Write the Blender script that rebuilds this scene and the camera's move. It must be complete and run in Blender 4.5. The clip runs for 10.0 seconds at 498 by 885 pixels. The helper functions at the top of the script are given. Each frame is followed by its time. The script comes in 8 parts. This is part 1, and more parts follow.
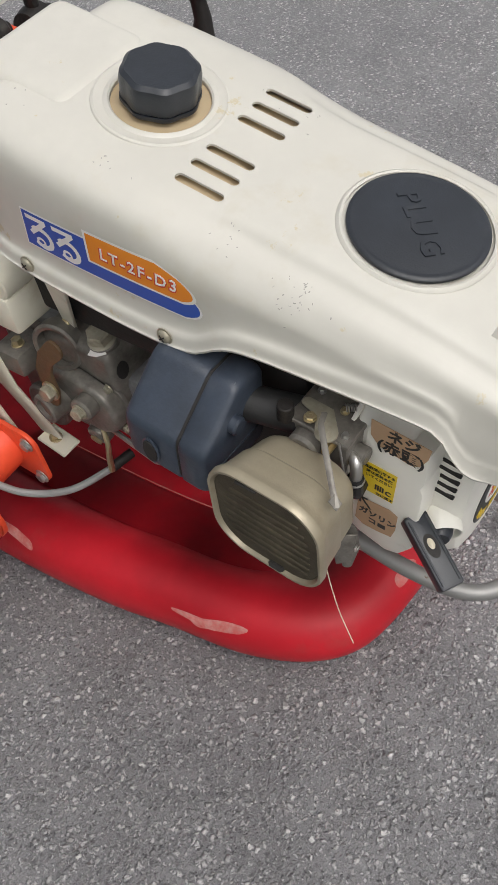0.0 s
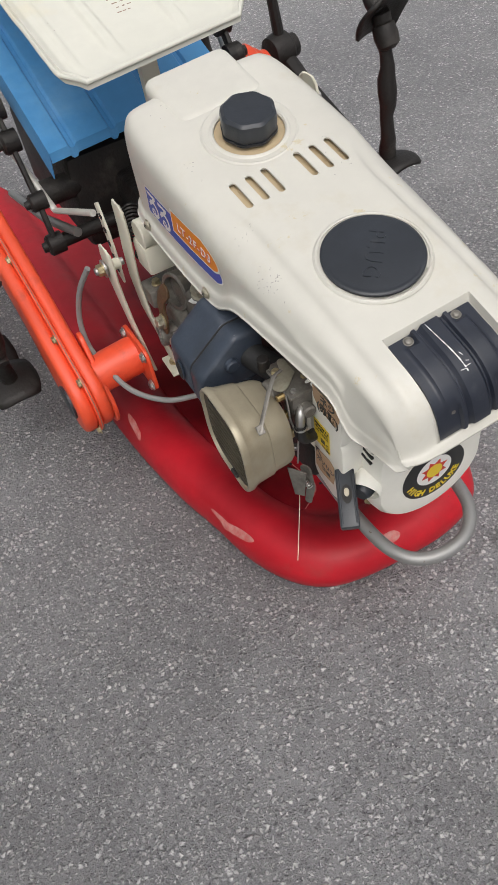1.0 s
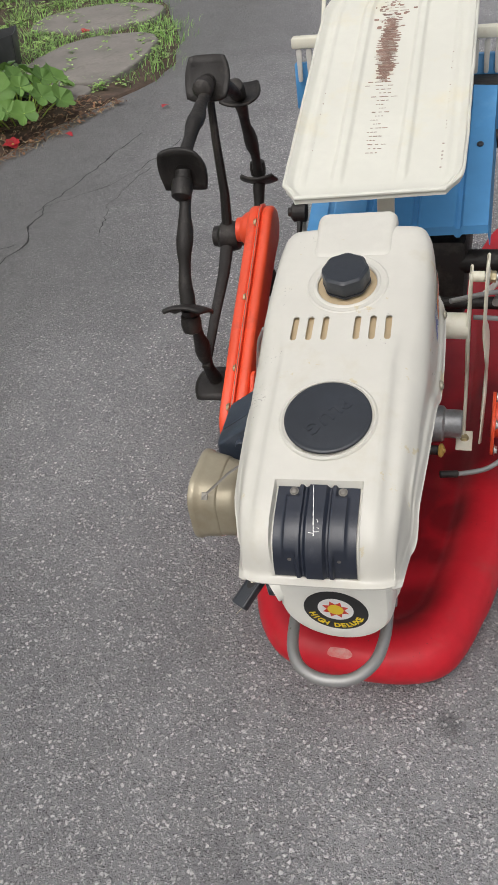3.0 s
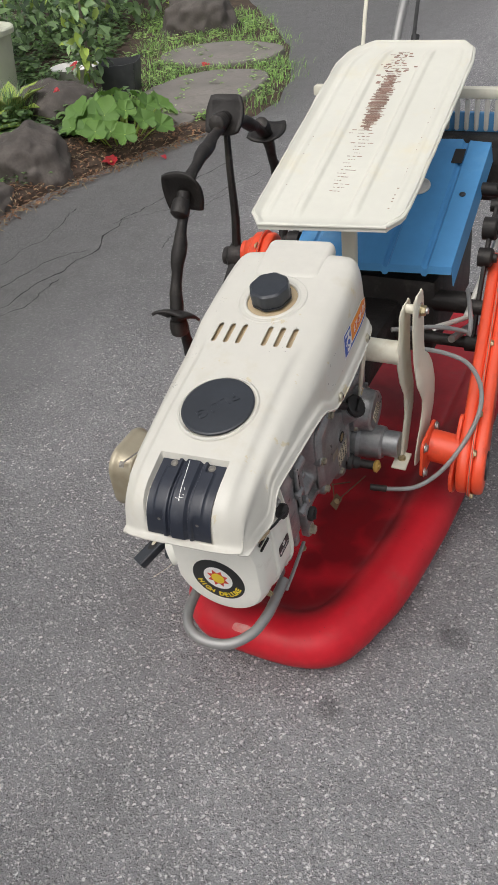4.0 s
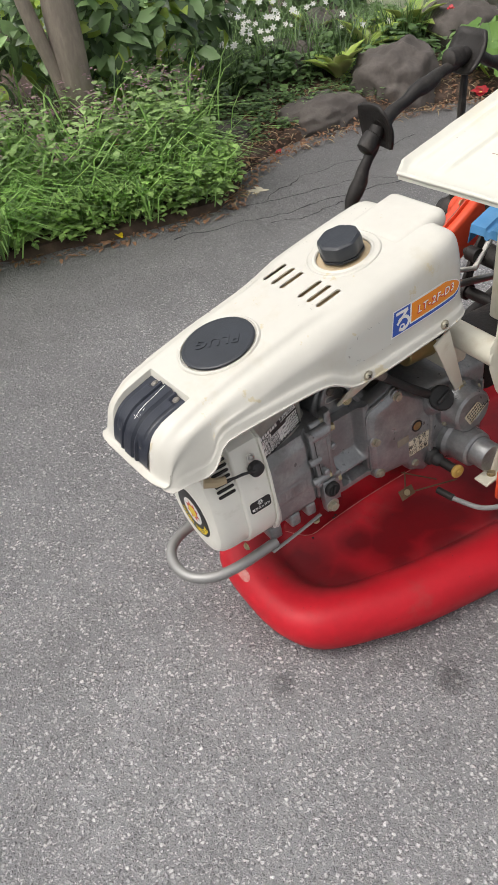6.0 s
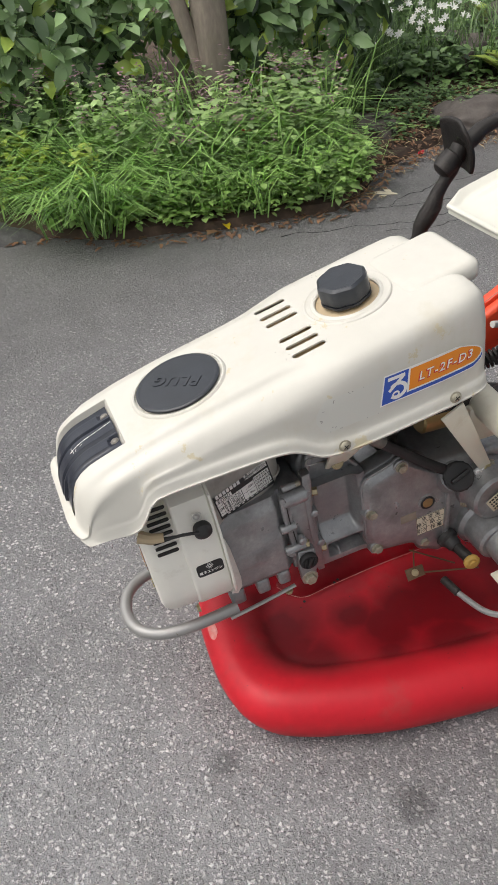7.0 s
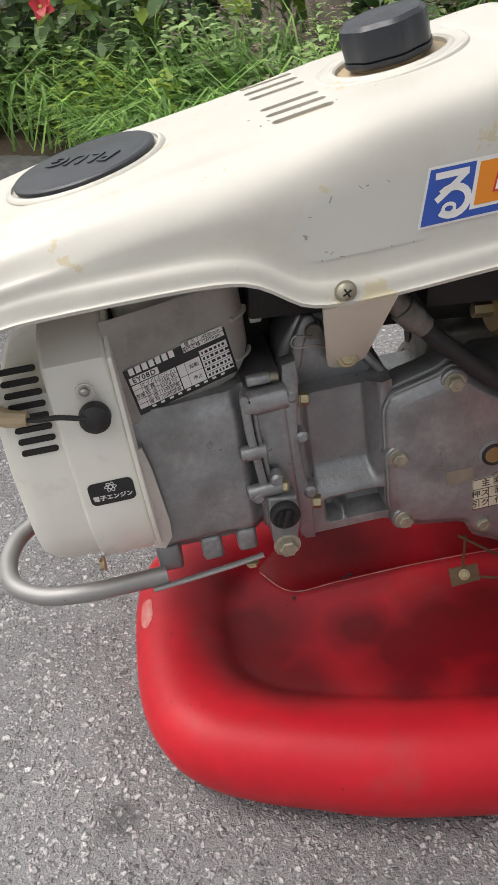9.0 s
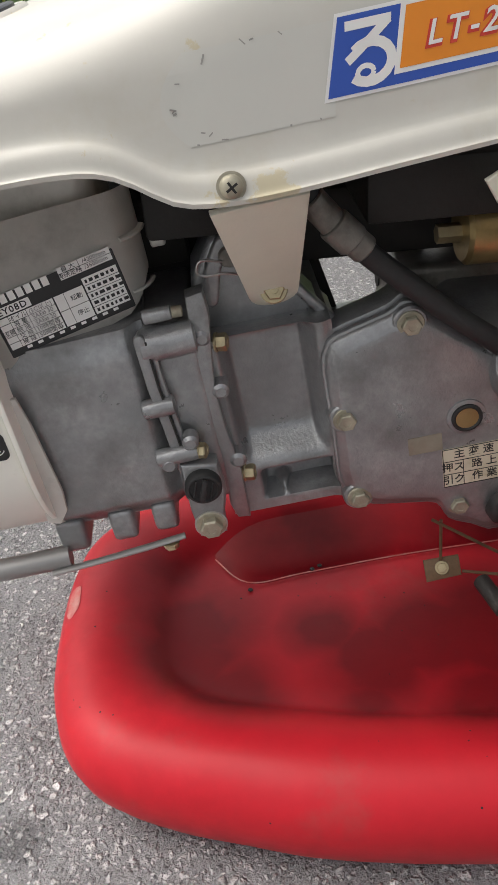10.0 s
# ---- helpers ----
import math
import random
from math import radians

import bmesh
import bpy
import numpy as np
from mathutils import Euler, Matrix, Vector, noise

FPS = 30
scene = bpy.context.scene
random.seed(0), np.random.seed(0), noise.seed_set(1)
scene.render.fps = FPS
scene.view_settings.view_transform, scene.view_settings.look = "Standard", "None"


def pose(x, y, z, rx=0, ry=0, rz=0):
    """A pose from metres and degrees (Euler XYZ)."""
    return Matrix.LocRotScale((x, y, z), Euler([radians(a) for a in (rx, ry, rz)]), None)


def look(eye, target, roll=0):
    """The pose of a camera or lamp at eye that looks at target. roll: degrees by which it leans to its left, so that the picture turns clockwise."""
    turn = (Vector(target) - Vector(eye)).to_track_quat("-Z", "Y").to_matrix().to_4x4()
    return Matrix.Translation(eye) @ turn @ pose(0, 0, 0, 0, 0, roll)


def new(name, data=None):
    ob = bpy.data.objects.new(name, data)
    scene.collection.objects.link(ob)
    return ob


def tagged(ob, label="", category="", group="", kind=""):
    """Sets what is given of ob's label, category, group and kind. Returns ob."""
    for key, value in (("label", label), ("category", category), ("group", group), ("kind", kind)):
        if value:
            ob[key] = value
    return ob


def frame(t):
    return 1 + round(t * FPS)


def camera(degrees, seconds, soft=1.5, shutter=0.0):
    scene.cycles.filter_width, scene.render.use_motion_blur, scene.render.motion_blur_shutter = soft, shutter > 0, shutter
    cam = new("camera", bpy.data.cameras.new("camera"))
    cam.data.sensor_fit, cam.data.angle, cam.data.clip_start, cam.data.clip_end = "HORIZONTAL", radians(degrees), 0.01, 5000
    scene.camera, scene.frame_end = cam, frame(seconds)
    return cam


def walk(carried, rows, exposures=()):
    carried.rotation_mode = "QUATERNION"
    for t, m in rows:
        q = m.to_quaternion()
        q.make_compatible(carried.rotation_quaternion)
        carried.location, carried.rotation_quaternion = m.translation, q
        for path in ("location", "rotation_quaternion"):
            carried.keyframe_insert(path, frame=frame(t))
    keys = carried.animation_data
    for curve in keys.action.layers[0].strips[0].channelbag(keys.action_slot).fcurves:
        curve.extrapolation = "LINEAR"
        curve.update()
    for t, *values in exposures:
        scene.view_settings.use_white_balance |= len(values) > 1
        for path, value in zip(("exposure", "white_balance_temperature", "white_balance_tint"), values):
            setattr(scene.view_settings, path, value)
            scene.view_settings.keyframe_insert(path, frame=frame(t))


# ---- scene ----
cam = camera(32.6, 10.0)
PATH = [
    (0, (-0.486, -0.436, 0.987), (0.443, 0.491, -0.522), -11.4),
    (0.5, (-0.484, -0.627, 1.043), (0.204, 0.518, -0.446), -12.9),
    (1, (-0.404, -0.827, 1.109), (0.055, 0.505, -0.311), -13.5),
    (1.5, (-0.258, -0.907, 1.137), (-0.033, 0.499, -0.268), -12.6),
    (2, (-0.095, -0.988, 1.162), (-0.186, 0.455, -0.219), -11.4),
    (2.2, (-0.037, -1.007, 1.18), (-0.216, 0.438, -0.191), -10.9),
    (3.3, (0.284, -1.037, 1.266), (-0.317, 0.442, 0.058), -7.6),
    (3.5, (0.346, -1.064, 1.271), (-0.283, 0.412, 0.077), -6.9),
    (4, (0.547, -1.097, 1.273), (-0.221, 0.338, 0.112), -6.3),
    (4.5, (0.69, -0.98, 1.256), (-0.216, 0.358, 0.078), -5.8),
    (5, (0.787, -0.919, 1.266), (-0.277, 0.258, 0.049), -4.8),
    (5.5, (0.927, -0.848, 1.26), (-0.32, 0.133, 0.043), -4.8),
    (6, (0.952, -0.686, 1.217), (-0.423, 0.111, 0.002), -5.9),
    (6.2, (0.92, -0.618, 1.2), (-0.487, 0.115, -0.018), -5.9),
    (7.3, (0.889, -0.284, 1.151), (-0.656, 0.076, -0.068), -4.3),
    (7.5, (0.842, -0.256, 1.092), (-0.713, 0.06, -0.126), -3.6),
    (8, (0.721, -0.233, 0.916), (-0.852, 0.087, -0.277), -1.7),
    (8.5, (0.664, -0.238, 0.782), (-0.937, 0.067, -0.377), -1.2),
    (9, (0.676, -0.149, 0.767), (-0.962, 0.085, -0.357), -2.1),
    (9.5, (0.669, -0.059, 0.732), (-0.985, 0.082, -0.383), -3.5),
    (10, (0.594, -0.019, 0.659), (-1.06, 0.048, -0.464), -4.4),
]
walk(cam, [(t, look(eye, target, roll)) for t, eye, target, roll in PATH],
     exposures=[(0.0, 0.0, 6500, 10), (3.5, 0.0, 6500, 10), (4.5, 0.06, 6500, 10), (5.0, 0.14, 6550, 10), (5.5, 0.36, 6600, 10), (8.0, 0.38, 6600, 10), (10.0, 0.53, 6650, 10)])

# ---- world and light: a bright overcast day ----
world = bpy.data.worlds.new("sky")
scene.world = world
world.use_nodes = True
wn, wl = world.node_tree.nodes, world.node_tree.links
wn.clear()
sky = wn.new("ShaderNodeTexSky")
sky.sky_type, sky.sun_disc = "NISHITA", False
sky.sun_elevation, sky.sun_rotation = radians(58), radians(200)
sky.air_density, sky.dust_density, sky.ozone_density = 1.0, 6.0, 1.0
pale = wn.new("ShaderNodeHueSaturation")
pale.inputs["Saturation"].default_value = 0.25
bg = wn.new("ShaderNodeBackground")
bg.inputs["Strength"].default_value = 0.148
wout = wn.new("ShaderNodeOutputWorld")
wl.new(sky.outputs[0], pale.inputs["Color"])
wl.new(pale.outputs[0], bg.inputs["Color"])
wl.new(bg.outputs[0], wout.inputs["Surface"])

sun = new("sun", bpy.data.lights.new("sun", "SUN"))
sun.data.energy, sun.data.angle, sun.data.color = 0.65, radians(50), (1.0, 0.97, 0.93)
sun.matrix_world = look((1.0, -2.0, 4.2), (0, 0, 0))
scene.view_settings.exposure = 0.0

# ---- mesh tools ----
def part(name, bm, material, parent=None, label="", smooth=True, angle=35):
    """Links a bmesh as one mesh object under a thing or a part."""
    if not isinstance(bm, bpy.types.Mesh):
        me = bpy.data.meshes.new(name)
        bmesh.ops.recalc_face_normals(bm, faces=bm.faces[:])
        bm.to_mesh(me)
        bm.free()
    else:
        me = bm
    if smooth:
        me.polygons.foreach_set("use_smooth", [True] * len(me.polygons))
        me.set_sharp_from_angle(angle=radians(angle))
    for m in material if isinstance(material, (list, tuple)) else (material,):
        me.materials.append(m)
    ob = new(name, me)
    ob.parent = parent
    if label:
        tagged(ob, label)
    return ob


def thing(name, label, category, group="", at=(0, 0, 0)):
    ob = new(name)
    ob.location = at
    ob.empty_display_size = 0.05
    return tagged(ob, label, category, group)


def add(dst, src, m=None):
    """Adds the bmesh src to dst, at the pose m."""
    if m is not None:
        src.transform(m)
    me = bpy.data.meshes.new("tmp")
    src.to_mesh(me)
    src.free()
    dst.from_mesh(me)
    bpy.data.meshes.remove(me)
    return dst


def box(sx, sy, sz, bevel=0.0, seg=2, m=None):
    bm = bmesh.new()
    bmesh.ops.create_cube(bm, size=1.0, matrix=Matrix.Diagonal((sx, sy, sz, 1)))
    if bevel:
        bmesh.ops.bevel(bm, geom=bm.edges[:], offset=bevel, segments=seg, profile=0.5, affect="EDGES")
    if m is not None:
        bm.transform(m)
    return bm


def span(x0, x1, y0, y1, z0, z1, bevel=0.0, seg=2):
    """A bevelled box between two corners."""
    return box(x1 - x0, y1 - y0, z1 - z0, bevel, seg, Matrix.Translation(((x0 + x1) / 2, (y0 + y1) / 2, (z0 + z1) / 2)))


def axis_pose(at, axis):
    """A pose at a point whose z runs along the axis."""
    return Matrix.Translation(at) @ Vector(axis).to_track_quat("Z", "Y").to_matrix().to_4x4()


def lathe(profile, seg=32, m=None, squash=None):
    """Turns (radius, height) pairs round z; open ends are capped."""
    bm = bmesh.new()
    rings = []
    for r, h in profile:
        ring = []
        for i in range(seg):
            a = 2 * math.pi * i / seg
            k = squash(a) if squash else 1.0
            ring.append(bm.verts.new((r * k * math.cos(a), r * k * math.sin(a), h)))
        rings.append(ring)
    for a, b in zip(rings, rings[1:]):
        for i in range(seg):
            bm.faces.new((a[i], a[(i + 1) % seg], b[(i + 1) % seg], b[i]))
    bm.faces.new(rings[0][::-1])
    bm.faces.new(rings[-1])
    if m is not None:
        bm.transform(m)
    return bm


def rod(p, q, r, seg=16, bevel=0.0):
    p, q = Vector(p), Vector(q)
    h = (q - p).length
    prof = [(r, 0), (r, h)] if not bevel else [(r - bevel, 0), (r, bevel), (r, h - bevel), (r - bevel, h)]
    return lathe(prof, seg, axis_pose(p, q - p))


def curve_points(pts, n=8, closed=False):
    """A Catmull-Rom curve through the points."""
    pts = [Vector(p) for p in pts]
    out = []
    k = len(pts)
    for i in range(k if closed else k - 1):
        p0 = pts[(i - 1) % k] if closed or i > 0 else pts[0] * 2 - pts[1]
        p1, p2 = pts[i], pts[(i + 1) % k]
        p3 = pts[(i + 2) % k] if closed or i + 2 < k else p2 * 2 - p1
        for j in range(n):
            t = j / n
            out.append(0.5 * (2 * p1 + (p2 - p0) * t + (2 * p0 - 5 * p1 + 4 * p2 - p3) * t * t + (3 * p1 - p0 - 3 * p2 + p3) * t ** 3))
    if not closed:
        out.append(pts[-1])
    return out


def sweep(pts, radius, seg=10, squash=1.0):
    """A capped tube along points; radius is a number or a function of 0..1."""
    pts = [Vector(p) for p in pts]
    bm = bmesh.new()
    up = Vector((0, 0, 1))
    rings = []
    for i, p in enumerate(pts):
        d = (pts[min(i + 1, len(pts) - 1)] - pts[max(i - 1, 0)]).normalized()
        side = d.cross(up)
        if side.length < 1e-3:
            side = d.cross(Vector((1, 0, 0)))
        side.normalize()
        up = side.cross(d).normalized()
        r = radius(i / (len(pts) - 1)) if callable(radius) else radius
        rings.append([bm.verts.new(p + side * r * math.cos(a) + up * r * squash * math.sin(a))
                      for a in (2 * math.pi * j / seg for j in range(seg))])
    for a, b in zip(rings, rings[1:]):
        for j in range(seg):
            bm.faces.new((a[j], a[(j + 1) % seg], b[(j + 1) % seg], b[j]))
    bm.faces.new(rings[0][::-1])
    bm.faces.new(rings[-1])
    return bm


def slab(outline, depth, bevel=0.0, m=None, seg=2):
    """A plate: the outline in x, y raised to z = depth, its upper and lower edges rounded."""
    bm = bmesh.new()
    vs = [bm.verts.new((x, y, 0)) for x, y in outline]
    f = bm.faces.new(vs)
    bmesh.ops.recalc_face_normals(bm, faces=[f])
    ext = bmesh.ops.extrude_face_region(bm, geom=[f])
    bmesh.ops.translate(bm, verts=[v for v in ext["geom"] if isinstance(v, bmesh.types.BMVert)], vec=(0, 0, depth))
    if bevel:
        rim = [e for e in bm.edges if abs(e.verts[0].co.z - e.verts[1].co.z) < 1e-6]
        bmesh.ops.bevel(bm, geom=rim, offset=bevel, segments=seg, profile=0.5, affect="EDGES")
    if m is not None:
        bm.transform(m)
    return bm


def rounded(w, h, r, n=5):
    """The outline of a rounded rectangle about the origin."""
    out = []
    for cx, cy, a0 in ((w / 2 - r, h / 2 - r, 0), (-w / 2 + r, h / 2 - r, 90), (-w / 2 + r, -h / 2 + r, 180), (w / 2 - r, -h / 2 + r, 270)):
        for i in range(n + 1):
            a = radians(a0 + 90 * i / n)
            out.append((cx + r * math.cos(a), cy + r * math.sin(a)))
    return out


def stadium(pts, widths, n=8):
    """The outline of a strip with round ends along a polyline of points with half-widths."""
    left, right = [], []
    pts = [Vector(p) for p in pts]
    for i, p in enumerate(pts):
        d = (pts[min(i + 1, len(pts) - 1)] - pts[max(i - 1, 0)]).normalized()
        s = Vector((-d.y, d.x))
        left.append(p + s * widths[i])
        right.append(p - s * widths[i])
    d0, d1 = (pts[1] - pts[0]).normalized(), (pts[-1] - pts[-2]).normalized()
    cap1 = [pts[-1] + widths[-1] * (math.cos(a) * Vector((-d1.y, d1.x)) + math.sin(a) * d1) for a in (math.pi * i / n for i in range(1, n))]
    cap0 = [pts[0] + widths[0] * (math.cos(a) * Vector((d0.y, -d0.x)) - math.sin(a) * d0) for a in (math.pi * i / n for i in range(1, n))]
    return [tuple(p) for p in left + cap1 + right[::-1] + cap0]


def hexbolt(r=0.0065, h=0.005, washer=0.0095, m=None):
    """A hexagon head on its washer, its seat at z = 0."""
    bm = lathe([(washer, 0), (washer, 0.0012), (washer * 0.93, 0.0018), (r * 0.9, 0.0018)], 20)
    add(bm, lathe([(r * 1.12, 0.0016), (r * 1.15, h * 0.85), (r * 1.0, h), (r * 0.5, h), (r * 0.45, h - 0.0004)], 6))
    if m is not None:
        bm.transform(m)
    return bm


def cross_screw(r=0.009, m=None):
    """A domed screw head with a cross recess, its seat at z = 0."""
    bm = lathe([(r * 1.25, 0), (r * 1.25, 0.0008), (r, 0.001), (r * 0.97, 0.0022), (r * 0.8, 0.0036), (r * 0.45, 0.0045), (r * 0.1, 0.0047)], 24)
    return bm if m is None else (bm.transform(m), bm)[1]


def text_mesh(body, size, m, depth=0.0004, shear=0.0, spacing=1.0, bold=0.0):
    """Lettering as a thin raised mesh, centred at the pose m."""
    cu = bpy.data.curves.new("text", "FONT")
    cu.body, cu.size, cu.extrude, cu.shear = body, size, depth, shear
    cu.align_x, cu.align_y, cu.resolution_u, cu.space_character, cu.offset = "CENTER", "CENTER", 2, spacing, bold
    ob = bpy.data.objects.new("text", cu)
    me = bpy.data.meshes.new_from_object(ob)
    bm = bmesh.new()
    bm.from_mesh(me)
    bpy.data.objects.remove(ob)
    bpy.data.curves.remove(cu)
    bpy.data.meshes.remove(me)
    bm.transform(m)
    return bm


def facing(at, normal, up=(0, 0, 1)):
    """A pose on a surface: z along the normal, y towards up."""
    n = Vector(normal).normalized()
    x = Vector(up).cross(n).normalized()
    y = n.cross(x)
    return Matrix.Translation(at) @ Matrix((x, y, n)).transposed().to_4x4()


def ease(x, keys):
    """A smooth curve through (x, value) keys."""
    if x <= keys[0][0]:
        return keys[0][1]
    for (a, va), (b, vb) in zip(keys, keys[1:]):
        if x <= b:
            t = (x - a) / (b - a)
            return va + (vb - va) * t
    return keys[-1][1]


def smooth_keys(keys, passes=2):
    """Keys refined by corner cutting, ends kept."""
    for _ in range(passes):
        out = [keys[0]]
        for (a, va), (b, vb) in zip(keys, keys[1:]):
            out += [(a * 0.75 + b * 0.25, va * 0.75 + vb * 0.25), (a * 0.25 + b * 0.75, va * 0.25 + vb * 0.75)]
        keys = out + [keys[-1]]
    return keys


def pieces(name, bm, material, parent, label="", piece="piece", **kw):
    """Links a bmesh of several solids: the first as the part, each other solid as a part of its own."""
    bm.verts.ensure_lookup_table()
    seen, groups = set(), []
    for v in bm.verts:
        if v in seen:
            continue
        stack, own = [v], []
        seen.add(v)
        while stack:
            w = stack.pop()
            own.append(w)
            for e in w.link_edges:
                o = e.other_vert(w)
                if o not in seen:
                    seen.add(o)
                    stack.append(o)
        groups.append(own)
    first = None
    for own in groups:
        out = bmesh.new()
        at = {v: out.verts.new(v.co) for v in own}
        for f in {f for v in own for f in v.link_faces}:
            out.faces.new([at[v] for v in f.verts])
        if first is None:
            first = part(name, out, material, parent, label, **kw)
        else:
            part(piece, out, material, first if parent is machine else parent, **kw)
    bm.free()
    return first

# ---- materials ----
def surface(name, color, rough=0.5, metal=0.0, vary=0.12, grain=(8.0, 90.0), bump=0.1, bump_scale=350.0, dirt=None, dirt_amount=0.0, dirt_scale=14.0,
            coat=0.0, rough_vary=0.1, worn=None, random=0.0, stretch=(1, 1, 1)):
    """A painted, cast or plastic surface: colour varied at two scales, fine relief, patches of dirt, chips of wear."""
    m = bpy.data.materials.new(name)
    m.use_nodes = True
    n, l = m.node_tree.nodes, m.node_tree.links
    b = n["Principled BSDF"]
    b.inputs["Metallic"].default_value = metal
    b.inputs["Coat Weight"].default_value = coat
    b.inputs["Coat Roughness"].default_value = 0.25
    co = n.new("ShaderNodeTexCoord")
    mp = n.new("ShaderNodeMapping")
    mp.inputs["Scale"].default_value = stretch
    l.new(co.outputs["Object"], mp.inputs["Vector"])

    def noise_at(scale, detail=4.0, rough_=0.6):
        t = n.new("ShaderNodeTexNoise")
        t.inputs["Scale"].default_value, t.inputs["Detail"].default_value, t.inputs["Roughness"].default_value = scale, detail, rough_
        l.new(mp.outputs[0], t.inputs["Vector"])
        return t.outputs["Fac"]

    def ramp(src, a, b_):
        r = n.new("ShaderNodeMapRange")
        r.inputs["From Min"].default_value, r.inputs["From Max"].default_value = a, b_
        l.new(src, r.inputs["Value"])
        return r.outputs[0]

    def mix(fac, a, b_, mode="MIX"):
        x = n.new("ShaderNodeMix")
        x.data_type, x.blend_type = "RGBA", mode
        if isinstance(fac, float):
            x.inputs["Factor"].default_value = fac
        else:
            l.new(fac, x.inputs["Factor"])
        for i, v in ((6, a), (7, b_)):
            if isinstance(v, tuple):
                x.inputs[i].default_value = (*v, 1)
            else:
                l.new(v, x.inputs[i])
        return x.outputs[2]

    dark = tuple(c * (1 - vary) for c in color)
    light = tuple(min(1.0, c * (1 + vary)) for c in color)
    col = mix(ramp(noise_at(grain[0]), 0.3, 0.7), dark, light)
    fine = ramp(noise_at(grain[1], 3.0), 0.3, 0.7)
    col = mix(fine, col, mix(0.5, col, dark))
    if random:
        info = n.new("ShaderNodeObjectInfo")
        col = mix(ramp(info.outputs["Random"], -0.3, 1.3), tuple(c * (1 - random) for c in color), col)
    if dirt:
        mask = ramp(noise_at(dirt_scale, 6.0, 0.65), 0.62 - 0.3 * dirt_amount, 0.78)
        soft = n.new("ShaderNodeMath")
        soft.operation = "MULTIPLY"
        soft.inputs[1].default_value = min(1.0, 0.35 + dirt_amount)
        l.new(mask, soft.inputs[0])
        col = mix(soft.outputs[0], col, dirt)
    if worn:
        chips, scale, level = worn
        col = mix(ramp(noise_at(scale, 8.0, 0.7), level, level + 0.02), col, chips)
    l.new(col, b.inputs["Base Color"])
    rr = n.new("ShaderNodeMapRange")
    rr.inputs["To Min"].default_value, rr.inputs["To Max"].default_value = max(0.03, rough - rough_vary), min(1.0, rough + rough_vary)
    l.new(noise_at(grain[0] * 2.3, 5.0), rr.inputs["Value"])
    l.new(rr.outputs[0], b.inputs["Roughness"])
    if bump:
        bp = n.new("ShaderNodeBump")
        bp.inputs["Strength"].default_value, bp.inputs["Distance"].default_value = bump, 0.002
        l.new(noise_at(bump_scale, 3.0), bp.inputs["Height"])
        l.new(bp.outputs[0], b.inputs["Normal"])
    return m


WHITE = surface("white_paint", (0.595, 0.577, 0.516), 0.43, vary=0.06, grain=(7, 60), bump=0.03, bump_scale=250, dirt=(0.50, 0.45, 0.33), dirt_amount=0.22, dirt_scale=11, coat=0.13, worn=((0.55, 0.49, 0.34), 17, 0.632))
CREAM = surface("cream_paint", (0.72, 0.69, 0.57), 0.45, vary=0.06, grain=(6, 70), bump=0.06, dirt=(0.45, 0.36, 0.22), dirt_amount=0.2, dirt_scale=16)
TRAYW = surface("tray_plastic", (0.64, 0.63, 0.555), 0.5, vary=0.05, grain=(4, 60), bump=0.06, dirt=(0.66, 0.58, 0.36), dirt_amount=0.25, dirt_scale=7)
ORANGE = surface("orange_paint", (0.80, 0.085, 0.03), 0.42, vary=0.08, grain=(9, 90), bump=0.06, dirt=(0.28, 0.045, 0.028), dirt_amount=0.22, dirt_scale=18, worn=((0.12, 0.05, 0.035), 30, 0.68))
BLUE = surface("blue_paint", (0.08, 0.30, 0.60), 0.48, vary=0.12, grain=(5, 60), bump=0.06, dirt=(0.22, 0.42, 0.62), dirt_amount=0.3, dirt_scale=5)
ALU = surface("cast_aluminium", (0.335, 0.338, 0.340), 0.33, metal=0.55, vary=0.30, grain=(14, 160), bump=0.22, bump_scale=420, dirt=(0.115, 0.110, 0.102), dirt_amount=0.40, dirt_scale=13, rough_vary=0.16)
TAPEMARK = surface("tape_trace", (0.30, 0.27, 0.21), 0.5, metal=0.2, vary=0.2, grain=(40, 200), bump=0.05)
GREYP = surface("grey_paint", (0.64, 0.62, 0.57), 0.45, metal=0.2, vary=0.12, grain=(10, 100), bump=0.1, dirt=(0.15, 0.13, 0.11), dirt_amount=0.2)
BLACK = surface("black_plastic", (0.026, 0.030, 0.037), 0.36, vary=0.25, grain=(12, 120), bump=0.12, bump_scale=500, dirt=(0.08, 0.08, 0.08), dirt_amount=0.15, dirt_scale=22)
RUBBER = surface("black_rubber", (0.02, 0.02, 0.02), 0.6, vary=0.3, bump=0.15, dirt=(0.09, 0.085, 0.08), dirt_amount=0.3)
NAVY = surface("navy_plastic", (0.040, 0.052, 0.074), 0.42, vary=0.35, grain=(16, 120), bump=0.14, bump_scale=300, dirt=(0.10, 0.115, 0.14), dirt_amount=0.30, dirt_scale=30, worn=((0.20, 0.21, 0.22), 40, 0.70))
# iron of wheels and planting gear, also the dark of the rack's shade block
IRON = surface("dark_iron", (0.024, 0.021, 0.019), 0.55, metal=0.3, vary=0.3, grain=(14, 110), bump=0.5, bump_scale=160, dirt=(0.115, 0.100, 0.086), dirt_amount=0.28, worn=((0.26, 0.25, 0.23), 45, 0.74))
STEEL = surface("bare_steel", (0.50, 0.49, 0.47), 0.38, metal=0.9, vary=0.15, grain=(12, 140), bump=0.1, dirt=(0.22, 0.17, 0.12), dirt_amount=0.15)
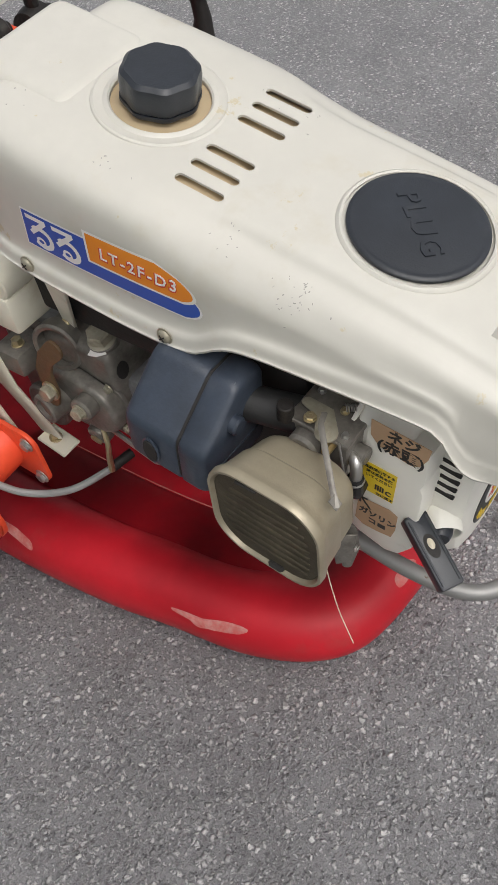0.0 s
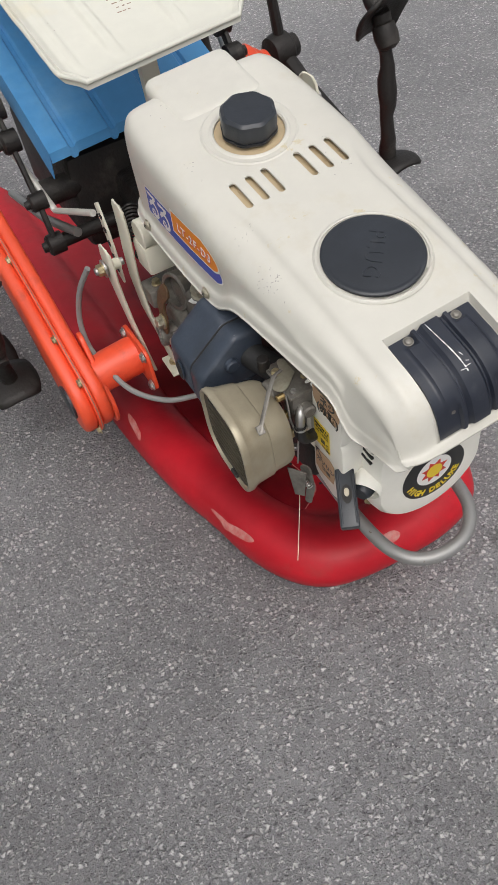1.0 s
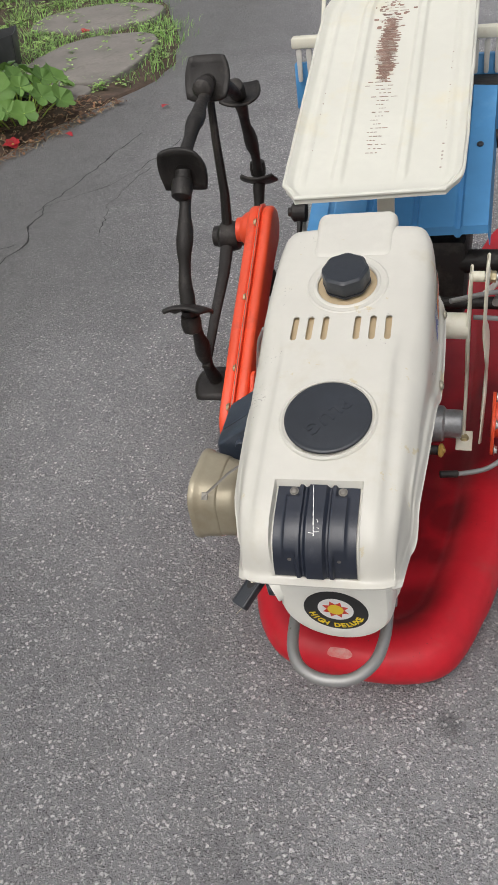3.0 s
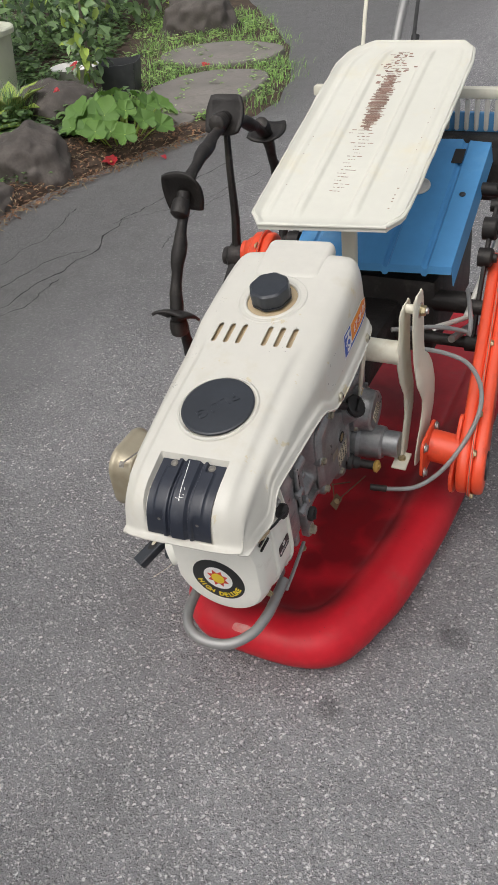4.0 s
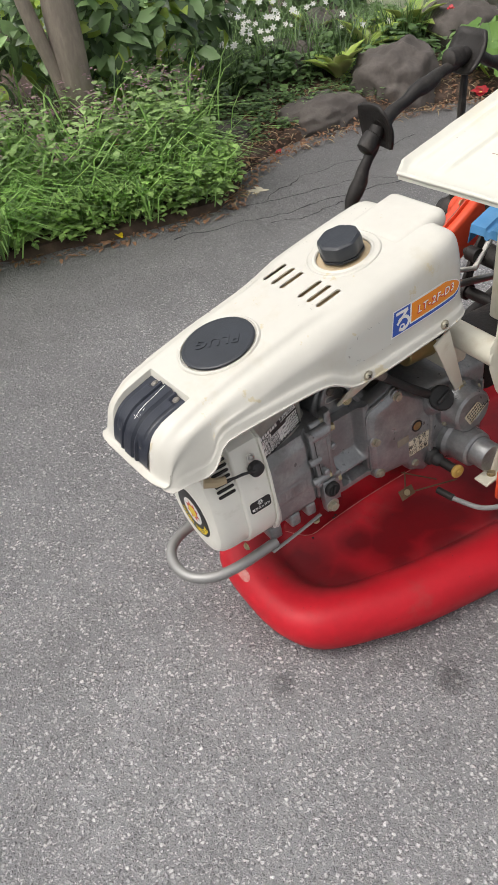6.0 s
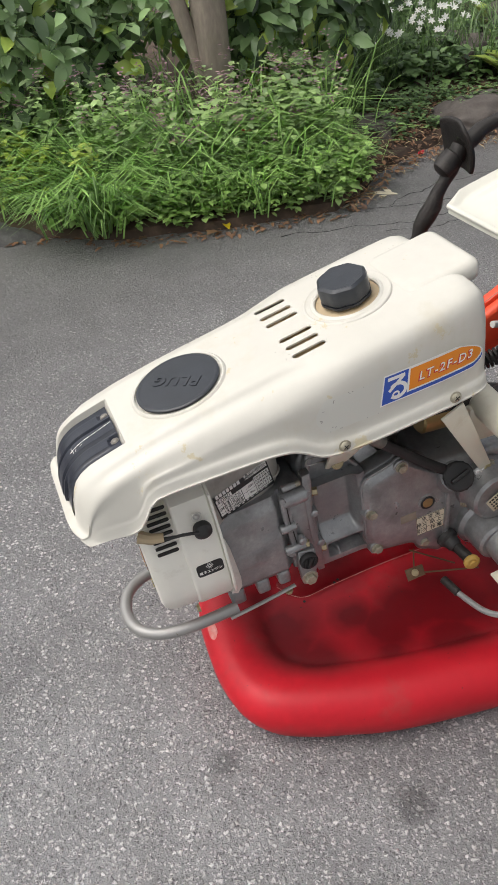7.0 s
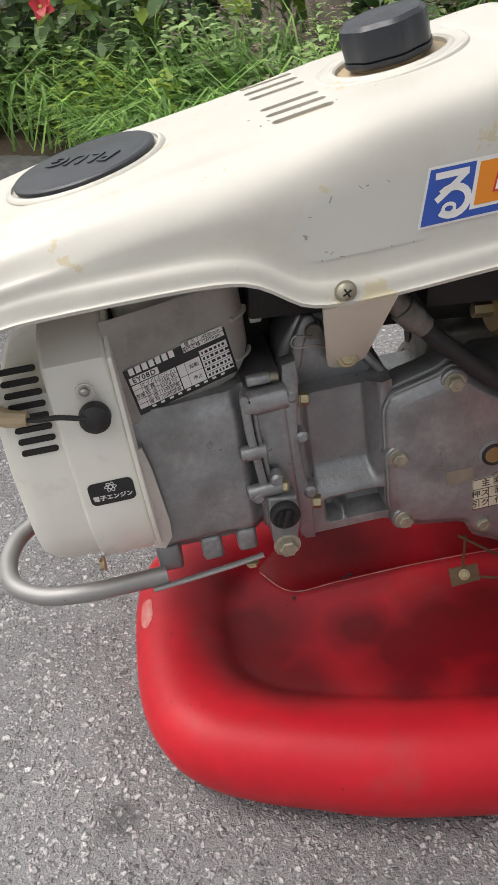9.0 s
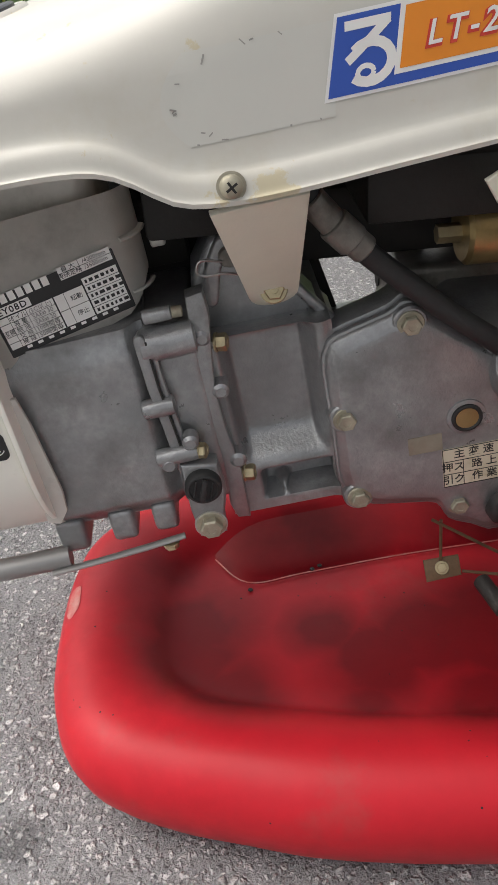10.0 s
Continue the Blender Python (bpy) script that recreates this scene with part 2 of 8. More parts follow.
PIPE = surface("silver_pipe", (0.33, 0.325, 0.315), 0.5, metal=0.6, vary=0.1, grain=(10, 90), bump=0.06, dirt=(0.25, 0.22, 0.2), dirt_amount=0.15, worn=((0.16, 0.12, 0.09), 42, 0.67))
ZINC = surface("yellow_zinc", (0.52, 0.44, 0.27), 0.38, metal=0.85, vary=0.2, grain=(20, 150), bump=0.08, dirt=(0.12, 0.09, 0.06), dirt_amount=0.3, dirt_scale=40)
BEIGE = surface("beige_enamel", (0.37, 0.325, 0.235), 0.38, metal=0.35, vary=0.12, grain=(8, 80), bump=0.08, dirt=(0.27, 0.21, 0.13), dirt_amount=0.32, dirt_scale=14)
MESHM = surface("heat_stained_steel", (0.095, 0.078, 0.050), 0.6, metal=0.3, vary=0.45, grain=(18, 90), bump=0.25, dirt=(0.05, 0.035, 0.025), dirt_amount=0.4, dirt_scale=28)
TANK = surface("tan_tank", (0.50, 0.39, 0.24), 0.5, vary=0.12, bump=0.05)
# near-black for shaded gaps and holes, also for grit and small dark parts
DARK = surface("dark_gaps_and_grime", (0.02, 0.018, 0.016), 0.7, vary=0.3, bump=0.3, bump_scale=200)
CABLE = surface("grey_cable", (0.24, 0.24, 0.235), 0.5, vary=0.1, bump=0.04)
DECBLUE = surface("decal_blue", (0.03, 0.09, 0.42), 0.4, vary=0.05, bump=0.0)
DECORANGE = surface("decal_orange", (0.80, 0.26, 0.02), 0.4, vary=0.05, bump=0.0)
DECWHITE = surface("decal_white", (0.80, 0.79, 0.76), 0.4, vary=0.04, bump=0.0)
DECRED = surface("decal_red", (0.62, 0.05, 0.03), 0.4, vary=0.05, bump=0.0)
DECBLACK = surface("decal_black", (0.018, 0.018, 0.018), 0.4, vary=0.1, bump=0.0)
DECYELLOW = surface("decal_yellow", (0.80, 0.58, 0.03), 0.4, vary=0.06, bump=0.0)
PAPER = surface("aged_label", (0.66, 0.60, 0.46), 0.55, vary=0.1, dirt=(0.4, 0.26, 0.1), dirt_amount=0.3, dirt_scale=60, bump=0.0)
TAPE = surface("brown_tape", (0.50, 0.33, 0.20), 0.6, vary=0.12, bump=0.05)
YKNOB = surface("yellow_knob", (0.52, 0.33, 0.08), 0.45, vary=0.15, dirt=(0.2, 0.12, 0.04), dirt_amount=0.3, dirt_scale=60)
SCUFF = surface("scuffed_red", (0.60, 0.26, 0.23), 0.6, vary=0.2, grain=(30, 200), bump=0.2, dirt=(0.58, 0.04, 0.04), dirt_amount=0.75, dirt_scale=70)
RUST = surface("rust", (0.29, 0.185, 0.145), 0.8, vary=0.35, grain=(40, 200), bump=0.4)
BRASS = surface("brass", (0.45, 0.33, 0.15), 0.4, metal=0.8, vary=0.2, grain=(20, 90), dirt=(0.3, 0.2, 0.2), dirt_amount=0.3)


def asphalt():
    """Worn asphalt: pale and dark aggregate in grey binder, with wide stains."""
    m = bpy.data.materials.new("asphalt")
    m.use_nodes = True
    n, l = m.node_tree.nodes, m.node_tree.links
    b = n["Principled BSDF"]
    co = n.new("ShaderNodeTexCoord")
    # bends the stones' outlines, so that none is round
    jig = n.new("ShaderNodeTexNoise")
    jig.inputs["Scale"].default_value, jig.inputs["Detail"].default_value = 160.0, 2.0
    l.new(co.outputs["Object"], jig.inputs["Vector"])
    off = n.new("ShaderNodeVectorMath")
    off.operation = "SCALE"
    off.inputs["Scale"].default_value = 0.009
    l.new(jig.outputs["Color"], off.inputs[0])
    warp = n.new("ShaderNodeVectorMath")
    l.new(co.outputs["Object"], warp.inputs[0])
    l.new(off.outputs[0], warp.inputs[1])

    def tex(kind, scale, **kw):
        t = n.new(kind)
        t.inputs["Scale"].default_value = scale
        for k, v in kw.items():
            t.inputs[k].default_value = v
        l.new(warp.outputs[0] if kind == "ShaderNodeTexVoronoi" else co.outputs["Object"], t.inputs["Vector"])
        return t

    def rng(src, a, b_, c=0.0, d=1.0):
        r = n.new("ShaderNodeMapRange")
        for k, v in zip(("From Min", "From Max", "To Min", "To Max"), (a, b_, c, d)):
            r.inputs[k].default_value = v
        l.new(src, r.inputs["Value"])
        return r.outputs[0]

    def op(kind, a, b_):
        x = n.new("ShaderNodeMath")
        x.operation = kind
        for i, v in enumerate((a, b_)):
            if isinstance(v, float):
                x.inputs[i].default_value = v
            else:
                l.new(v, x.inputs[i])
        return x.outputs[0]

    def mix(fac, a, b_):
        x = n.new("ShaderNodeMix")
        x.data_type = "RGBA"
        l.new(fac, x.inputs["Factor"])
        for i, v in ((6, a), (7, b_)):
            if isinstance(v, tuple):
                x.inputs[i].default_value = (*v, 1)
            else:
                l.new(v, x.inputs[i])
        return x.outputs[2]

    wide = tex("ShaderNodeTexNoise", 1.1, Detail=6.0, Roughness=0.6).outputs["Fac"]
    mid = tex("ShaderNodeTexNoise", 9.0, Detail=6.0, Roughness=0.7).outputs["Fac"]
    grit = tex("ShaderNodeTexNoise", 520.0, Detail=3.0, Roughness=0.75).outputs["Fac"]
    big = tex("ShaderNodeTexVoronoi", 118.0, Randomness=1.0)
    small = tex("ShaderNodeTexVoronoi", 265.0, Randomness=1.0)

    def value(v):
        s = n.new("ShaderNodeSeparateColor")
        l.new(v.outputs["Color"], s.inputs[0])
        return s

    vb, vs = value(big), value(small)
    # towards the bed an older, smoother and darker strip of paving
    sep = n.new("ShaderNodeSeparateXYZ")
    l.new(co.outputs["Object"], sep.inputs[0])
    old = rng(op("ADD", sep.outputs[0], op("MULTIPLY", wide, 0.8)), -0.25, -1.05)
    binder = mix(rng(mid, 0.32, 0.68), (0.108, 0.107, 0.109), (0.208, 0.206, 0.207))
    binder = mix(rng(grit, 0.38, 0.62), binder, (0.290, 0.287, 0.286))
    in_small = op("MULTIPLY", rng(vs.outputs[0], 0.30, 0.40), rng(small.outputs["Distance"], 0.62, 0.34))
    tone_s = mix(vs.outputs[1], (0.092, 0.091, 0.092), (0.60, 0.592, 0.582))
    col = mix(op("MULTIPLY", in_small, op("SUBTRACT", 0.85, op("MULTIPLY", old, 0.55))), binder, tone_s)
    in_big = op("MULTIPLY", rng(vb.outputs[0], 0.60, 0.66), rng(big.outputs["Distance"], 0.50, 0.26))
    col = mix(op("MULTIPLY", in_big, op("SUBTRACT", 0.9, op("MULTIPLY", old, 0.7))), col, mix(vb.outputs[1], (0.27, 0.267, 0.262), (0.76, 0.748, 0.728)))
    pit = op("MULTIPLY", rng(vb.outputs[2], 0.82, 0.88), rng(big.outputs["Distance"], 0.55, 0.30))
    col = mix(op("MULTIPLY", pit, 0.4), col, (0.07, 0.069, 0.068))
    stain = n.new("ShaderNodeMix")
    stain.data_type, stain.blend_type = "RGBA", "MULTIPLY"
    stain.inputs["Factor"].default_value = 1.0
    l.new(col, stain.inputs[6])
    l.new(mix(old, mix(rng(wide, 0.3, 0.7), (1.12, 1.115, 1.14), (1.62, 1.615, 1.64)), (1.02, 1.01, 1.01)), stain.inputs[7])
    # paler towards +x: sheen that changes with the view, put into the paving's colour
    lane = n.new("ShaderNodeMix")
    lane.data_type, lane.blend_type = "RGBA", "MULTIPLY"
    lane.inputs["Factor"].default_value = 1.0
    l.new(stain.outputs[2], lane.inputs[6])
    l.new(mix(rng(op("ADD", sep.outputs[0], op("MULTIPLY", wide, 0.7)), 0.20, 0.75), (0.89, 0.885, 0.885), (1.05, 1.05, 1.05)), lane.inputs[7])
    l.new(lane.outputs[2], b.inputs["Base Color"])
    b.inputs["Roughness"].default_value = 0.75
    bp = n.new("ShaderNodeBump")
    bp.inputs["Strength"].default_value, bp.inputs["Distance"].default_value = 1.0, 0.005
    l.new(op("SUBTRACT", op("ADD", op("ADD", op("MULTIPLY", in_big, 1.5), op("MULTIPLY", in_small, 0.8)), op("MULTIPLY", grit, 0.8)), pit), bp.inputs["Height"])
    l.new(bp.outputs[0], b.inputs["Normal"])
    return m


ASPHALT = asphalt()
EARTH = surface("earth", (0.075, 0.05, 0.035), 0.95, vary=0.4, grain=(7, 60), bump=0.9, bump_scale=70, dirt=(0.16, 0.10, 0.07), dirt_amount=0.4)
STONE = surface("dark_stone", (0.105, 0.09, 0.08), 0.85, vary=0.35, grain=(7, 70), bump=0.8, bump_scale=70, dirt=(0.17, 0.155, 0.135), dirt_amount=0.25, dirt_scale=9)
SLABM = surface("stepping_stone", (0.22, 0.20, 0.18), 0.85, vary=0.2, grain=(4, 60), bump=0.5, bump_scale=80, dirt=(0.12, 0.11, 0.09), dirt_amount=0.3)


def leafy(name, color, rough=0.45, vary=0.35, trans=0.25):
    """Leaves and blades: a hue that changes from leaf to leaf, light coming through."""
    m = bpy.data.materials.new(name)
    m.use_nodes = True
    n, l = m.node_tree.nodes, m.node_tree.links
    b = n["Principled BSDF"]
    geo = n.new("ShaderNodeNewGeometry")
    rmp = n.new("ShaderNodeValToRGB")
    e = rmp.color_ramp.elements
    e[0].color = (*[c * (1 - vary) for c in color], 1)
    e[1].color = (color[0] * (1 + vary) + 0.02, color[1] * (1 + vary), color[2] * (1 + 0.4 * vary), 1)
    l.new(geo.outputs["Random Per Island"], rmp.inputs[0])
    l.new(rmp.outputs[0], b.inputs["Base Color"])
    b.inputs["Roughness"].default_value = rough
    tr = n.new("ShaderNodeBsdfTranslucent")
    l.new(rmp.outputs[0], tr.inputs["Color"])
    mx = n.new("ShaderNodeMixShader")
    mx.inputs[0].default_value = trans
    l.new(b.outputs[0], mx.inputs[1])
    l.new(tr.outputs[0], mx.inputs[2])
    l.new(mx.outputs[0], n["Material Output"].inputs["Surface"])
    return m


GRASS = leafy("grass_blades", (0.31, 0.52, 0.20), vary=0.55, trans=0.45)
WEED = leafy("weed_leaves", (0.36, 0.54, 0.22), vary=0.5, trans=0.4)
LIME = leafy("lime_leaves", (0.46, 0.58, 0.15), trans=0.35)
DEEP = leafy("evergreen_leaves", (0.21, 0.33, 0.19), rough=0.20, vary=0.7, trans=0.22)
UNDER = leafy("undergrowth_leaves", (0.13, 0.23, 0.10), rough=0.4, vary=0.55, trans=0.25)
STRAW = leafy("straw_bits", (0.42, 0.34, 0.23), rough=0.8, vary=0.4, trans=0.05)
NETTLE = leafy("nettle_leaves", (0.37, 0.53, 0.26), rough=0.55, vary=0.4, trans=0.4)
BRIGHT = leafy("young_leaves", (0.40, 0.54, 0.13), rough=0.3, trans=0.35)
BIGLEAF = leafy("broad_leaves", (0.12, 0.25, 0.06), rough=0.6, vary=0.25)
PETALW = leafy("white_petals", (0.75, 0.76, 0.74), vary=0.08)
PETALR = leafy("red_petals", (0.50, 0.035, 0.05), vary=0.2)
PETALP = leafy("purple_florets", (0.32, 0.20, 0.27), vary=0.45)
LITTER = leafy("dead_leaves", (0.20, 0.115, 0.075), rough=0.8, vary=0.5, trans=0.05)
LIMEEDGE = leafy("pale_leaf_edge", (0.42, 0.45, 0.22), vary=0.15)
BARK = surface("bark", (0.26, 0.22, 0.18), 0.9, vary=0.35, grain=(12, 90), bump=0.8, bump_scale=90, stretch=(1, 1, 0.3))
BUCKET = surface("weathered_bucket", (0.60, 0.61, 0.48), 0.55, vary=0.08, dirt=(0.28, 0.28, 0.22), dirt_amount=0.3, dirt_scale=6)
POT = surface("black_pot", (0.05, 0.052, 0.055), 0.55, vary=0.2, dirt=(0.10, 0.10, 0.09), dirt_amount=0.3)


def stain_material(name, color, rough, most):
    """A film that thins out towards its rim."""
    m = bpy.data.materials.new(name)
    m.use_nodes = True
    n, l = m.node_tree.nodes, m.node_tree.links
    b = n["Principled BSDF"]
    b.inputs["Base Color"].default_value, b.inputs["Roughness"].default_value = (*color, 1), rough
    co = n.new("ShaderNodeTexCoord")
    g = n.new("ShaderNodeTexGradient")
    g.gradient_type = "SPHERICAL"
    l.new(co.outputs["Object"], g.inputs[0])
    t = n.new("ShaderNodeTexNoise")
    t.inputs["Scale"].default_value = 3.0
    l.new(co.outputs["Object"], t.inputs["Vector"])
    mu = n.new("ShaderNodeMath")
    mu.operation = "MULTIPLY"
    l.new(g.outputs[0], mu.inputs[0])
    l.new(t.outputs["Fac"], mu.inputs[1])
    r = n.new("ShaderNodeMapRange")
    r.inputs["From Min"].default_value, r.inputs["From Max"].default_value, r.inputs["To Max"].default_value = 0.02, 0.30, most
    l.new(mu.outputs[0], r.inputs["Value"])
    l.new(r.outputs[0], b.inputs["Alpha"])
    return m


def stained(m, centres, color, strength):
    """Dried oil soaked into a surface, with shade put into the same colour: ragged blots round a few places."""
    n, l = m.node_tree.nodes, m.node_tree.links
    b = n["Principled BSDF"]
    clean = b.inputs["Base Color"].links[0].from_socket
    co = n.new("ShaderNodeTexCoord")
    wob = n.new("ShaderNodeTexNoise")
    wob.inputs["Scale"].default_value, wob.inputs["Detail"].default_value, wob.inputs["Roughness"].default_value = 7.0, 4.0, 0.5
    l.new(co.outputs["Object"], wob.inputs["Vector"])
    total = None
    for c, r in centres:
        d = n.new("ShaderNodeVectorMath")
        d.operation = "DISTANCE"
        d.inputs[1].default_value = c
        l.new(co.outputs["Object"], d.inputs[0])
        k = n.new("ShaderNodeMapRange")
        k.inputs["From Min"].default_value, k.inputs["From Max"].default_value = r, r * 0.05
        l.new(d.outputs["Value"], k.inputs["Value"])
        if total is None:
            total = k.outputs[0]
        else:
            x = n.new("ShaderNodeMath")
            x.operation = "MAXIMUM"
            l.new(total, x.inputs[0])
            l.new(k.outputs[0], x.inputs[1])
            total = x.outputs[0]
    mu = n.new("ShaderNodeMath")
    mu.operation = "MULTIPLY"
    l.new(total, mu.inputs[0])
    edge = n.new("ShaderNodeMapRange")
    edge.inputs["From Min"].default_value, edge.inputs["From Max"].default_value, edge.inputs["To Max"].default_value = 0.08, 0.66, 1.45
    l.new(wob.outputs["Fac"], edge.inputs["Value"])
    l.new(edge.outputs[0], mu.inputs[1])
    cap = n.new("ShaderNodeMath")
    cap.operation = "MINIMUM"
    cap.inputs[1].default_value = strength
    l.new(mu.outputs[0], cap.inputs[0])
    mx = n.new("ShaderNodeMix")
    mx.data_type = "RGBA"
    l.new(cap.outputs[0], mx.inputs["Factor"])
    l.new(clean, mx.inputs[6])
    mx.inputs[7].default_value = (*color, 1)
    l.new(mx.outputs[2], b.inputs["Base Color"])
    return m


STAMEN = surface("stamens", (0.55, 0.36, 0.10), 0.7, vary=0.2)
STAIN = stain_material("oil_stain", (0.04, 0.04, 0.04), 0.7, 0.17)
GHOST = surface("unfaded_paint", (0.580, 0.572, 0.520), 0.43, vary=0.02, bump=0.02)
SCRATCH = surface("grey_scratch", (0.36, 0.35, 0.32), 0.7, vary=0.3)
HOUSING = surface("housing_paint", (0.82, 0.80, 0.72), 0.4, vary=0.05, grain=(6, 60), bump=0.03, bump_scale=250, dirt=(0.42, 0.36, 0.26), dirt_amount=0.12, dirt_scale=22, worn=((0.16, 0.13, 0.10), 30, 0.73))
# the well's blots are dried oil plus the machine's shade, mixed into the red
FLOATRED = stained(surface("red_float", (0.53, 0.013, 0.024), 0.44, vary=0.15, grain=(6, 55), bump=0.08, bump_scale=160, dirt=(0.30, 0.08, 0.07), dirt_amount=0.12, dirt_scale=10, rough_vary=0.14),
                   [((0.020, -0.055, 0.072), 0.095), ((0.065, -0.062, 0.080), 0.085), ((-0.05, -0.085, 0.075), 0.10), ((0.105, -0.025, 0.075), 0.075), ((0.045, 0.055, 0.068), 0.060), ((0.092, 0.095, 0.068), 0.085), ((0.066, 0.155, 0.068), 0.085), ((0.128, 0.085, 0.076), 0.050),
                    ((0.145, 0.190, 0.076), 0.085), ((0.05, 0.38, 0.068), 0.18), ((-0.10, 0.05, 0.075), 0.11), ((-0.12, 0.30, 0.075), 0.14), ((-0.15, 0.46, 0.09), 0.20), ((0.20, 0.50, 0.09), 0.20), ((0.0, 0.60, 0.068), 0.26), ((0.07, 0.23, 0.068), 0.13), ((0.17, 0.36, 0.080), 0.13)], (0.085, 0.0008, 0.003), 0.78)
CAST = surface("oily_casting", (0.22, 0.205, 0.18), 0.40, metal=0.35, vary=0.3, grain=(30, 160), bump=0.25, bump_scale=240, dirt=(0.05, 0.038, 0.028), dirt_amount=0.45, dirt_scale=38)
ZINCD = surface("dull_zinc", (0.42, 0.39, 0.30), 0.5, metal=0.5, vary=0.25, grain=(40, 200), bump=0.1, dirt=(0.2, 0.17, 0.12), dirt_amount=0.4, dirt_scale=60)
RUSTY = surface("rusty_lever", (0.17, 0.105, 0.055), 0.6, metal=0.3, vary=0.35, grain=(40, 200), bump=0.3, dirt=(0.06, 0.04, 0.03), dirt_amount=0.5, dirt_scale=40)

FLOATRED.node_tree.nodes["Principled BSDF"].inputs["Specular IOR Level"].default_value = 0.32

# ---- ground ----
def ground_sheet():
    """One sheet to the horizon, finer near the machine."""
    bm = bmesh.new()
    xs = [-60, -20, -9, -5, -3.2, -2.4, -1.6, -0.8, 0, 0.8, 1.6, 3, 6, 14, 60]
    ys = [-60, -14, -5, -2, -1, 0, 1, 2, 3, 4, 5.5, 8, 14, 26, 60, 160]
    vs = [[bm.verts.new((x, y, 0)) for x in xs] for y in ys]
    for r0, r1 in zip(vs, vs[1:]):
        for i in range(len(xs) - 1):
            bm.faces.new((r0[i], r0[i + 1], r1[i + 1], r1[i]))
    return bm


tagged(part("road", ground_sheet(), ASPHALT), "worn grey asphalt yard with pale aggregate and stains", "road", kind="structure")

# cracks in the older paving, oil drips
CRACK = surface("crack_shadow", (0.03, 0.03, 0.03), 0.9, vary=0.2)


def crack(pts, w):
    line = curve_points([(x + 0.05, y - 0.05, 0) for x, y in pts], 14)
    bm = bmesh.new()
    left, right = [], []
    for i, p in enumerate(line):
        d = (line[min(i + 1, len(line) - 1)] - line[max(i - 1, 0)]).normalized()
        s = Vector((-d.y, d.x, 0))
        p = p + s * 0.030 * noise.noise((p.x * 9, p.y * 9, 3.3)) + s * 0.012 * noise.noise((p.x * 40, p.y * 40, 1.3))
        h = w * (0.25 + abs(noise.noise((p.x * 14, p.y * 14, 7.0)))) * 0.5
        left.append(bm.verts.new((p.x + s.x * h, p.y + s.y * h, 0.0012)))
        right.append(bm.verts.new((p.x - s.x * h, p.y - s.y * h, 0.0012)))
    for i in range(len(line) - 1):
        bm.faces.new((left[i], right[i], right[i + 1], left[i + 1]))
    return bm


for pts, w in (([(-1.60, 0.60), (-1.53, 0.95), (-1.50, 1.2), (-1.46, 1.5), (-1.52, 1.78), (-1.47, 2.1), (-1.40, 2.6)], 0.010), ([(-1.72, 0.88), (-1.62, 1.10), (-1.58, 1.36), (-1.50, 1.52)], 0.008),
               ([(-1.48, 0.92), (-1.44, 1.08), (-1.45, 1.25)], 0.006), ([(-1.66, 1.02), (-1.76, 1.30), (-1.74, 1.62), (-1.80, 1.9)], 0.006), ([(-1.55, 1.78), (-1.30, 2.1), (-1.18, 2.5)], 0.006), ([(-1.2, 1.6), (-1.26, 1.9), (-1.22, 2.2)], 0.005)):
    tagged(part("crack", crack(pts, w), CRACK), "thin dark crack in the old asphalt", "crack", kind="structure")


for x, y, r in ((0.340, 0.012, 0.038), (0.176, -0.219, 0.030)):
    disc = new("oil_stain", bpy.data.meshes.new("oil_stain"))
    dm = lathe([(1.0, 0.0), (0.001, 0.0)], 24)
    dm.to_mesh(disc.data)
    dm.free()
    disc.data.materials.append(STAIN)
    disc.matrix_world = Matrix.Translation((x, y, 0.0016)) @ Matrix.Diagonal((r, r, 1, 1))
    tagged(disc, "dark dried oil drip on the asphalt", "oil stain", "oil stains", kind="structure")

# a dried white splash on the old paving
for x, y, w, h, a in ((-1.718, 1.010, 0.050, 0.012, 0.9), (-1.735, 1.030, 0.020, 0.010, 0.2), (-1.698, 0.992, 0.014, 0.008, 1.4)):
    ring = [(w * math.cos(t) * (1 + 0.3 * noise.noise((t * 1.3, w * 90, 0))), h * math.sin(t) * (1 + 0.4 * noise.noise((t * 2.1, h * 90, 4)))) for t in (0.35 * i for i in range(18))]
    tagged(part("paint_mark", slab(ring, 0.0010, 0, Matrix.Translation((x, y, 0.0010)) @ Matrix.Rotation(a, 4, "Z")), PAPER, smooth=False), "dried white splash on the asphalt", "mark", "white marks", kind="structure")

# ---- the walk-behind rice transplanter ----
machine = thing("rice_transplanter", "old walk-behind rice transplanter, white hood, red float, orange arms", "rice transplanter")
MID = 0.022  # middle plane of the chassis
ROLL = Matrix.Translation((0.002, 0, 0.552)) @ Matrix.Rotation(radians(1.5), 4, "Z") @ Matrix.Rotation(radians(-2.1), 4, "Y") @ Matrix.Translation((0, 0, -0.55))  # the hood leans and turns a little

HOOD_TOP = smooth_keys([(-0.346, 0.459), (-0.338, 0.460), (-0.334, 0.462), (-0.332, 0.488), (-0.325, 0.514), (-0.308, 0.5320), (-0.280, 0.5430), (-0.250, 0.5535), (-0.19, 0.5735), (-0.10, 0.5965), (0.165, 0.6625), (0.19, 0.667), (0.206, 0.660), (0.212, 0.640), (0.2145, 0.55)], 2)
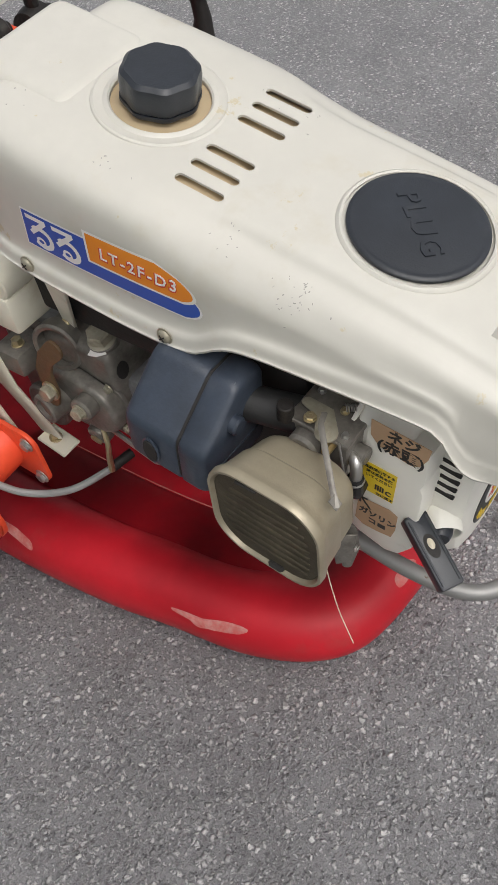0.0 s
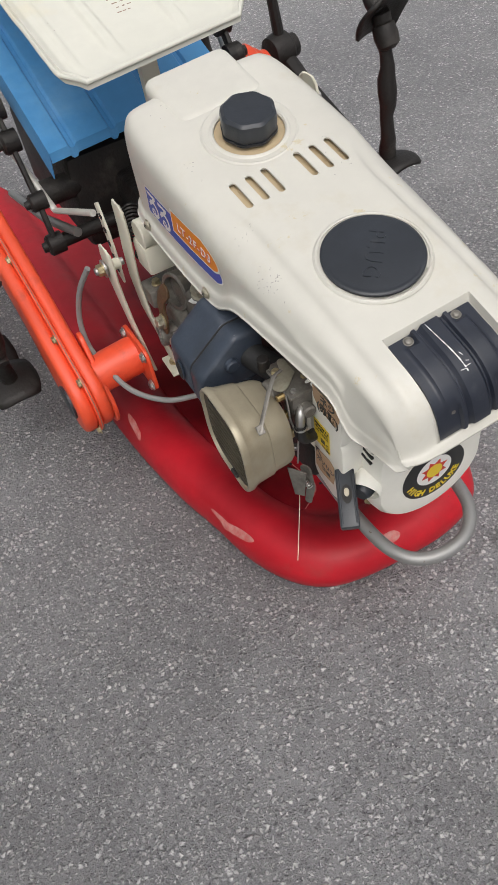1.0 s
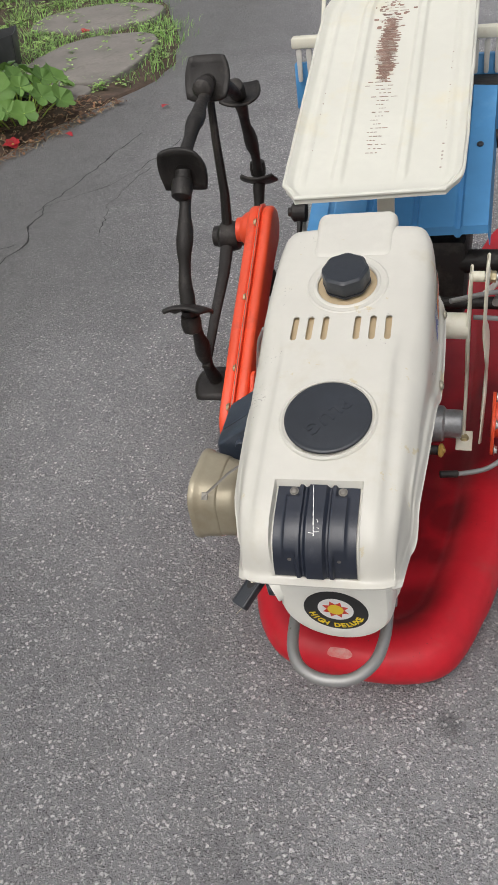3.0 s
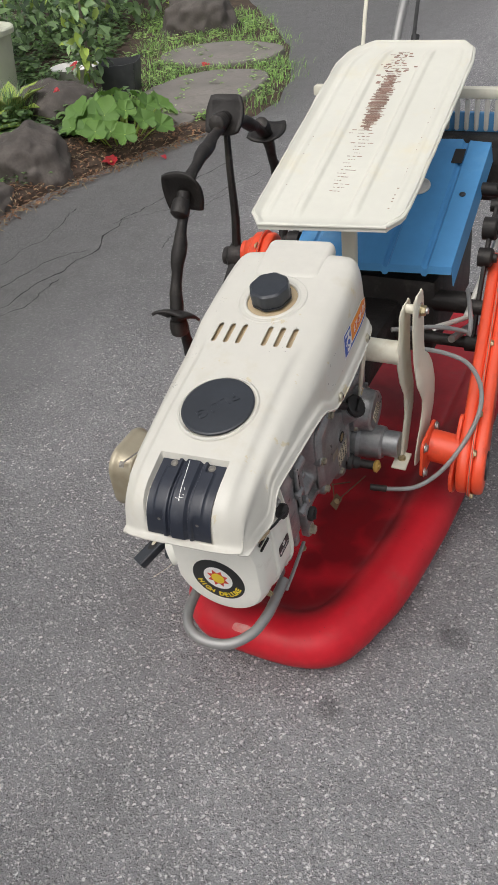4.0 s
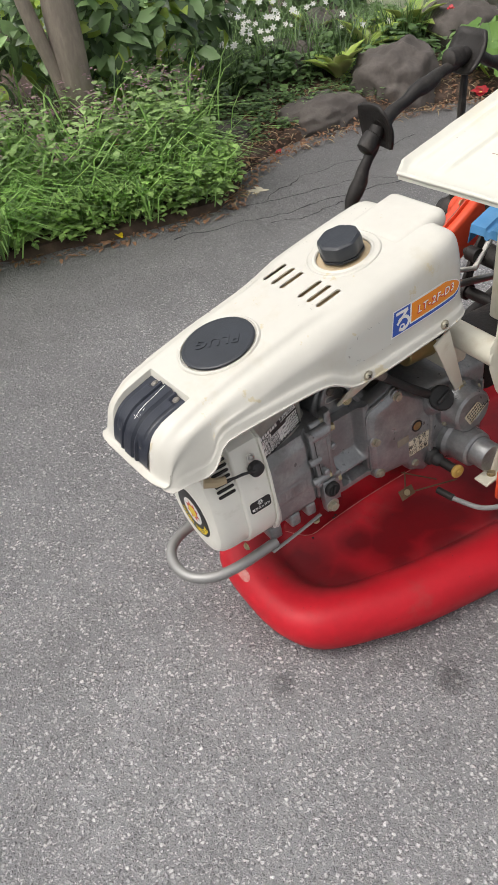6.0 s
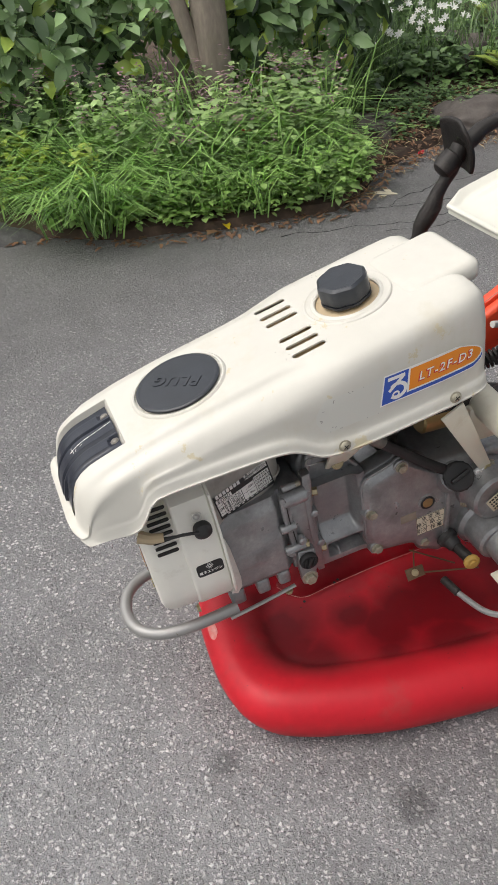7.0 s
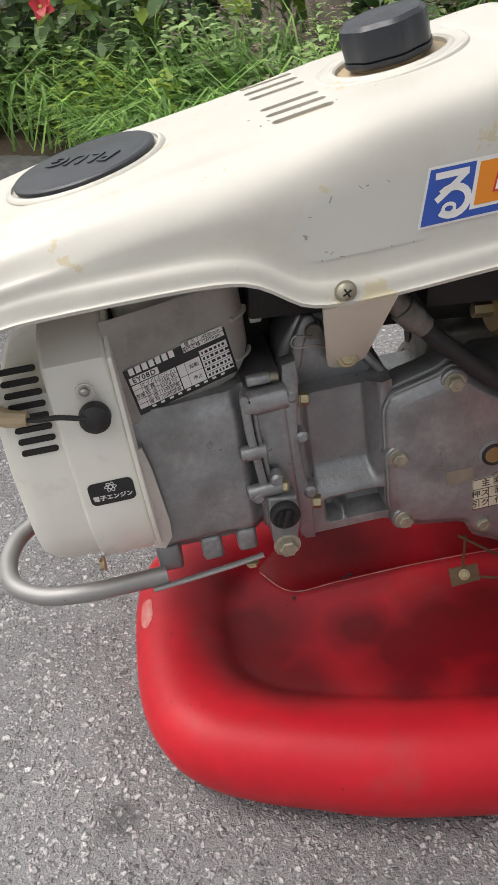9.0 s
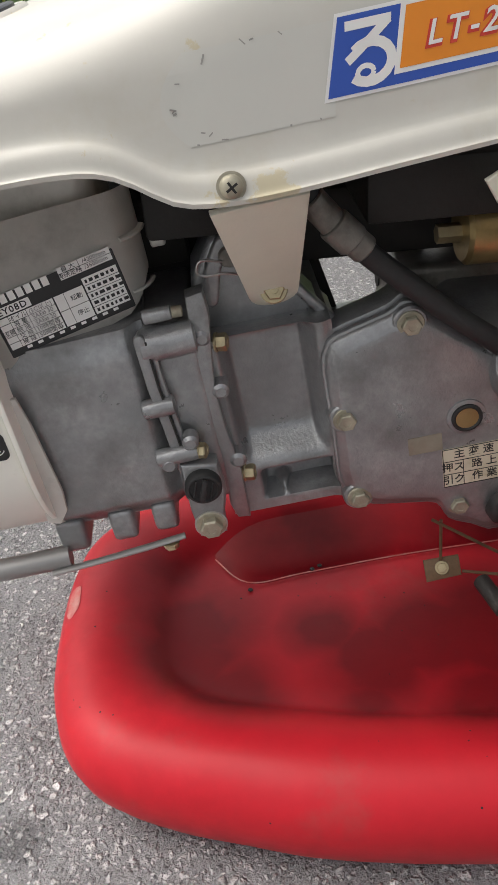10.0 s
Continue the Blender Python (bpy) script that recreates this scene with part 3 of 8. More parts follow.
HOOD_LOW = smooth_keys([(-0.346, 0.447), (-0.285, 0.455), (-0.266, 0.463), (-0.253, 0.496), (-0.235, 0.503), (-0.118, 0.519), (-0.075, 0.521), (-0.055, 0.513), (-0.035, 0.500), (-0.015, 0.498), (0.02, 0.500), (0.11, 0.514), (0.22, 0.528)], 2)
HOOD_WIDE = smooth_keys([(-0.346, 0.0975), (-0.340, 0.0985), (-0.328, 0.1015), (-0.315, 0.105), (-0.29, 0.110), (-0.2, 0.119), (-0.1, 0.126), (0.0, 0.132), (0.13, 0.131), (0.19, 0.126), (0.21, 0.118), (0.2145, 0.108)], 2)


def hood_half(y):
    """Half a cross-section of the hood, from the lip to the middle of the top."""
    zt, zb, wf = ease(y, HOOD_TOP), ease(y, HOOD_LOW), ease(y, HOOD_WIDE)
    tall = zt - zb
    k = min(1.0, tall / 0.06)
    b = min(1.0, max(0.0, (y + 0.075) / 0.105))
    b = b * b * (3 - 2 * b)
    u = min(1.0, max(0.0, (y + 0.27) / 0.15))
    s = 0.38 + 0.36 * u * u * (3 - 2 * u)  # the band above the lip fades out towards the nose
    front = [(wf + 0.0045, zb), (wf + 0.0054, zb + 0.0028 * k), (wf + 0.0034, zb + 0.0040 * k), (wf + 0.0028 * s, zb + 0.0110 * k), (wf + 0.0002 * s, zb + 0.0150 * k), (wf - 0.0060 * s, zb + 0.0185 * k), (wf - 0.0085 * s, zb + 0.028 * k), (wf - 0.0080, zt - 0.030 * k), (0.0995, zt - 0.0125 * k),
             (0.0830, zt - 0.0092 * k), (0.0755, zt - 0.0020 * k), (0.068, zt - 0.0003)]
    rear = [(wf + 0.0045, zb), (wf + 0.0054, zb + 0.0028 * k), (wf + 0.0034, zb + 0.0040 * k), (wf + 0.0028 * s, zb + 0.0110 * k), (wf + 0.0002 * s, zb + 0.0150 * k), (wf - 0.0060 * s, zb + 0.0185 * k), (wf - 0.006, zb + 0.045), (wf - 0.009, zt - 0.032 * k), (wf - 0.016, zt - 0.012 * k),
            (0.098, zt - 0.0035 * k), (0.084, zt - 0.0010 * k), (0.068, zt - 0.0003)]
    shrink = min(1.0, wf / 0.094)
    pts = []
    for i, ((xa, za), (xb, zb_)) in enumerate(zip(front, rear)):
        x, z = xa + (xb - xa) * b, za + (zb_ - za) * b
        if i > 6:
            x *= shrink
        pts.append((x, z))
    fine = [pts[0]]
    fine += smooth_keys(pts[1:], 2)
    for x in (0.062, 0.0555, 0.0535, 0.045, 0.034, 0.023, 0.012, 0.0):
        fine.append((x * shrink, zt))
    return fine


def hood_side_x(y, z):
    """How far out the hood's side stands at a height."""
    pts = hood_half(y)
    for (xa, za), (xb, zb_) in zip(pts[12:], pts[13:]):
        if za <= z <= zb_ and zb_ > za:
            return xa + (xb - xa) * (z - za) / (zb_ - za)
    return pts[12][0]


def hood_top_z(y):
    return ease(y, HOOD_TOP)


def nose(bm):
    """Draws the hood's front edge a little further out."""
    for v in bm.verts:
        t = min(1.0, max(0.0, (-0.285 - v.co.y) / 0.04))
        v.co.y -= 0.006 * t * t * (3 - 2 * t)
    return bm


def hood_mesh():
    ys = [-0.346, -0.3452, -0.344, -0.342, -0.340, -0.338, -0.3365, -0.3352, -0.3342, -0.3335, -0.3328, -0.332, -0.331, -0.3295, -0.3275, -0.325, -0.322, -0.316, -0.306, -0.295, -0.284, -0.272, -0.2625, -0.2600]
    ys += [-0.255 + 0.01 * i for i in range(45)] + [0.196, 0.200, 0.2035, 0.2065, 0.209, 0.211, 0.2125, 0.2135, 0.2145]
    bm = bmesh.new()
    rows = []
    for y in ys:
        half = hood_half(y)
        n = len(half)
        row = []
        for side in (1, -1):
            for i, (x, z) in enumerate(half if side > 0 else half[-2::-1]):
                j = i if side > 0 else n - 2 - i
                if j >= n - 6 and -0.3345 < y < -0.261:
                    z -= 0.011
                row.append(bm.verts.new((x * side, y, z)))
        rows.append(row)
    for a, b in zip(rows, rows[1:]):
        for i in range(len(a) - 1):
            bm.faces.new((a[i], a[i + 1], b[i + 1], b[i]))
    bm.faces.new(rows[-1])
    # the corners of the nose are rounded in plan
    for v in bm.verts:
        w = min(1.0, max(0.0, (-0.262 - v.co.y) / 0.072))
        u = min(1.0, max(0.0, (abs(v.co.x) - 0.062) / 0.047))
        v.co.y += 0.034 * w * w * (3 - 2 * w) * (1 - math.sqrt(1 - u * u))
    corner = [v for v in bm.verts if v.co.y < -0.295 and abs(v.co.x) > 0.060]
    for _ in range(9):
        bmesh.ops.smooth_vert(bm, verts=corner, factor=0.5, use_axis_x=True, use_axis_y=True, use_axis_z=True)
    bmesh.ops.recalc_face_normals(bm, faces=bm.faces[:])
    return nose(bm)


def applied(bm, cutters, thickness, name="tmp"):
    """A shell of the given thickness with the cutters taken out, as a mesh."""
    me = bpy.data.meshes.new(name)
    bm.to_mesh(me)
    bm.free()
    ob = new(name, me)
    so = ob.modifiers.new("s", "SOLIDIFY")
    so.thickness, so.offset = thickness, -1
    cme = bpy.data.meshes.new("cut")
    bmesh.ops.recalc_face_normals(cutters, faces=cutters.faces[:])
    cutters.to_mesh(cme)
    cutters.free()
    cob = new("cut", cme)
    bo = ob.modifiers.new("b", "BOOLEAN")
    bo.operation, bo.object, bo.solver = "DIFFERENCE", cob, "EXACT"
    dg = bpy.context.evaluated_depsgraph_get()
    dg.update()
    out = bpy.data.meshes.new_from_object(ob.evaluated_get(dg))
    bpy.data.objects.remove(ob)
    bpy.data.objects.remove(cob)
    res = bmesh.new()
    res.from_mesh(out)
    bpy.data.meshes.remove(out)
    return res


SLOPE = math.atan(0.27)


def on_top(x, y, lift=0.0):
    """A pose on the sloping top of the hood, y towards the rear."""
    return Matrix.Translation((x, y, hood_top_z(y))) @ Matrix.Rotation(SLOPE, 4, "X") @ Matrix.Translation((0, 0, lift))


cut = bmesh.new()
for side in (-1, 1):
    for x in (0.0225, 0.0440, 0.0655):
        add(cut, slab(stadium([(0, -0.0185), (0, 0.0185)], [0.0045, 0.0045], 6), 0.06, 0, on_top(side * x, -0.0165, -0.03)))
add(cut, lathe([(0.0435, -0.03), (0.0435, 0.03)], 48, on_top(0, 0.068)))
body = applied(hood_mesh(), cut, 0.0022)
# raised rings round the filler and the plug cover, the tongue at the rear
add(body, lathe([(0.0432, -0.004), (0.0432, 0.0012), (0.0450, 0.0026), (0.0475, 0.0020), (0.0490, 0.0008), (0.0545, 0.0010), (0.0570, 0.0020), (0.0590, 0.0012), (0.0600, -0.001), (0.0440, -0.004)], 64, on_top(0, 0.068)))
add(body, lathe([(0.0600, -0.001), (0.0600, 0.0016), (0.0620, 0.0022), (0.0640, 0.0010), (0.0650, -0.001)], 64, on_top(0.001, -0.172)))
add(body, slab(rounded(0.124, 0.11, 0.016), 0.030, 0.012, Matrix.Translation((0, 0.182, hood_top_z(0.182) - 0.0275)) @ Matrix.Rotation(SLOPE * 0.9, 4, "X"), 4))
body.transform(ROLL)
hood = part("hood", body, WHITE, machine, "glossy white steel hood with yellowed stains and small chips", angle=38)

plug = lathe([(0.0560, 0.0), (0.0568, 0.0008), (0.0568, 0.0030), (0.0555, 0.0042), (0.0530, 0.0046), (0.0515, 0.0042), (0.0500, 0.0044), (0.001, 0.0050)], 72, ROLL @ on_top(0.001, -0.172, 0.0005))
part("plug_cover", plug, BLACK, hood, "round black plastic access cover lettered PLUG")
part("raised_lettering", text_mesh("PLUG", 0.026, ROLL @ on_top(0.001, -0.172, 0.0053) @ Matrix.Rotation(radians(227), 4, "Z"), 0.0009, spacing=1.15, bold=0.0004), BLACK, hood)


def badge_z(y):
    return hood_top_z(y) - 0.0105


def badge():
    """The ribbed black plate over the front edge of the hood."""
    bm = bmesh.new()
    xs = [-0.051 + 0.102 * i / 50 for i in range(51)]
    ys = [-0.2635 - 0.0022 * i for i in range(27)] + [-0.3228, -0.3247, -0.3264, -0.3279, -0.3292, -0.3303, -0.3312, -0.3319, -0.3325]
    def lift(x, y):
        a = abs(x)
        z = 0.003
        z += 0.0045 * (min(1, max(0, (0.0135 - a) / 0.003)))
        z += 0.0040 * min(1, max(0, (a - 0.0165) / 0.002)) * min(1, max(0, (0.0395 - a) / 0.003)) * (1 if -0.324 < y < -0.279 else min(1, max(0, 1 - max(-0.324 - y, y + 0.279) / 0.005)) if a > 0.0235 else 1)
        return z
    vs = [[bm.verts.new((x, y - lift(x, y) * min(1, max(0, (-0.314 - y) / 0.014)), badge_z(y) + lift(x, y) * (1 - 0.8 * min(1, max(0, (-0.314 - y) / 0.014))))) for x in xs] for y in ys]
    for r0, r1 in zip(vs, vs[1:]):
        for i in range(len(xs) - 1):
            bm.faces.new((r0[i], r0[i + 1], r1[i + 1], r1[i]))
    edge = [e for e in bm.edges if len(e.link_faces) == 1]
    ext = bmesh.ops.extrude_edge_only(bm, edges=edge)
    for v in ext["geom"]:
        if isinstance(v, bmesh.types.BMVert):
            v.co.z -= 0.006
    nose(bm)
    bm.transform(ROLL)
    return bm


NAVYB = surface("navy_badge", (0.018, 0.022, 0.034), 0.34, vary=0.2, grain=(12, 120), bump=0.08, dirt=(0.10, 0.10, 0.11), dirt_amount=0.12, dirt_scale=30)
part("front_badge", badge(), NAVYB, hood, "ribbed navy black plate screwed to the hood front")
for x, y in ((-0.0305, -0.2695), (0.0305, -0.2695), (-0.0305, -0.3295), (0.0305, -0.3295)):
    d = 0.004
    slope = math.atan2(hood_top_z(y + d) - hood_top_z(y - d), 2 * d)
    part("screw", cross_screw(0.0046, ROLL @ Matrix.Translation((x, y - (0.006 if y < -0.3 else 0), badge_z(y) + 0.0032)) @ Matrix.Rotation(slope, 4, "X") @ Matrix.Diagonal((1, 1, 0.6, 1))), CAST, hood)
# one long scratch worn through the middle rib of the plate, short nicks across its front
def nick(x, y, length, width, turn=0.0):
    slope = math.atan2(hood_top_z(y + 0.003) - hood_top_z(y - 0.003), 0.006)
    return box(width, length, 0.0003, 0, 1, Matrix.Translation((x, y, badge_z(y) + 0.0078)) @ Matrix.Rotation(slope, 4, "X") @ Matrix.Rotation(turn, 4, "Z"))


scr = bmesh.new()
for i in range(18):
    add(scr, nick(-0.006 + 0.00035 * i, -0.267 - 0.0030 * i, 0.0034, 0.0005 + 0.0003 * (i % 3) + 0.0004 * (i > 9), 0.10))
for x, y, n, turn in ((-0.004, -0.3165, 0.006, 1.45), (0.003, -0.3155, 0.006, 1.62), (0.005, -0.3125, 0.003, 1.2), (0.0035, -0.3060, 0.004, 0.5)):
    add(scr, nick(x, y, n, 0.0006, turn))
nose(scr)
scr.transform(ROLL)
part("scratch", scr, DECWHITE, hood)

# ---- fuel tank and cap ----
tank = slab(rounded(0.165, 0.235, 0.03), 0.07, 0.012, Matrix.Translation((0, 0.068, 0.5595)) @ Matrix.Rotation(SLOPE, 4, "X"), 3)
tank.transform(ROLL)
tank = part("fuel_tank", tank, TANK, machine, "tan fuel tank under the hood")
part("tank_top", lathe([(0.0430, 0), (0.0430, 0.001), (0.030, 0.0016)], 40, ROLL @ on_top(0, 0.068, -0.0030)), TANK, tank)
part("filler_neck", lathe([(0.027, -0.03), (0.027, 0.008), (0.024, 0.009)], 32, ROLL @ on_top(0, 0.068)), TANK, tank)


def flutes(a):
    return 1.0 + 0.028 * math.cos(8 * a)


capb = lathe([(0.0325, 0.0), (0.0340, 0.002), (0.0340, 0.005)], 96, squash=flutes)
add(capb, lathe([(0.0318, 0.005), (0.0332, 0.0065), (0.0338, 0.022), (0.0328, 0.0275), (0.0290, 0.0305), (0.0270, 0.0300), (0.001, 0.0315)], 96, squash=flutes))
capb.transform(ROLL @ on_top(0, 0.068, 0.002))
part("fuel_cap", capb, BLACK, tank, "scuffed black eight-sided plastic fuel cap")

# ---- decals and screws on the hood's sides ----
def on_side(side, bm, y0, z0, tilt=0.12, off=0.0009):
    """Lays a flat bmesh (x along the side as read, y up) on the hood's side."""
    for v in bm.verts:
        u, w, h = v.co.x, v.co.y, v.co.z
        y = y0 + side * u
        z = z0 + w + side * tilt * u
        v.co = (side * (hood_side_x(y, z) + off + h), y, z)
    bm.transform(ROLL)
    return bm


def grid_plate(w, h, nx=16, ny=4, outline=None):
    bm = bmesh.new()
    vs = [[bm.verts.new((-w / 2 + w * i / nx, (-h / 2 + h * j / ny), 0)) for i in range(nx + 1)] for j in range(ny + 1)]
    if outline:
        for r in vs:
            for v in r:
                v.co = outline(v.co.x / (w / 2), v.co.y / (h / 2))
    for r0, r1 in zip(vs, vs[1:]):
        for i in range(nx):
            bm.faces.new((r0[i], r0[i + 1], r1[i + 1], r1[i]))
    return bm


def capsule(w, h, lean=0.25):
    """Outline of a plate with one slanted end and one drawn-out round end."""
    def f(a, b):
        x0 = -w / 2 + lean * h * (b * 0.5 + 0.5)
        x1 = w / 2 - 1.15 * h * (max(0, b + 0.35) / 1.35) ** 2 - 0.42 * h * (max(0, -0.35 - b) / 0.65) ** 2.5
        return Vector((x0 + (x1 - x0) * (a * 0.5 + 0.5), b * h / 2, 0))
    return f


def ring_stroke(pts, r):
    bm = bmesh.new()
    path = [Vector((*p, 0)) for p in pts]
    left, right = [], []
    for i, p in enumerate(path):
        d = (path[min(i + 1, len(path) - 1)] - path[max(i - 1, 0)]).normalized()
        s = Vector((-d.y, d.x, 0)) * r
        left.append(bm.verts.new(p + s))
        right.append(bm.verts.new(p - s))
    for i in range(len(path) - 1):
        bm.faces.new((left[i], right[i], right[i + 1], left[i + 1]))
    return bm


for side, y0, z0, w in ((1, 0.127, 0.575, 0.154), (-1, 0.0530, 0.5615, 0.195)):
    part("decal", on_side(side, grid_plate(w, 0.0410, 30, 14, capsule(w, 0.0410, 0.15)), y0, z0, off=0.0007), DECWHITE, hood, "blue, orange and white model decal, torn at one end", smooth=False)
    part("decal_band", on_side(side, grid_plate(w - 0.004, 0.0375, 30, 14, capsule(w - 0.004, 0.0375, 0.15)), y0, z0, off=0.0010), DECBLUE, hood, smooth=False)
    ow = 0.108
    ox = w / 2 - ow / 2 - 0.006
    part("decal_field", on_side(side, grid_plate(ow + 0.006, 0.0335, 24, 12, capsule(ow + 0.006, 0.0335, 0.10)), y0 + side * ox, z0 + 0.0030 + 0.12 * ox, off=0.0013), DECWHITE, hood, smooth=False)
    part("decal_field", on_side(side, grid_plate(ow, 0.0290, 24, 12, capsule(ow, 0.0290, 0.10)), y0 + side * ox, z0 + 0.0032 + 0.12 * ox, off=0.0016), DECORANGE, hood, smooth=False)
    part("lettering", on_side(side, text_mesh("LT-2F-D3", 0.0165, Matrix.Identity(4), 0.0001, 0.18, 1.25, 0.0011), y0 + side * (ox - 0.001), z0 + 0.0012 + 0.12 * ox, off=0.0019), DECRED, hood, smooth=False)
    part("lettering", on_side(side, text_mesh("LT-2F-D3", 0.0165, Matrix.Identity(4), 0.0001, 0.18, 1.25, 0.0002), y0 + side * (ox - 0.0004), z0 + 0.0020 + 0.12 * ox, off=0.0022), DECWHITE, hood, smooth=False)
    # the maker's sign as plain white strokes
    sign = bmesh.new()
    for k in range(1 if side > 0 else 2):
        cx = -w / 2 + 0.022 + 0.026 * k
        add(sign, ring_stroke([(cx - 0.011, 0.011), (cx + 0.009, 0.011)], 0.0019))
        add(sign, ring_stroke([(p.x, p.y) for p in curve_points([(cx + 0.008, 0.011, 0), (cx - 0.002, 0.003, 0), (cx - 0.010, -0.003, 0)], 4)], 0.0019))
        arc = [(cx + 0.0095 * math.cos(radians(a)), -0.0045 + 0.0080 * math.sin(radians(a))) for a in range(140, -150, -20)]
        add(sign, ring_stroke(arc, 0.0021))
        eye_ring = [(cx - 0.002 + 0.0036 * math.cos(radians(a)), -0.0085 + 0.0028 * math.sin(radians(a))) for a in range(0, 361, 30)]
        add(sign, ring_stroke(eye_ring, 0.0011))
    sign.transform(Matrix.Translation((-w / 2 + 0.022, 0, 0)) @ Matrix.Scale(1.20, 4) @ Matrix.Translation((w / 2 - 0.020, 0.0005, 0)))
    part("sign_shape", on_side(side, sign, y0, z0, off=0.0014), DECWHITE, hood, smooth=False)

# pale ghost of a peeled decal, with flecks of old glue round its edge
ghost = grid_plate(0.092, 0.046, 24, 10, lambda a, b: Vector((0.046 * a - (0.014 * b * b if a < 0 else 0) * -1 * (-a), 0.023 * b, 0)))
part("decal_ghost", on_side(1, ghost, 0.010, 0.556, off=0.0004), GHOST, hood, "paler paint where a decal has peeled off", smooth=False)
fr = random.Random(21)
flecks = bmesh.new()
for k in range(15):
    a = fr.uniform(0.5, 1.5) * math.pi
    u, w = 0.004 + 0.044 * math.cos(a) if k % 3 else fr.uniform(-0.03, 0.04), 0.0225 * math.sin(a) if k % 3 else 0.0225 * fr.choice((-1, 1))
    add(flecks, box(fr.uniform(0.0006, 0.0050), fr.uniform(0.0004, 0.0011), 0.0001, 0, 1, Matrix.Translation((u, w, 0)) @ Matrix.Rotation(fr.uniform(0, 3), 4, "Z")))
tagged(part("glue_fleck", on_side(1, flecks, 0.010, 0.556, off=0.0008), SCRATCH, hood, smooth=False), kind="stuff")
# grey scuffs and chips on the hood's left shoulder and top
marks = bmesh.new()
for x0, y0, n_, sx, sy in ((-0.100, -0.125, 34, 0.014, 0.020), (-0.088, 0.060, 7, 0.010, 0.020), (-0.085, -0.055, 10, 0.02, 0.02), (0.055, -0.05, 7, 0.02, 0.05), (-0.06, 0.16, 6, 0.03, 0.02)):
    for k in range(n_):
        x, y = x0 + fr.gauss(0, sx * 0.5), y0 + fr.gauss(0, sy * 0.5)
        half = hood_half(y)
        ax = abs(x)
        z = None
        for (xa, za), (xb, zb_) in zip(half[12:], half[13:]):
            if xb <= ax <= xa and xa > xb:
                z = za + (zb_ - za) * (xa - ax) / (xa - xb)
                nrm = Vector(((zb_ - za) * (1 if x > 0 else -1), -0.27 * abs(xa - xb), abs(xa - xb))).normalized()
        if z is not None:
            one = box(fr.uniform(0.0006, 0.0022), fr.uniform(0.0004, 0.0010), 0.0002, 0, 1, facing((x, y, z), nrm) @ Matrix.Rotation(fr.uniform(0, 3), 4, "Z") @ Matrix.Translation((0, 0, 0.0004)))
            add(marks, one)
marks.transform(ROLL)
tagged(part("scratch_marks", marks, SCRATCH, hood, "fine grey scratches on the white paint", smooth=False), kind="stuff")

for side in (1, -1):
    for y, z in ((-0.003, 0.509), (0.156, 0.531)):
        x = ease(y, HOOD_WIDE) + 0.0026
        seat = ROLL @ axis_pose((side * x, y, z), (side, 0, 0.08))
        part("screw", cross_screw(0.0066, seat), ZINCD, hood)
        slot = box(0.0072, 0.0013, 0.0008, 0, 1, seat @ Matrix.Translation((0, 0, 0.0046)) @ Matrix.Rotation(0.6, 4, "Z"))
        add(slot, box(0.0013, 0.0072, 0.0008, 0, 1, seat @ Matrix.Translation((0, 0, 0.0046)) @ Matrix.Rotation(0.6, 4, "Z")))
        part("cross_recess", slot, DARK, hood, smooth=False)

# ---- float ----
def float_mesh():
    line = [(-0.245, 1.50, 0), (-0.243, 0.60, 0), (-0.237, 0.34, 0), (-0.219, 0.16, 0), (-0.197, 0.05, 0), (-0.178, -0.05, 0), (-0.147, -0.122, 0), (-0.105, -0.165, 0), (-0.05, -0.183, 0),
            (0.03, -0.189, 0), (0.09, -0.187, 0), (0.14, -0.174, 0), (0.177, -0.146, 0), (0.203, -0.095, 0), (0.220, -0.044, 0), (0.237, 0.01, 0), (0.250, 0.08, 0), (0.262, 0.18, 0), (0.274, 0.32, 0), (0.280, 0.6, 0), (0.280, 1.50, 0)]
    pts = curve_points(line, 6)
    cy = 0.42
    rings = []
    # thick bow that rakes back towards the ground, a broad round rim and a shallow well
    for inset, deep, z in ((0.034, 0.064, 0.002), (0.016, 0.040, 0.006), (0.006, 0.018, 0.020), (0.001, 0.006, 0.038), (0.000, 0.001, 0.054), (0.004, 0.002, 0.070), (0.011, 0.009, 0.084), (0.022, 0.020, 0.094), (0.036, 0.034, 0.0995), (0.052, 0.050, 0.1010), (0.068, 0.066, 0.0985),
                           (0.082, 0.080, 0.0930), (0.093, 0.092, 0.0860), (0.101, 0.101, 0.0780), (0.108, 0.110, 0.0715), (0.118, 0.124, 0.0685), (0.138, 0.150, 0.0675), (0.165, 0.19, 0.067)):
        kx, ky = 1 - inset / 0.255, 1 - deep / 0.609
        rings.append([(MID - 0.004 + (p.x - MID + 0.004) * kx, cy + (p.y - cy) * ky, z) for p in pts])
    bm = bmesh.new()
    vs = [[bm.verts.new(p) for p in r] for r in rings]
    for a, b in zip(vs, vs[1:]):
        for i in range(len(a) - 1):
            bm.faces.new((a[i], a[i + 1], b[i + 1], b[i]))
    bm.faces.new(vs[-1])
    bm.faces.new(vs[0])
    bm.faces.new([r[0] for r in vs])
    bm.faces.new([r[-1] for r in vs])
    return bm


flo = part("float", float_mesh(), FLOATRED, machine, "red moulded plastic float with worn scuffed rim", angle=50)
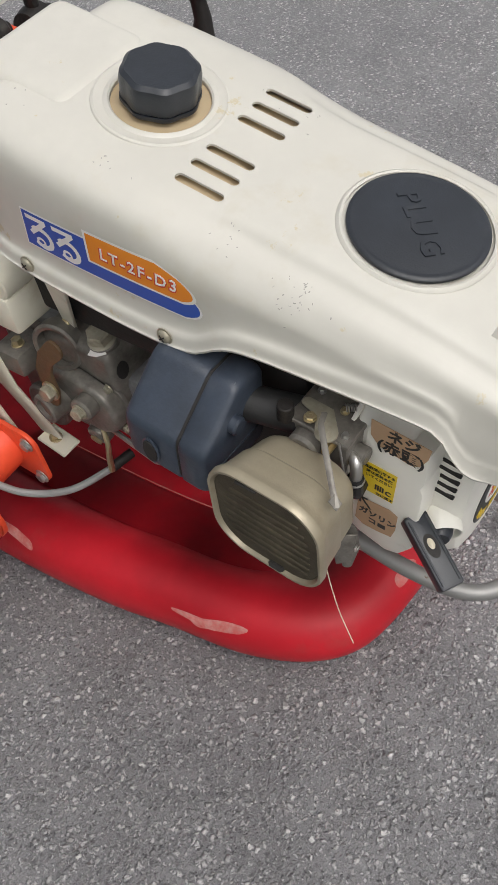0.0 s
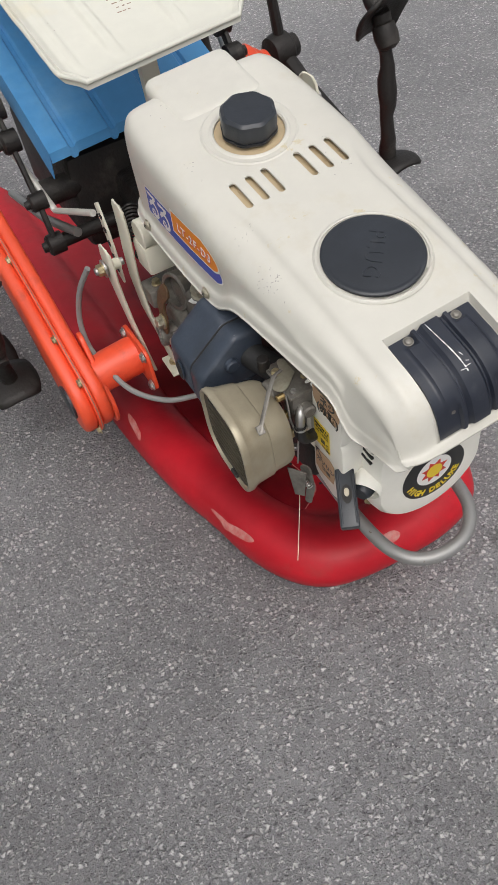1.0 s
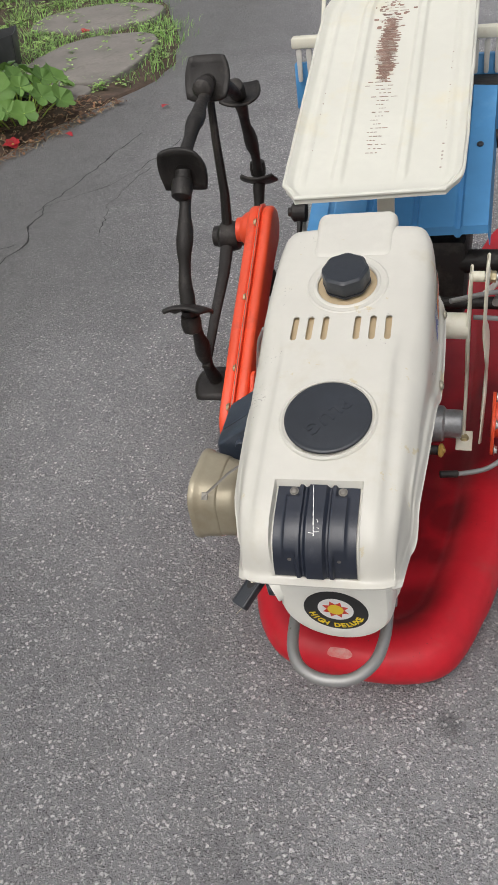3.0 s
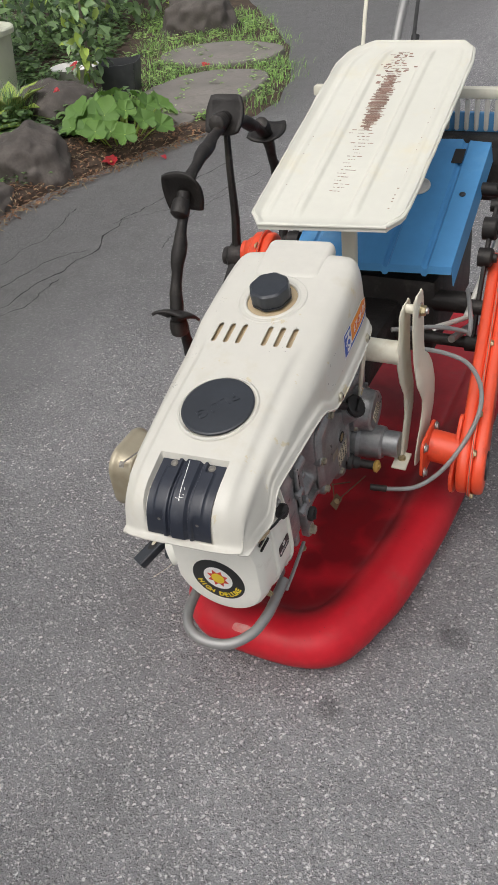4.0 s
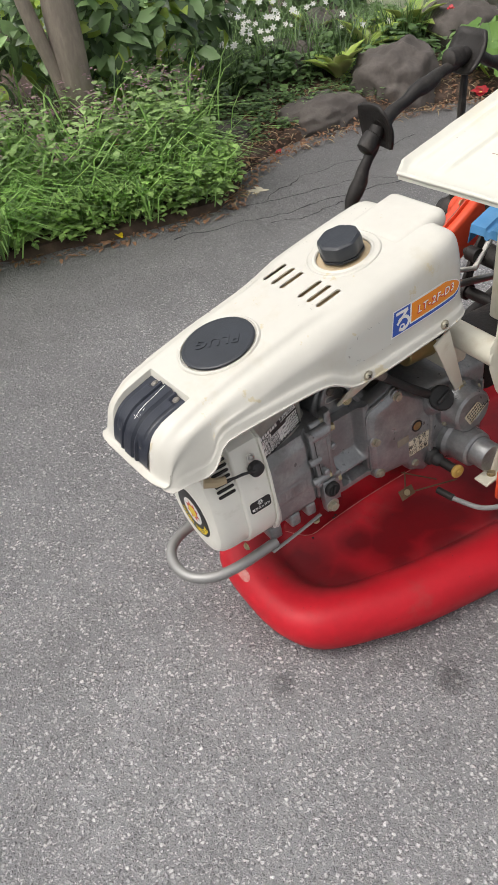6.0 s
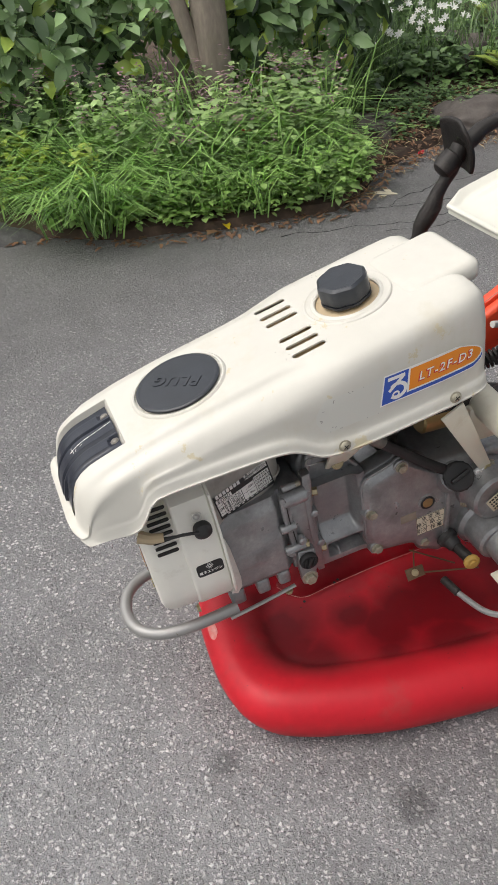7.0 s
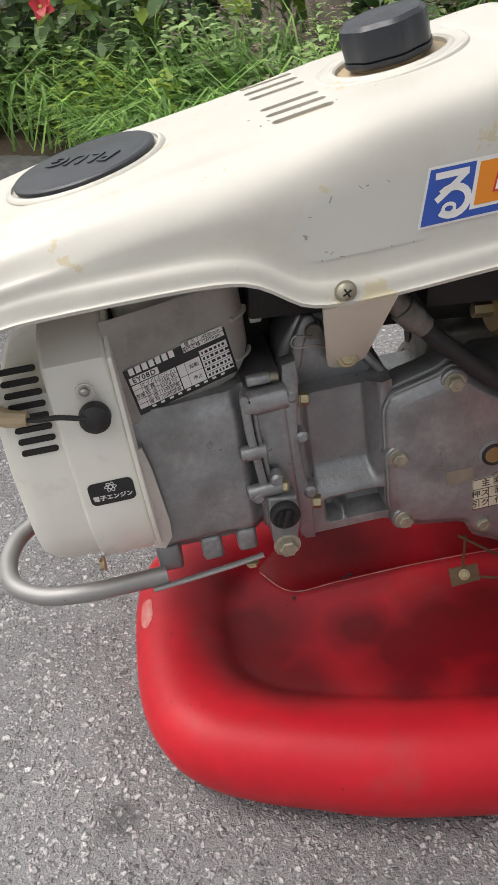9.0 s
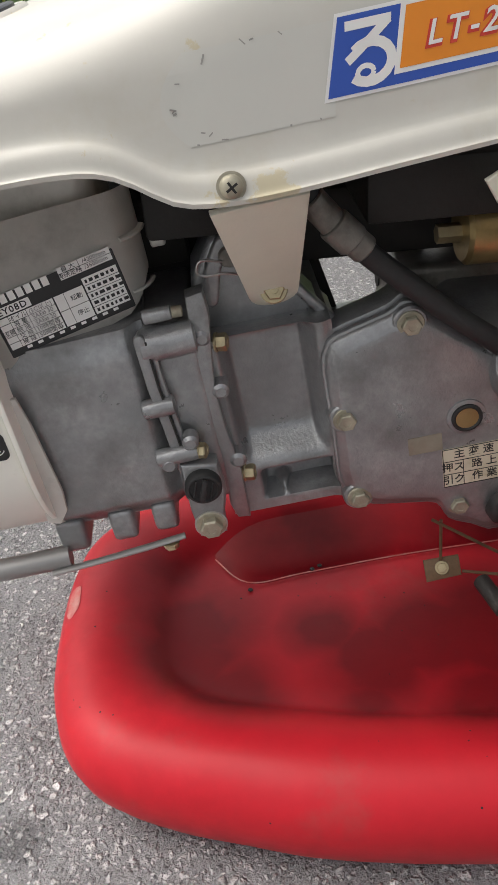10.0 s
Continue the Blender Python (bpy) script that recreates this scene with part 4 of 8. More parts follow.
# seam welded across the well's floor
hump = bmesh.new()
rows = [[hump.verts.new((p.x - 0.085 * k, p.y + 0.010 * k, 0.0655 + 0.0045 * min(1.0, k * 12) + 0.015 * k)) for k in (0.0, 0.04, 0.10, 0.3, 0.6, 1.0)]
        for p in curve_points([(-0.072, -0.044, 0), (-0.027, -0.006, 0), (-0.032, 0.052, 0), (-0.043, 0.145, 0), (-0.050, 0.252, 0), (-0.055, 0.42, 0)], 5)]
for a, b in zip(rows, rows[1:]):
    for q in range(5):
        hump.faces.new((a[q], a[q + 1], b[q + 1], b[q]))
bmesh.ops.solidify(hump, geom=hump.faces[:], thickness=0.004)
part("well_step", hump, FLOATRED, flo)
part("seam", sweep(curve_points([(-0.072, -0.040, 0.0700), (-0.028, -0.006, 0.0700), (-0.033, 0.052, 0.0700), (-0.044, 0.145, 0.0700), (-0.051, 0.252, 0.0700), (-0.056, 0.40, 0.0700)], 6), 0.0008, 8, 0.6), SCUFF, flo)
for k, (x, y) in enumerate(((-0.036, 0.060), (-0.040, 0.068), (-0.018, -0.004))):
    part("pit", lathe([(0.0026, 0), (0.0022, 0.0006)], 9, Matrix.Translation((x, y, 0.0712 if k < 2 else 0.0690))), DARK, flo)


def float_patch(pts, lift, mat, name, label=""):
    """A thin worn or stained patch that lies on the float's skin."""
    bm = bmesh.new()
    bm.from_mesh(flo.data)
    from_above = mathutils_tree(bm)
    line = curve_points([(x, y, 0) for x, y in pts], 5, True)
    cx, cy = sum(p.x for p in line) / len(line), sum(p.y for p in line) / len(line)
    out = bmesh.new()
    rings = []
    for k in (1.0, 0.75, 0.5, 0.25):
        ring = []
        for i, p in enumerate(line):
            j = 1 + 0.22 * noise.noise((p.x * 60, p.y * 60, 1.0)) * (1 if k == 1.0 else 0.5)
            q = Vector((cx + (p.x - cx) * k * j, cy + (p.y - cy) * k * j, 0.3))
            hit, nrm, _, _ = from_above.ray_cast(q, Vector((0, 0, -1)))
            ring.append(out.verts.new((hit + nrm * lift) if hit else (q.x, q.y, 0.02)))
        rings.append(ring)
    for a, b in zip(rings, rings[1:]):
        for i in range(len(a)):
            out.faces.new((a[i], a[(i + 1) % len(a)], b[(i + 1) % len(b)], b[i]))
    out.faces.new(rings[-1])
    bm.free()
    return part(name, out, mat, flo, label)


def mathutils_tree(bm):
    from mathutils.bvhtree import BVHTree
    return BVHTree.FromBMesh(bm)


for pts in ([(-0.190, 0.048), (-0.186, 0.034), (-0.184, 0.018), (-0.181, 0.004), (-0.176, -0.012), (-0.170, -0.030), (-0.166, -0.052), (-0.174, -0.044), (-0.183, -0.012), (-0.189, 0.018)],
            [(-0.216, 0.325), (-0.214, 0.300), (-0.218, 0.270), (-0.224, 0.268), (-0.223, 0.31)],
            [(-0.020, -0.166), (0.006, -0.166), (0.018, -0.174), (-0.003, -0.179), (-0.024, -0.175)]):
    float_patch(pts, 0.0006, SCUFF, "scuff", "pale worn scuff on the float")

specks = bmesh.new()
sr = random.Random(3)
tree = mathutils_tree((lambda b: (b.from_mesh(flo.data), b)[1])(bmesh.new()))
for k in range(70):
    hit, nrm, _, _ = tree.ray_cast(Vector((sr.uniform(-0.05, 0.25), sr.uniform(-0.17, 0.55), 0.3)), Vector((0, 0, -1)))
    if hit:
        r = sr.uniform(0.0004, 0.0011)
        add(specks, lathe([(r, 0), (r * 0.5, 0.0004)], 5, axis_pose(hit + nrm * 0.0001, nrm)))
tagged(part("grit", specks, DARK, flo, "scattered dark grit on the float"), kind="stuff")

# ---- front guard pipe ----
guard = [(-0.062, -0.05, 0.230), (-0.062, -0.15, 0.216), (-0.062, -0.205, 0.208), (-0.055, -0.258, 0.202), (-0.035, -0.288, 0.198), (0.0, -0.300, 0.196), (0.040, -0.293, 0.198), (0.068, -0.264, 0.203), (0.078, -0.224, 0.209), (0.078, -0.184, 0.213), (0.076, -0.145, 0.217)]
part("guard_pipe", sweep(curve_points(guard, 8), 0.0090, 16), PIPE, machine, "bent silver steel guard pipe round the engine front")

# ---- seedling tray over the hood ----
TS = 0.28


def tray_z(y):
    return 0.677 + TS * (y - 0.30)


def tray_mesh():
    """A shallow pressed tray: dished floor, four ribs along it, a rolled rim."""
    bm = bmesh.new()
    nx, ny = 120, 40
    def across(v):
        y = 0.285 + 0.650 * v
        l = ease(y, [(0.30, -0.140), (0.32, -0.147), (0.84, -0.160), (0.89, -0.146), (0.94, -0.112)])
        r = ease(y, [(0.30, 0.136), (0.325, 0.143), (0.42, 0.144), (0.85, 0.139), (0.90, 0.132), (0.945, 0.117)])
        for d in (0.650 * v, 0.650 * (1 - v)):
            if d < 0.030:
                c = 0.55 * (0.030 - d)
                l, r = l + c, r - c
        return l, r
    rows = []
    for j in range(ny + 1):
        v = j / ny
        v = v + 0.022 * math.sin(2 * math.pi * v) * -1.0 * (1 if v < 0.5 else 1)
        l, r = across(v)
        row = []
        for i in range(nx + 1):
            u = i / nx
            x = l + (r - l) * u
            y = 0.285 + 0.650 * v + 0.020 * u * (1 - v)
            edge = min(u * (r - l), (1 - u) * (r - l), v * 0.650, (1 - v) * 0.650)
            z = tray_z(y) + 0.010 * max(0.0, 1 - edge / 0.014) - (0.004 if edge < 0.002 else 0)
            for c in (0.30, 0.66):
                z += 0.0060 * min(1.0, max(0.0, (0.011 - abs(u - c) * (r - l)) / 0.005)) * min(1.0, max(0.0, (min(v, 1 - v) - 0.05) / 0.03))
            for c in (0.10, 0.90):
                z += 0.003 * max(0.0, 1 - (abs(u - c) * (r - l) / 0.006) ** 2) * min(1.0, max(0.0, (min(v, 1 - v) - 0.05) / 0.03))
            row.append(bm.verts.new((x, y, z)))
        rows.append(row)
    for a, b in zip(rows, rows[1:]):
        for i in range(nx):
            bm.faces.new((a[i], a[i + 1], b[i + 1], b[i]))
    edges = [e for e in bm.edges if len(e.link_faces) == 1]
    ext = bmesh.ops.extrude_edge_only(bm, edges=edges)
    for g in ext["geom"]:
        if isinstance(g, bmesh.types.BMVert):
            g.co.z -= 0.013
    bmesh.ops.recalc_face_normals(bm, faces=bm.faces[:])
    return bm


def shell(bm, thickness):
    """Gives an open sheet a back."""
    geo = bmesh.ops.solidify(bm, geom=bm.faces[:], thickness=thickness)
    return bm


tray = part("seedling_tray", shell(tray_mesh(), 0.002), TRAYW, machine, "cream plastic seedling tray, rust stained along the middle", angle=50)
loop = []
for v in [i / 60 for i in range(61)]:
    y = 0.285 + 0.650 * v
    l = ease(y, [(0.30, -0.140), (0.32, -0.147), (0.84, -0.160), (0.89, -0.146), (0.94, -0.112)])
    r = ease(y, [(0.30, 0.136), (0.325, 0.143), (0.42, 0.144), (0.85, 0.139), (0.90, 0.132), (0.945, 0.117)])
    for d in (0.650 * v, 0.650 * (1 - v)):
        if d < 0.030:
            c = 0.55 * (0.030 - d)
            l, r = l + c, r - c
    loop.append((l, r, y, v))
path = [(l, y + 0.0, tray_z(y) + 0.002) for l, r, y, v in loop] + [(r, y + 0.020 * (1 - v), tray_z(y + 0.020 * (1 - v)) + 0.002) for l, r, y, v in reversed(loop)]
path = path[60:] + path[:60]
path.append(path[0])
path = [Vector(p) + Vector((0.0014 * noise.noise((p[0] * 9, p[1] * 34, 7.0)), 0, 0.0030 * noise.noise((p[0] * 22, p[1] * 22, 4.0)))) for p in path]
part("tray_rim", sweep(path, 0.0040, 10), TRAYW, tray)
part("tray_post", span(-0.006, 0.024, 0.412, 0.430, 0.40, 0.700, 0.004), CREAM, machine, "cream flat steel post under the tray")

rust = bmesh.new()
rr = random.Random(11)
for k in range(46):
    y = 0.40 + 0.0110 * k
    w = rr.uniform(0.012, 0.035) * (1.0 if y < 0.55 else 1.9 if y < 0.85 else 1.3)
    x = -0.012 - 0.020 * (y - 0.4) + rr.uniform(-0.008, 0.008)
    n_bits = 1 if 0.6 < y < 0.8 else 3
    for q in range(n_bits):
        add(rust, box(w / n_bits * rr.uniform(0.4, 0.9), rr.uniform(0.0009, 0.0020), 0.0004, 0, 1, Matrix.Translation((x - w / 2 + w * (q + 0.5) / n_bits, y, tray_z(y) + 0.0004)) @ Matrix.Rotation(math.atan(TS), 4, "X")))
for k in range(60):
    y = rr.uniform(0.74, 0.89)
    add(rust, box(rr.uniform(0.002, 0.010), rr.uniform(0.002, 0.006), 0.0004, 0, 1, Matrix.Translation((rr.gauss(-0.022, 0.016), y, tray_z(y) + 0.0004)) @ Matrix.Rotation(math.atan(TS), 4, "X")))
for k in range(44):
    y = 0.36 + 0.010 * k
    if rr.random() < 0.7:
        add(rust, box(rr.uniform(0.001, 0.006), 0.002, 0.0004, 0, 1, Matrix.Translation((0.108 + rr.uniform(-0.002, 0.002), y, tray_z(y) + 0.0005)) @ Matrix.Rotation(math.atan(TS), 4, "X")))
    if rr.random() < 0.35 and y < 0.6:
        add(rust, box(rr.uniform(0.001, 0.006), 0.002, 0.0004, 0, 1, Matrix.Translation((-0.118 + rr.uniform(-0.002, 0.002), y, tray_z(y) + 0.0005)) @ Matrix.Rotation(math.atan(TS), 4, "X")))
for k in range(62):
    y = 0.600 + 0.0033 * k
    c = -0.018 - 0.03 * (y - 0.7)
    full = math.sin(math.pi * (k + 4) / 70) ** 0.5
    add(rust, box((0.034 + rr.uniform(-0.014, 0.010)) * full, rr.uniform(0.0012, 0.0030), 0.0004, 0, 1, Matrix.Translation((c + rr.uniform(-0.004, 0.004), y, tray_z(y) + 0.0006)) @ Matrix.Rotation(math.atan(TS), 4, "X")))
tagged(part("rust_stain", rust, RUST, tray, "brown rust stain along the tray"), kind="stuff")

# ---- blue cover ----
def blue_mesh():
    bm = bmesh.new()
    nx, ny = 160, 20
    rows = []
    for j in range(ny + 1):
        v = j / ny
        row = []
        for i in range(nx + 1):
            u = i / nx
            x = -0.160 + 0.346 * u
            y = 0.520 + 0.035 * u + 0.345 * v
            z = 0.508 + 0.44 * 0.345 * v
            for c in (0.12, 0.34, 0.60, 0.84):
                z -= 0.006 * min(1.0, max(0.0, (0.020 - abs(u - c)) / 0.008))
            row.append(bm.verts.new((x, y, z)))
        rows.append(row)
    # the front apron and the sides turned down
    front = [bm.verts.new((v.co.x, v.co.y - 0.008, v.co.z - 0.004)) for v in rows[0]]
    front2 = [bm.verts.new((v.co.x, v.co.y - 0.011, v.co.z - 0.020)) for v in rows[0]]
    rows = [front2, front] + rows
    for a, b in zip(rows, rows[1:]):
        for i in range(nx):
            bm.faces.new((a[i], a[i + 1], b[i + 1], b[i]))
    for i in (0, nx):
        col = [r[i] for r in rows[1:]]
        s = -0.006 if i == 0 else 0.006
        low = [bm.verts.new((v.co.x + s, v.co.y, v.co.z - 0.042)) for v in col]
        for k in range(len(col) - 1):
            bm.faces.new((col[k], col[k + 1], low[k + 1], low[k]))
    bmesh.ops.recalc_face_normals(bm, faces=bm.faces[:])
    return bm


def blue_at(x, y, lift=0.0):
    return Matrix.Translation((x, y, 0.508 + 0.44 * (y - 0.520 - 0.035 * (x + 0.16) / 0.346) + lift)) @ Matrix.Rotation(math.atan(0.44), 4, "X")


blue = part("blue_cover", shell(blue_mesh(), 0.002), BLUE, machine, "sun-faded blue sheet metal gear cover with pressed ribs", angle=40)
part("inspection_plug", lathe([(0.026, 0), (0.026, 0.002), (0.023, 0.003), (0.021, 0.002), (0.001, 0.0025)], 40, blue_at(0.060, 0.745, 0.001)), GREYP, blue, "round grey plug in the blue cover")
part("slot", slab(rounded(0.024, 0.046, 0.002), 0.001, 0, blue_at(0.124, 0.840, 0.0015)), DARK, blue)
part("nut", hexbolt(0.006, 0.004, 0.009, blue_at(0.045, 0.710, 0.001)), BLACK, blue)
part("nut", hexbolt(0.005, 0.003, 0.007, blue_at(0.160, 0.735, 0.001)), BLACK, blue)

# ---- wheel arms, axles and wheels ----
YZ = Matrix(((0, 0, 1, 0), (1, 0, 0, 0), (0, 1, 0, 0), (0, 0, 0, 1)))  # lays an outline in x, y into the plane y, z


def toe(side):
    """The wheel arms do not run quite straight back."""
    at = Matrix.Translation((MID + side * 0.28, 0.288, 0))
    return at @ Matrix.Rotation(radians(5.4 if side > 0 else 1.6), 4, "Z") @ at.inverted()


def arm(side):
    x0 = MID + (0.256 if side > 0 else -0.276)
    inner, outer = (x0, x0 + side * 0.054)
    lo, hi = min(inner, outer), max(inner, outer)
    line = [(0.288, 0.207), (0.340, 0.244), (0.42, 0.307), (0.53, 0.370), (0.62, 0.418), (0.665, 0.440)]
    case = slab(stadium(line, [0.060, 0.054, 0.043, 0.040, 0.043, 0.050], 10), 0.025, 0.009, Matrix.Translation((lo, 0, 0)) @ YZ, 3)
    add(case, slab(stadium(line, [0.060, 0.054, 0.043, 0.040, 0.043, 0.050], 10), 0.025, 0.009, Matrix.Translation((hi - 0.025, 0, 0)) @ YZ, 3))
    a = part("wheel_arm", case, ORANGE, machine, "orange painted cast chain case carrying the wheel")
    a.matrix_local = toe(side)
    part("seam_flange", slab(stadium(line, [0.066, 0.060, 0.048, 0.045, 0.048, 0.055], 10), 0.006, 0.0015, Matrix.Translation(((lo + hi) / 2 - 0.003, 0, 0)) @ YZ), ORANGE, a)
    part("gasket", slab(stadium(line, [0.0667, 0.0607, 0.0487, 0.0457, 0.0487, 0.0557], 10), 0.0012, 0, Matrix.Translation(((lo + hi) / 2 - 0.0006, 0, 0)) @ YZ), RUST, a)
    part("end_disc", lathe([(0.030, 0), (0.030, 0.004), (0.026, 0.005), (0.001, 0.005)], 32, axis_pose((outer - side * 0.0005, 0.288, 0.207), (side, 0, 0))), BLACK, a)
    for y, z in ((0.247, 0.160), (0.250, 0.262), (0.372, 0.222), (0.33, 0.300), (0.52, 0.318), (0.47, 0.382), (0.70, 0.402), (0.625, 0.475)):
        part("bolt", hexbolt(0.006, 0.006, 0.009, axis_pose(((lo + hi) / 2 + side * 0.003, y, z), (side, 0, 0))), ZINC, a)
    part("hub_boss", lathe([(0.040, 0), (0.036, 0.012), (0.027, 0.022), (0.026, 0.032)], 32, axis_pose((outer - side * 0.001, 0.665, 0.440), (side, 0, 0))), ORANGE, a)
    # the axle tube with its bolted flange
    ax = part("axle_tube", rod((MID + side * 0.196, 0.290, 0.236), (inner + side * 0.004, 0.292, 0.228), 0.033, 28), ORANGE, machine)
    part("flange", slab(rounded(0.105, 0.085, 0.018), 0.006, 0.001, Matrix.Translation((MID + side * 0.196 - 0.003, 0.272, 0.240)) @ YZ), ORANGE, ax)
    part("collar", slab(stadium([(0.290, 0.19), (0.32, 0.28)], [0.052, 0.018], 8), 0.008, 0.002, Matrix.Translation((inner - side * 0.006 - 0.004, 0, 0)) @ YZ), ORANGE, ax)
    for y, z in ((0.231, 0.210), (0.232, 0.268), (0.313, 0.268), (0.313, 0.212)):
        part("bolt", hexbolt(0.0065, 0.006, 0.010, axis_pose((MID + side * 0.200, y, z), (side, 0, 0))), STEEL, ax)


for s in (1, -1):
    arm(s)


def paddle():
    """One wheel lug: a bowed plate across the rim."""
    bm = bmesh.new()
    nu, nv = 8, 6
    rows = []
    for j in range(nv + 1):
        v = j / nv * 2 - 1
        row = []
        for i in range(nu + 1):
            u = i / nu * 2 - 1
            w = 0.048 - 0.010 * max(0.0, v) ** 2 - 0.006 * max(0, -v) ** 2
            k = (1 - 0.12 * abs(u) ** 4)
            row.append(bm.verts.new((u * w, v * 0.046 * k, 0.010 * (1 - u * u) - 0.006 * v * v)))
        rows.append(row)
    for a, b in zip(rows, rows[1:]):
        for i in range(nu):
            bm.faces.new((a[i], a[i + 1], b[i + 1], b[i]))
    bmesh.ops.recalc_face_normals(bm, faces=bm.faces[:])
    bmesh.ops.solidify(bm, geom=bm.faces[:], thickness=0.006)
    return bm


RIM = 0.335


def wheel(side):
    x = MID + side * 0.392
    HUB = Vector((0, 0.688, 0.428 + 0.014 * side))
    w = part("wheel", lathe([(0.018, -0.03), (0.030, -0.026), (0.034, -0.010), (0.034, 0.012), (0.024, 0.020), (0.022, 0.032), (0.012, 0.036)], 28, axis_pose((x, HUB.y, HUB.z), (side, 0, 0))), IRON, machine, "blackened iron paddy wheel with paddle lugs")
    w.matrix_local = toe(side)
    def at(a, r, dx=0.0):
        return Vector((x + dx, HUB.y + r * math.cos(radians(a)), HUB.z + r * math.sin(radians(a))))
    first = 133.0 if side < 0 else 157.0
    for k in range(8):
        a0 = first + 45 * k
        # knobbly rim length between two lugs
        pts = [at(a0, RIM).lerp(at(a0 + 45, RIM), i / 12) + (at(a0 + 22.5, 1) - at(a0 + 22.5, 0)) * (0.007 * math.sin(math.pi * i / 12) + 0.0025 * math.sin(i * 2.1)) + Vector((0.003 * math.sin(math.pi * i / 6), 0, 0)) for i in range(13)]
        part("rim_length", sweep(pts, lambda t: 0.0140 + 0.0022 * math.cos(6.28 * 2 * t) + 0.0010 * math.sin(17 * t), 14), IRON, w)
        radial = (at(a0, 1) - at(a0, 0)).normalized()
        tang = Vector((0, -radial.z, radial.y))
        m = Matrix((Vector((side, 0, 0)), radial, -tang)).transposed().to_4x4()
        m = m @ Matrix.Rotation(radians(28), 4, "X")
        m.translation = at(a0, RIM + 0.006)
        lug = new("lug", paddle_mesh)
        lug.parent, lug.matrix_local = w, m
        part("knuckle", lathe([(0.010, -0.022), (0.019, -0.016), (0.021, 0.0), (0.019, 0.016), (0.010, 0.022)], 12, axis_pose(at(a0 + 6, RIM), tang)), IRON, w)
    for a in (88, 208, 328):
        part("spoke", sweep([at(a, 0.02), at(a, 0.10, -side * 0.004), at(a, 0.22), at(a, RIM)], lambda t: 0.0155 - 0.006 * t, 10, 0.75), IRON, w)


paddle_mesh = bpy.data.meshes.new("lug")
pb = paddle()
bmesh.ops.recalc_face_normals(pb, faces=pb.faces[:])
pb.to_mesh(paddle_mesh)
pb.free()
paddle_mesh.materials.append(IRON)
paddle_mesh.polygons.foreach_set("use_smooth", [True] * len(paddle_mesh.polygons))
for s in (1, -1):
    wheel(s)

# ---- engine, leaning a little forward ----
ENG = Matrix.Translation((0, -0.16, 0.35)) @ Matrix.Rotation(radians(6.7), 4, "X")
SIDE = ENG @ YZ  # an outline in y', z' raised along x


def eng(bm):
    bm.transform(ENG)
    return bm


def face_out(x, y, z, side=1):
    """A pose on the engine's flank that looks outwards."""
    return ENG @ facing((x, y, z), (side, 0, 0))


def volute(grow=0.0):
    """Outline of the fan housing in x, z'."""
    r = 0.089 + grow
    out = [(0.012 + r * math.cos(radians(a)), -0.033 + r * math.sin(radians(a))) for a in range(-175, 1, 7)]
    out += [(0.012 + r - 0.001, 0.04), (0.012 + r - 0.012, 0.110), (0.06, 0.128), (-0.06, 0.128), (-0.092 - grow, 0.105), (-0.094 - grow, 0.02), (-0.090 - grow, -0.01)]
    return out


XZ = Matrix(((1, 0, 0, 0), (0, 0, -1, 0), (0, 1, 0, 0), (0, 0, 0, 1)))  # an outline in x, z raised towards the front
engine = part("fan_housing", slab(volute(), 0.052, 0.004, ENG @ XZ, 3), HOUSING, machine, "white painted engine fan housing")
part("rim", slab(volute(0.0035), 0.004, 0.001, ENG @ Matrix.Translation((0, 0.004, 0)) @ XZ), HOUSING, engine)


def recoil_outline(r=0.083):
    out = [(0.014 + r * math.cos(radians(a)), -0.033 + r * math.sin(radians(a))) for a in range(-170, -9, 8)]
    return out + [(0.014 + r * 0.985, 0.03), (0.014 + r * 0.80, 0.085), (-0.055, 0.085), (0.014 - r * 0.985, 0.03)]


def recoil():
    bm = bmesh.new()
    rings = []
    for d, k in ((0.0, 1.0), (0.030, 0.995), (0.042, 0.965), (0.049, 0.90), (0.0515, 0.80), (0.0520, 0.60)):
        rings.append([bm.verts.new((0.014 + (x - 0.014) * k, -0.051 - d, -0.033 + (z + 0.033) * k)) for x, z in recoil_outline()])
    for a, b in zip(rings, rings[1:]):
        for i in range(len(a)):
            bm.faces.new((a[i], a[(i + 1) % len(a)], b[(i + 1) % len(b)], b[i]))
    bm.faces.new(rings[-1])
    bm.faces.new(rings[0])
    return eng(bm)


rec = part("recoil_cover", recoil(), HOUSING, machine, "white recoil starter cover, chipped at its edge", angle=28)
FRONT = ENG @ Matrix.Translation((0.016, -0.1032, -0.033)) @ Matrix.Rotation(radians(90), 4, "X")
part("emblem", lathe([(0.046, 0), (0.046, 0.0005), (0.045, 0.0008)], 48, FRONT), DECBLACK, rec, "round black emblem lettered HIGH DELUXE round a sun")
part("emblem_field", lathe([(0.0255, 0.0008), (0.0255, 0.0011)], 40, FRONT @ Matrix.Translation((0, 0.004, 0))), DECWHITE, rec)
rays = bmesh.new()
star = [((0.020 if i % 2 else 0.0125) * math.cos(math.pi * i / 8), (0.020 if i % 2 else 0.0125) * math.sin(math.pi * i / 8)) for i in range(16)]
add(rays, slab(star, 0.0003, 0, FRONT @ Matrix.Translation((0, 0.004, 0.0011))))
part("sun_rays", rays, DECRED, rec)
part("sun_disc", lathe([(0.0115, 0.0014), (0.0115, 0.0018)], 28, FRONT @ Matrix.Translation((0, 0.004, 0))), DECYELLOW, rec)
word = bmesh.new()
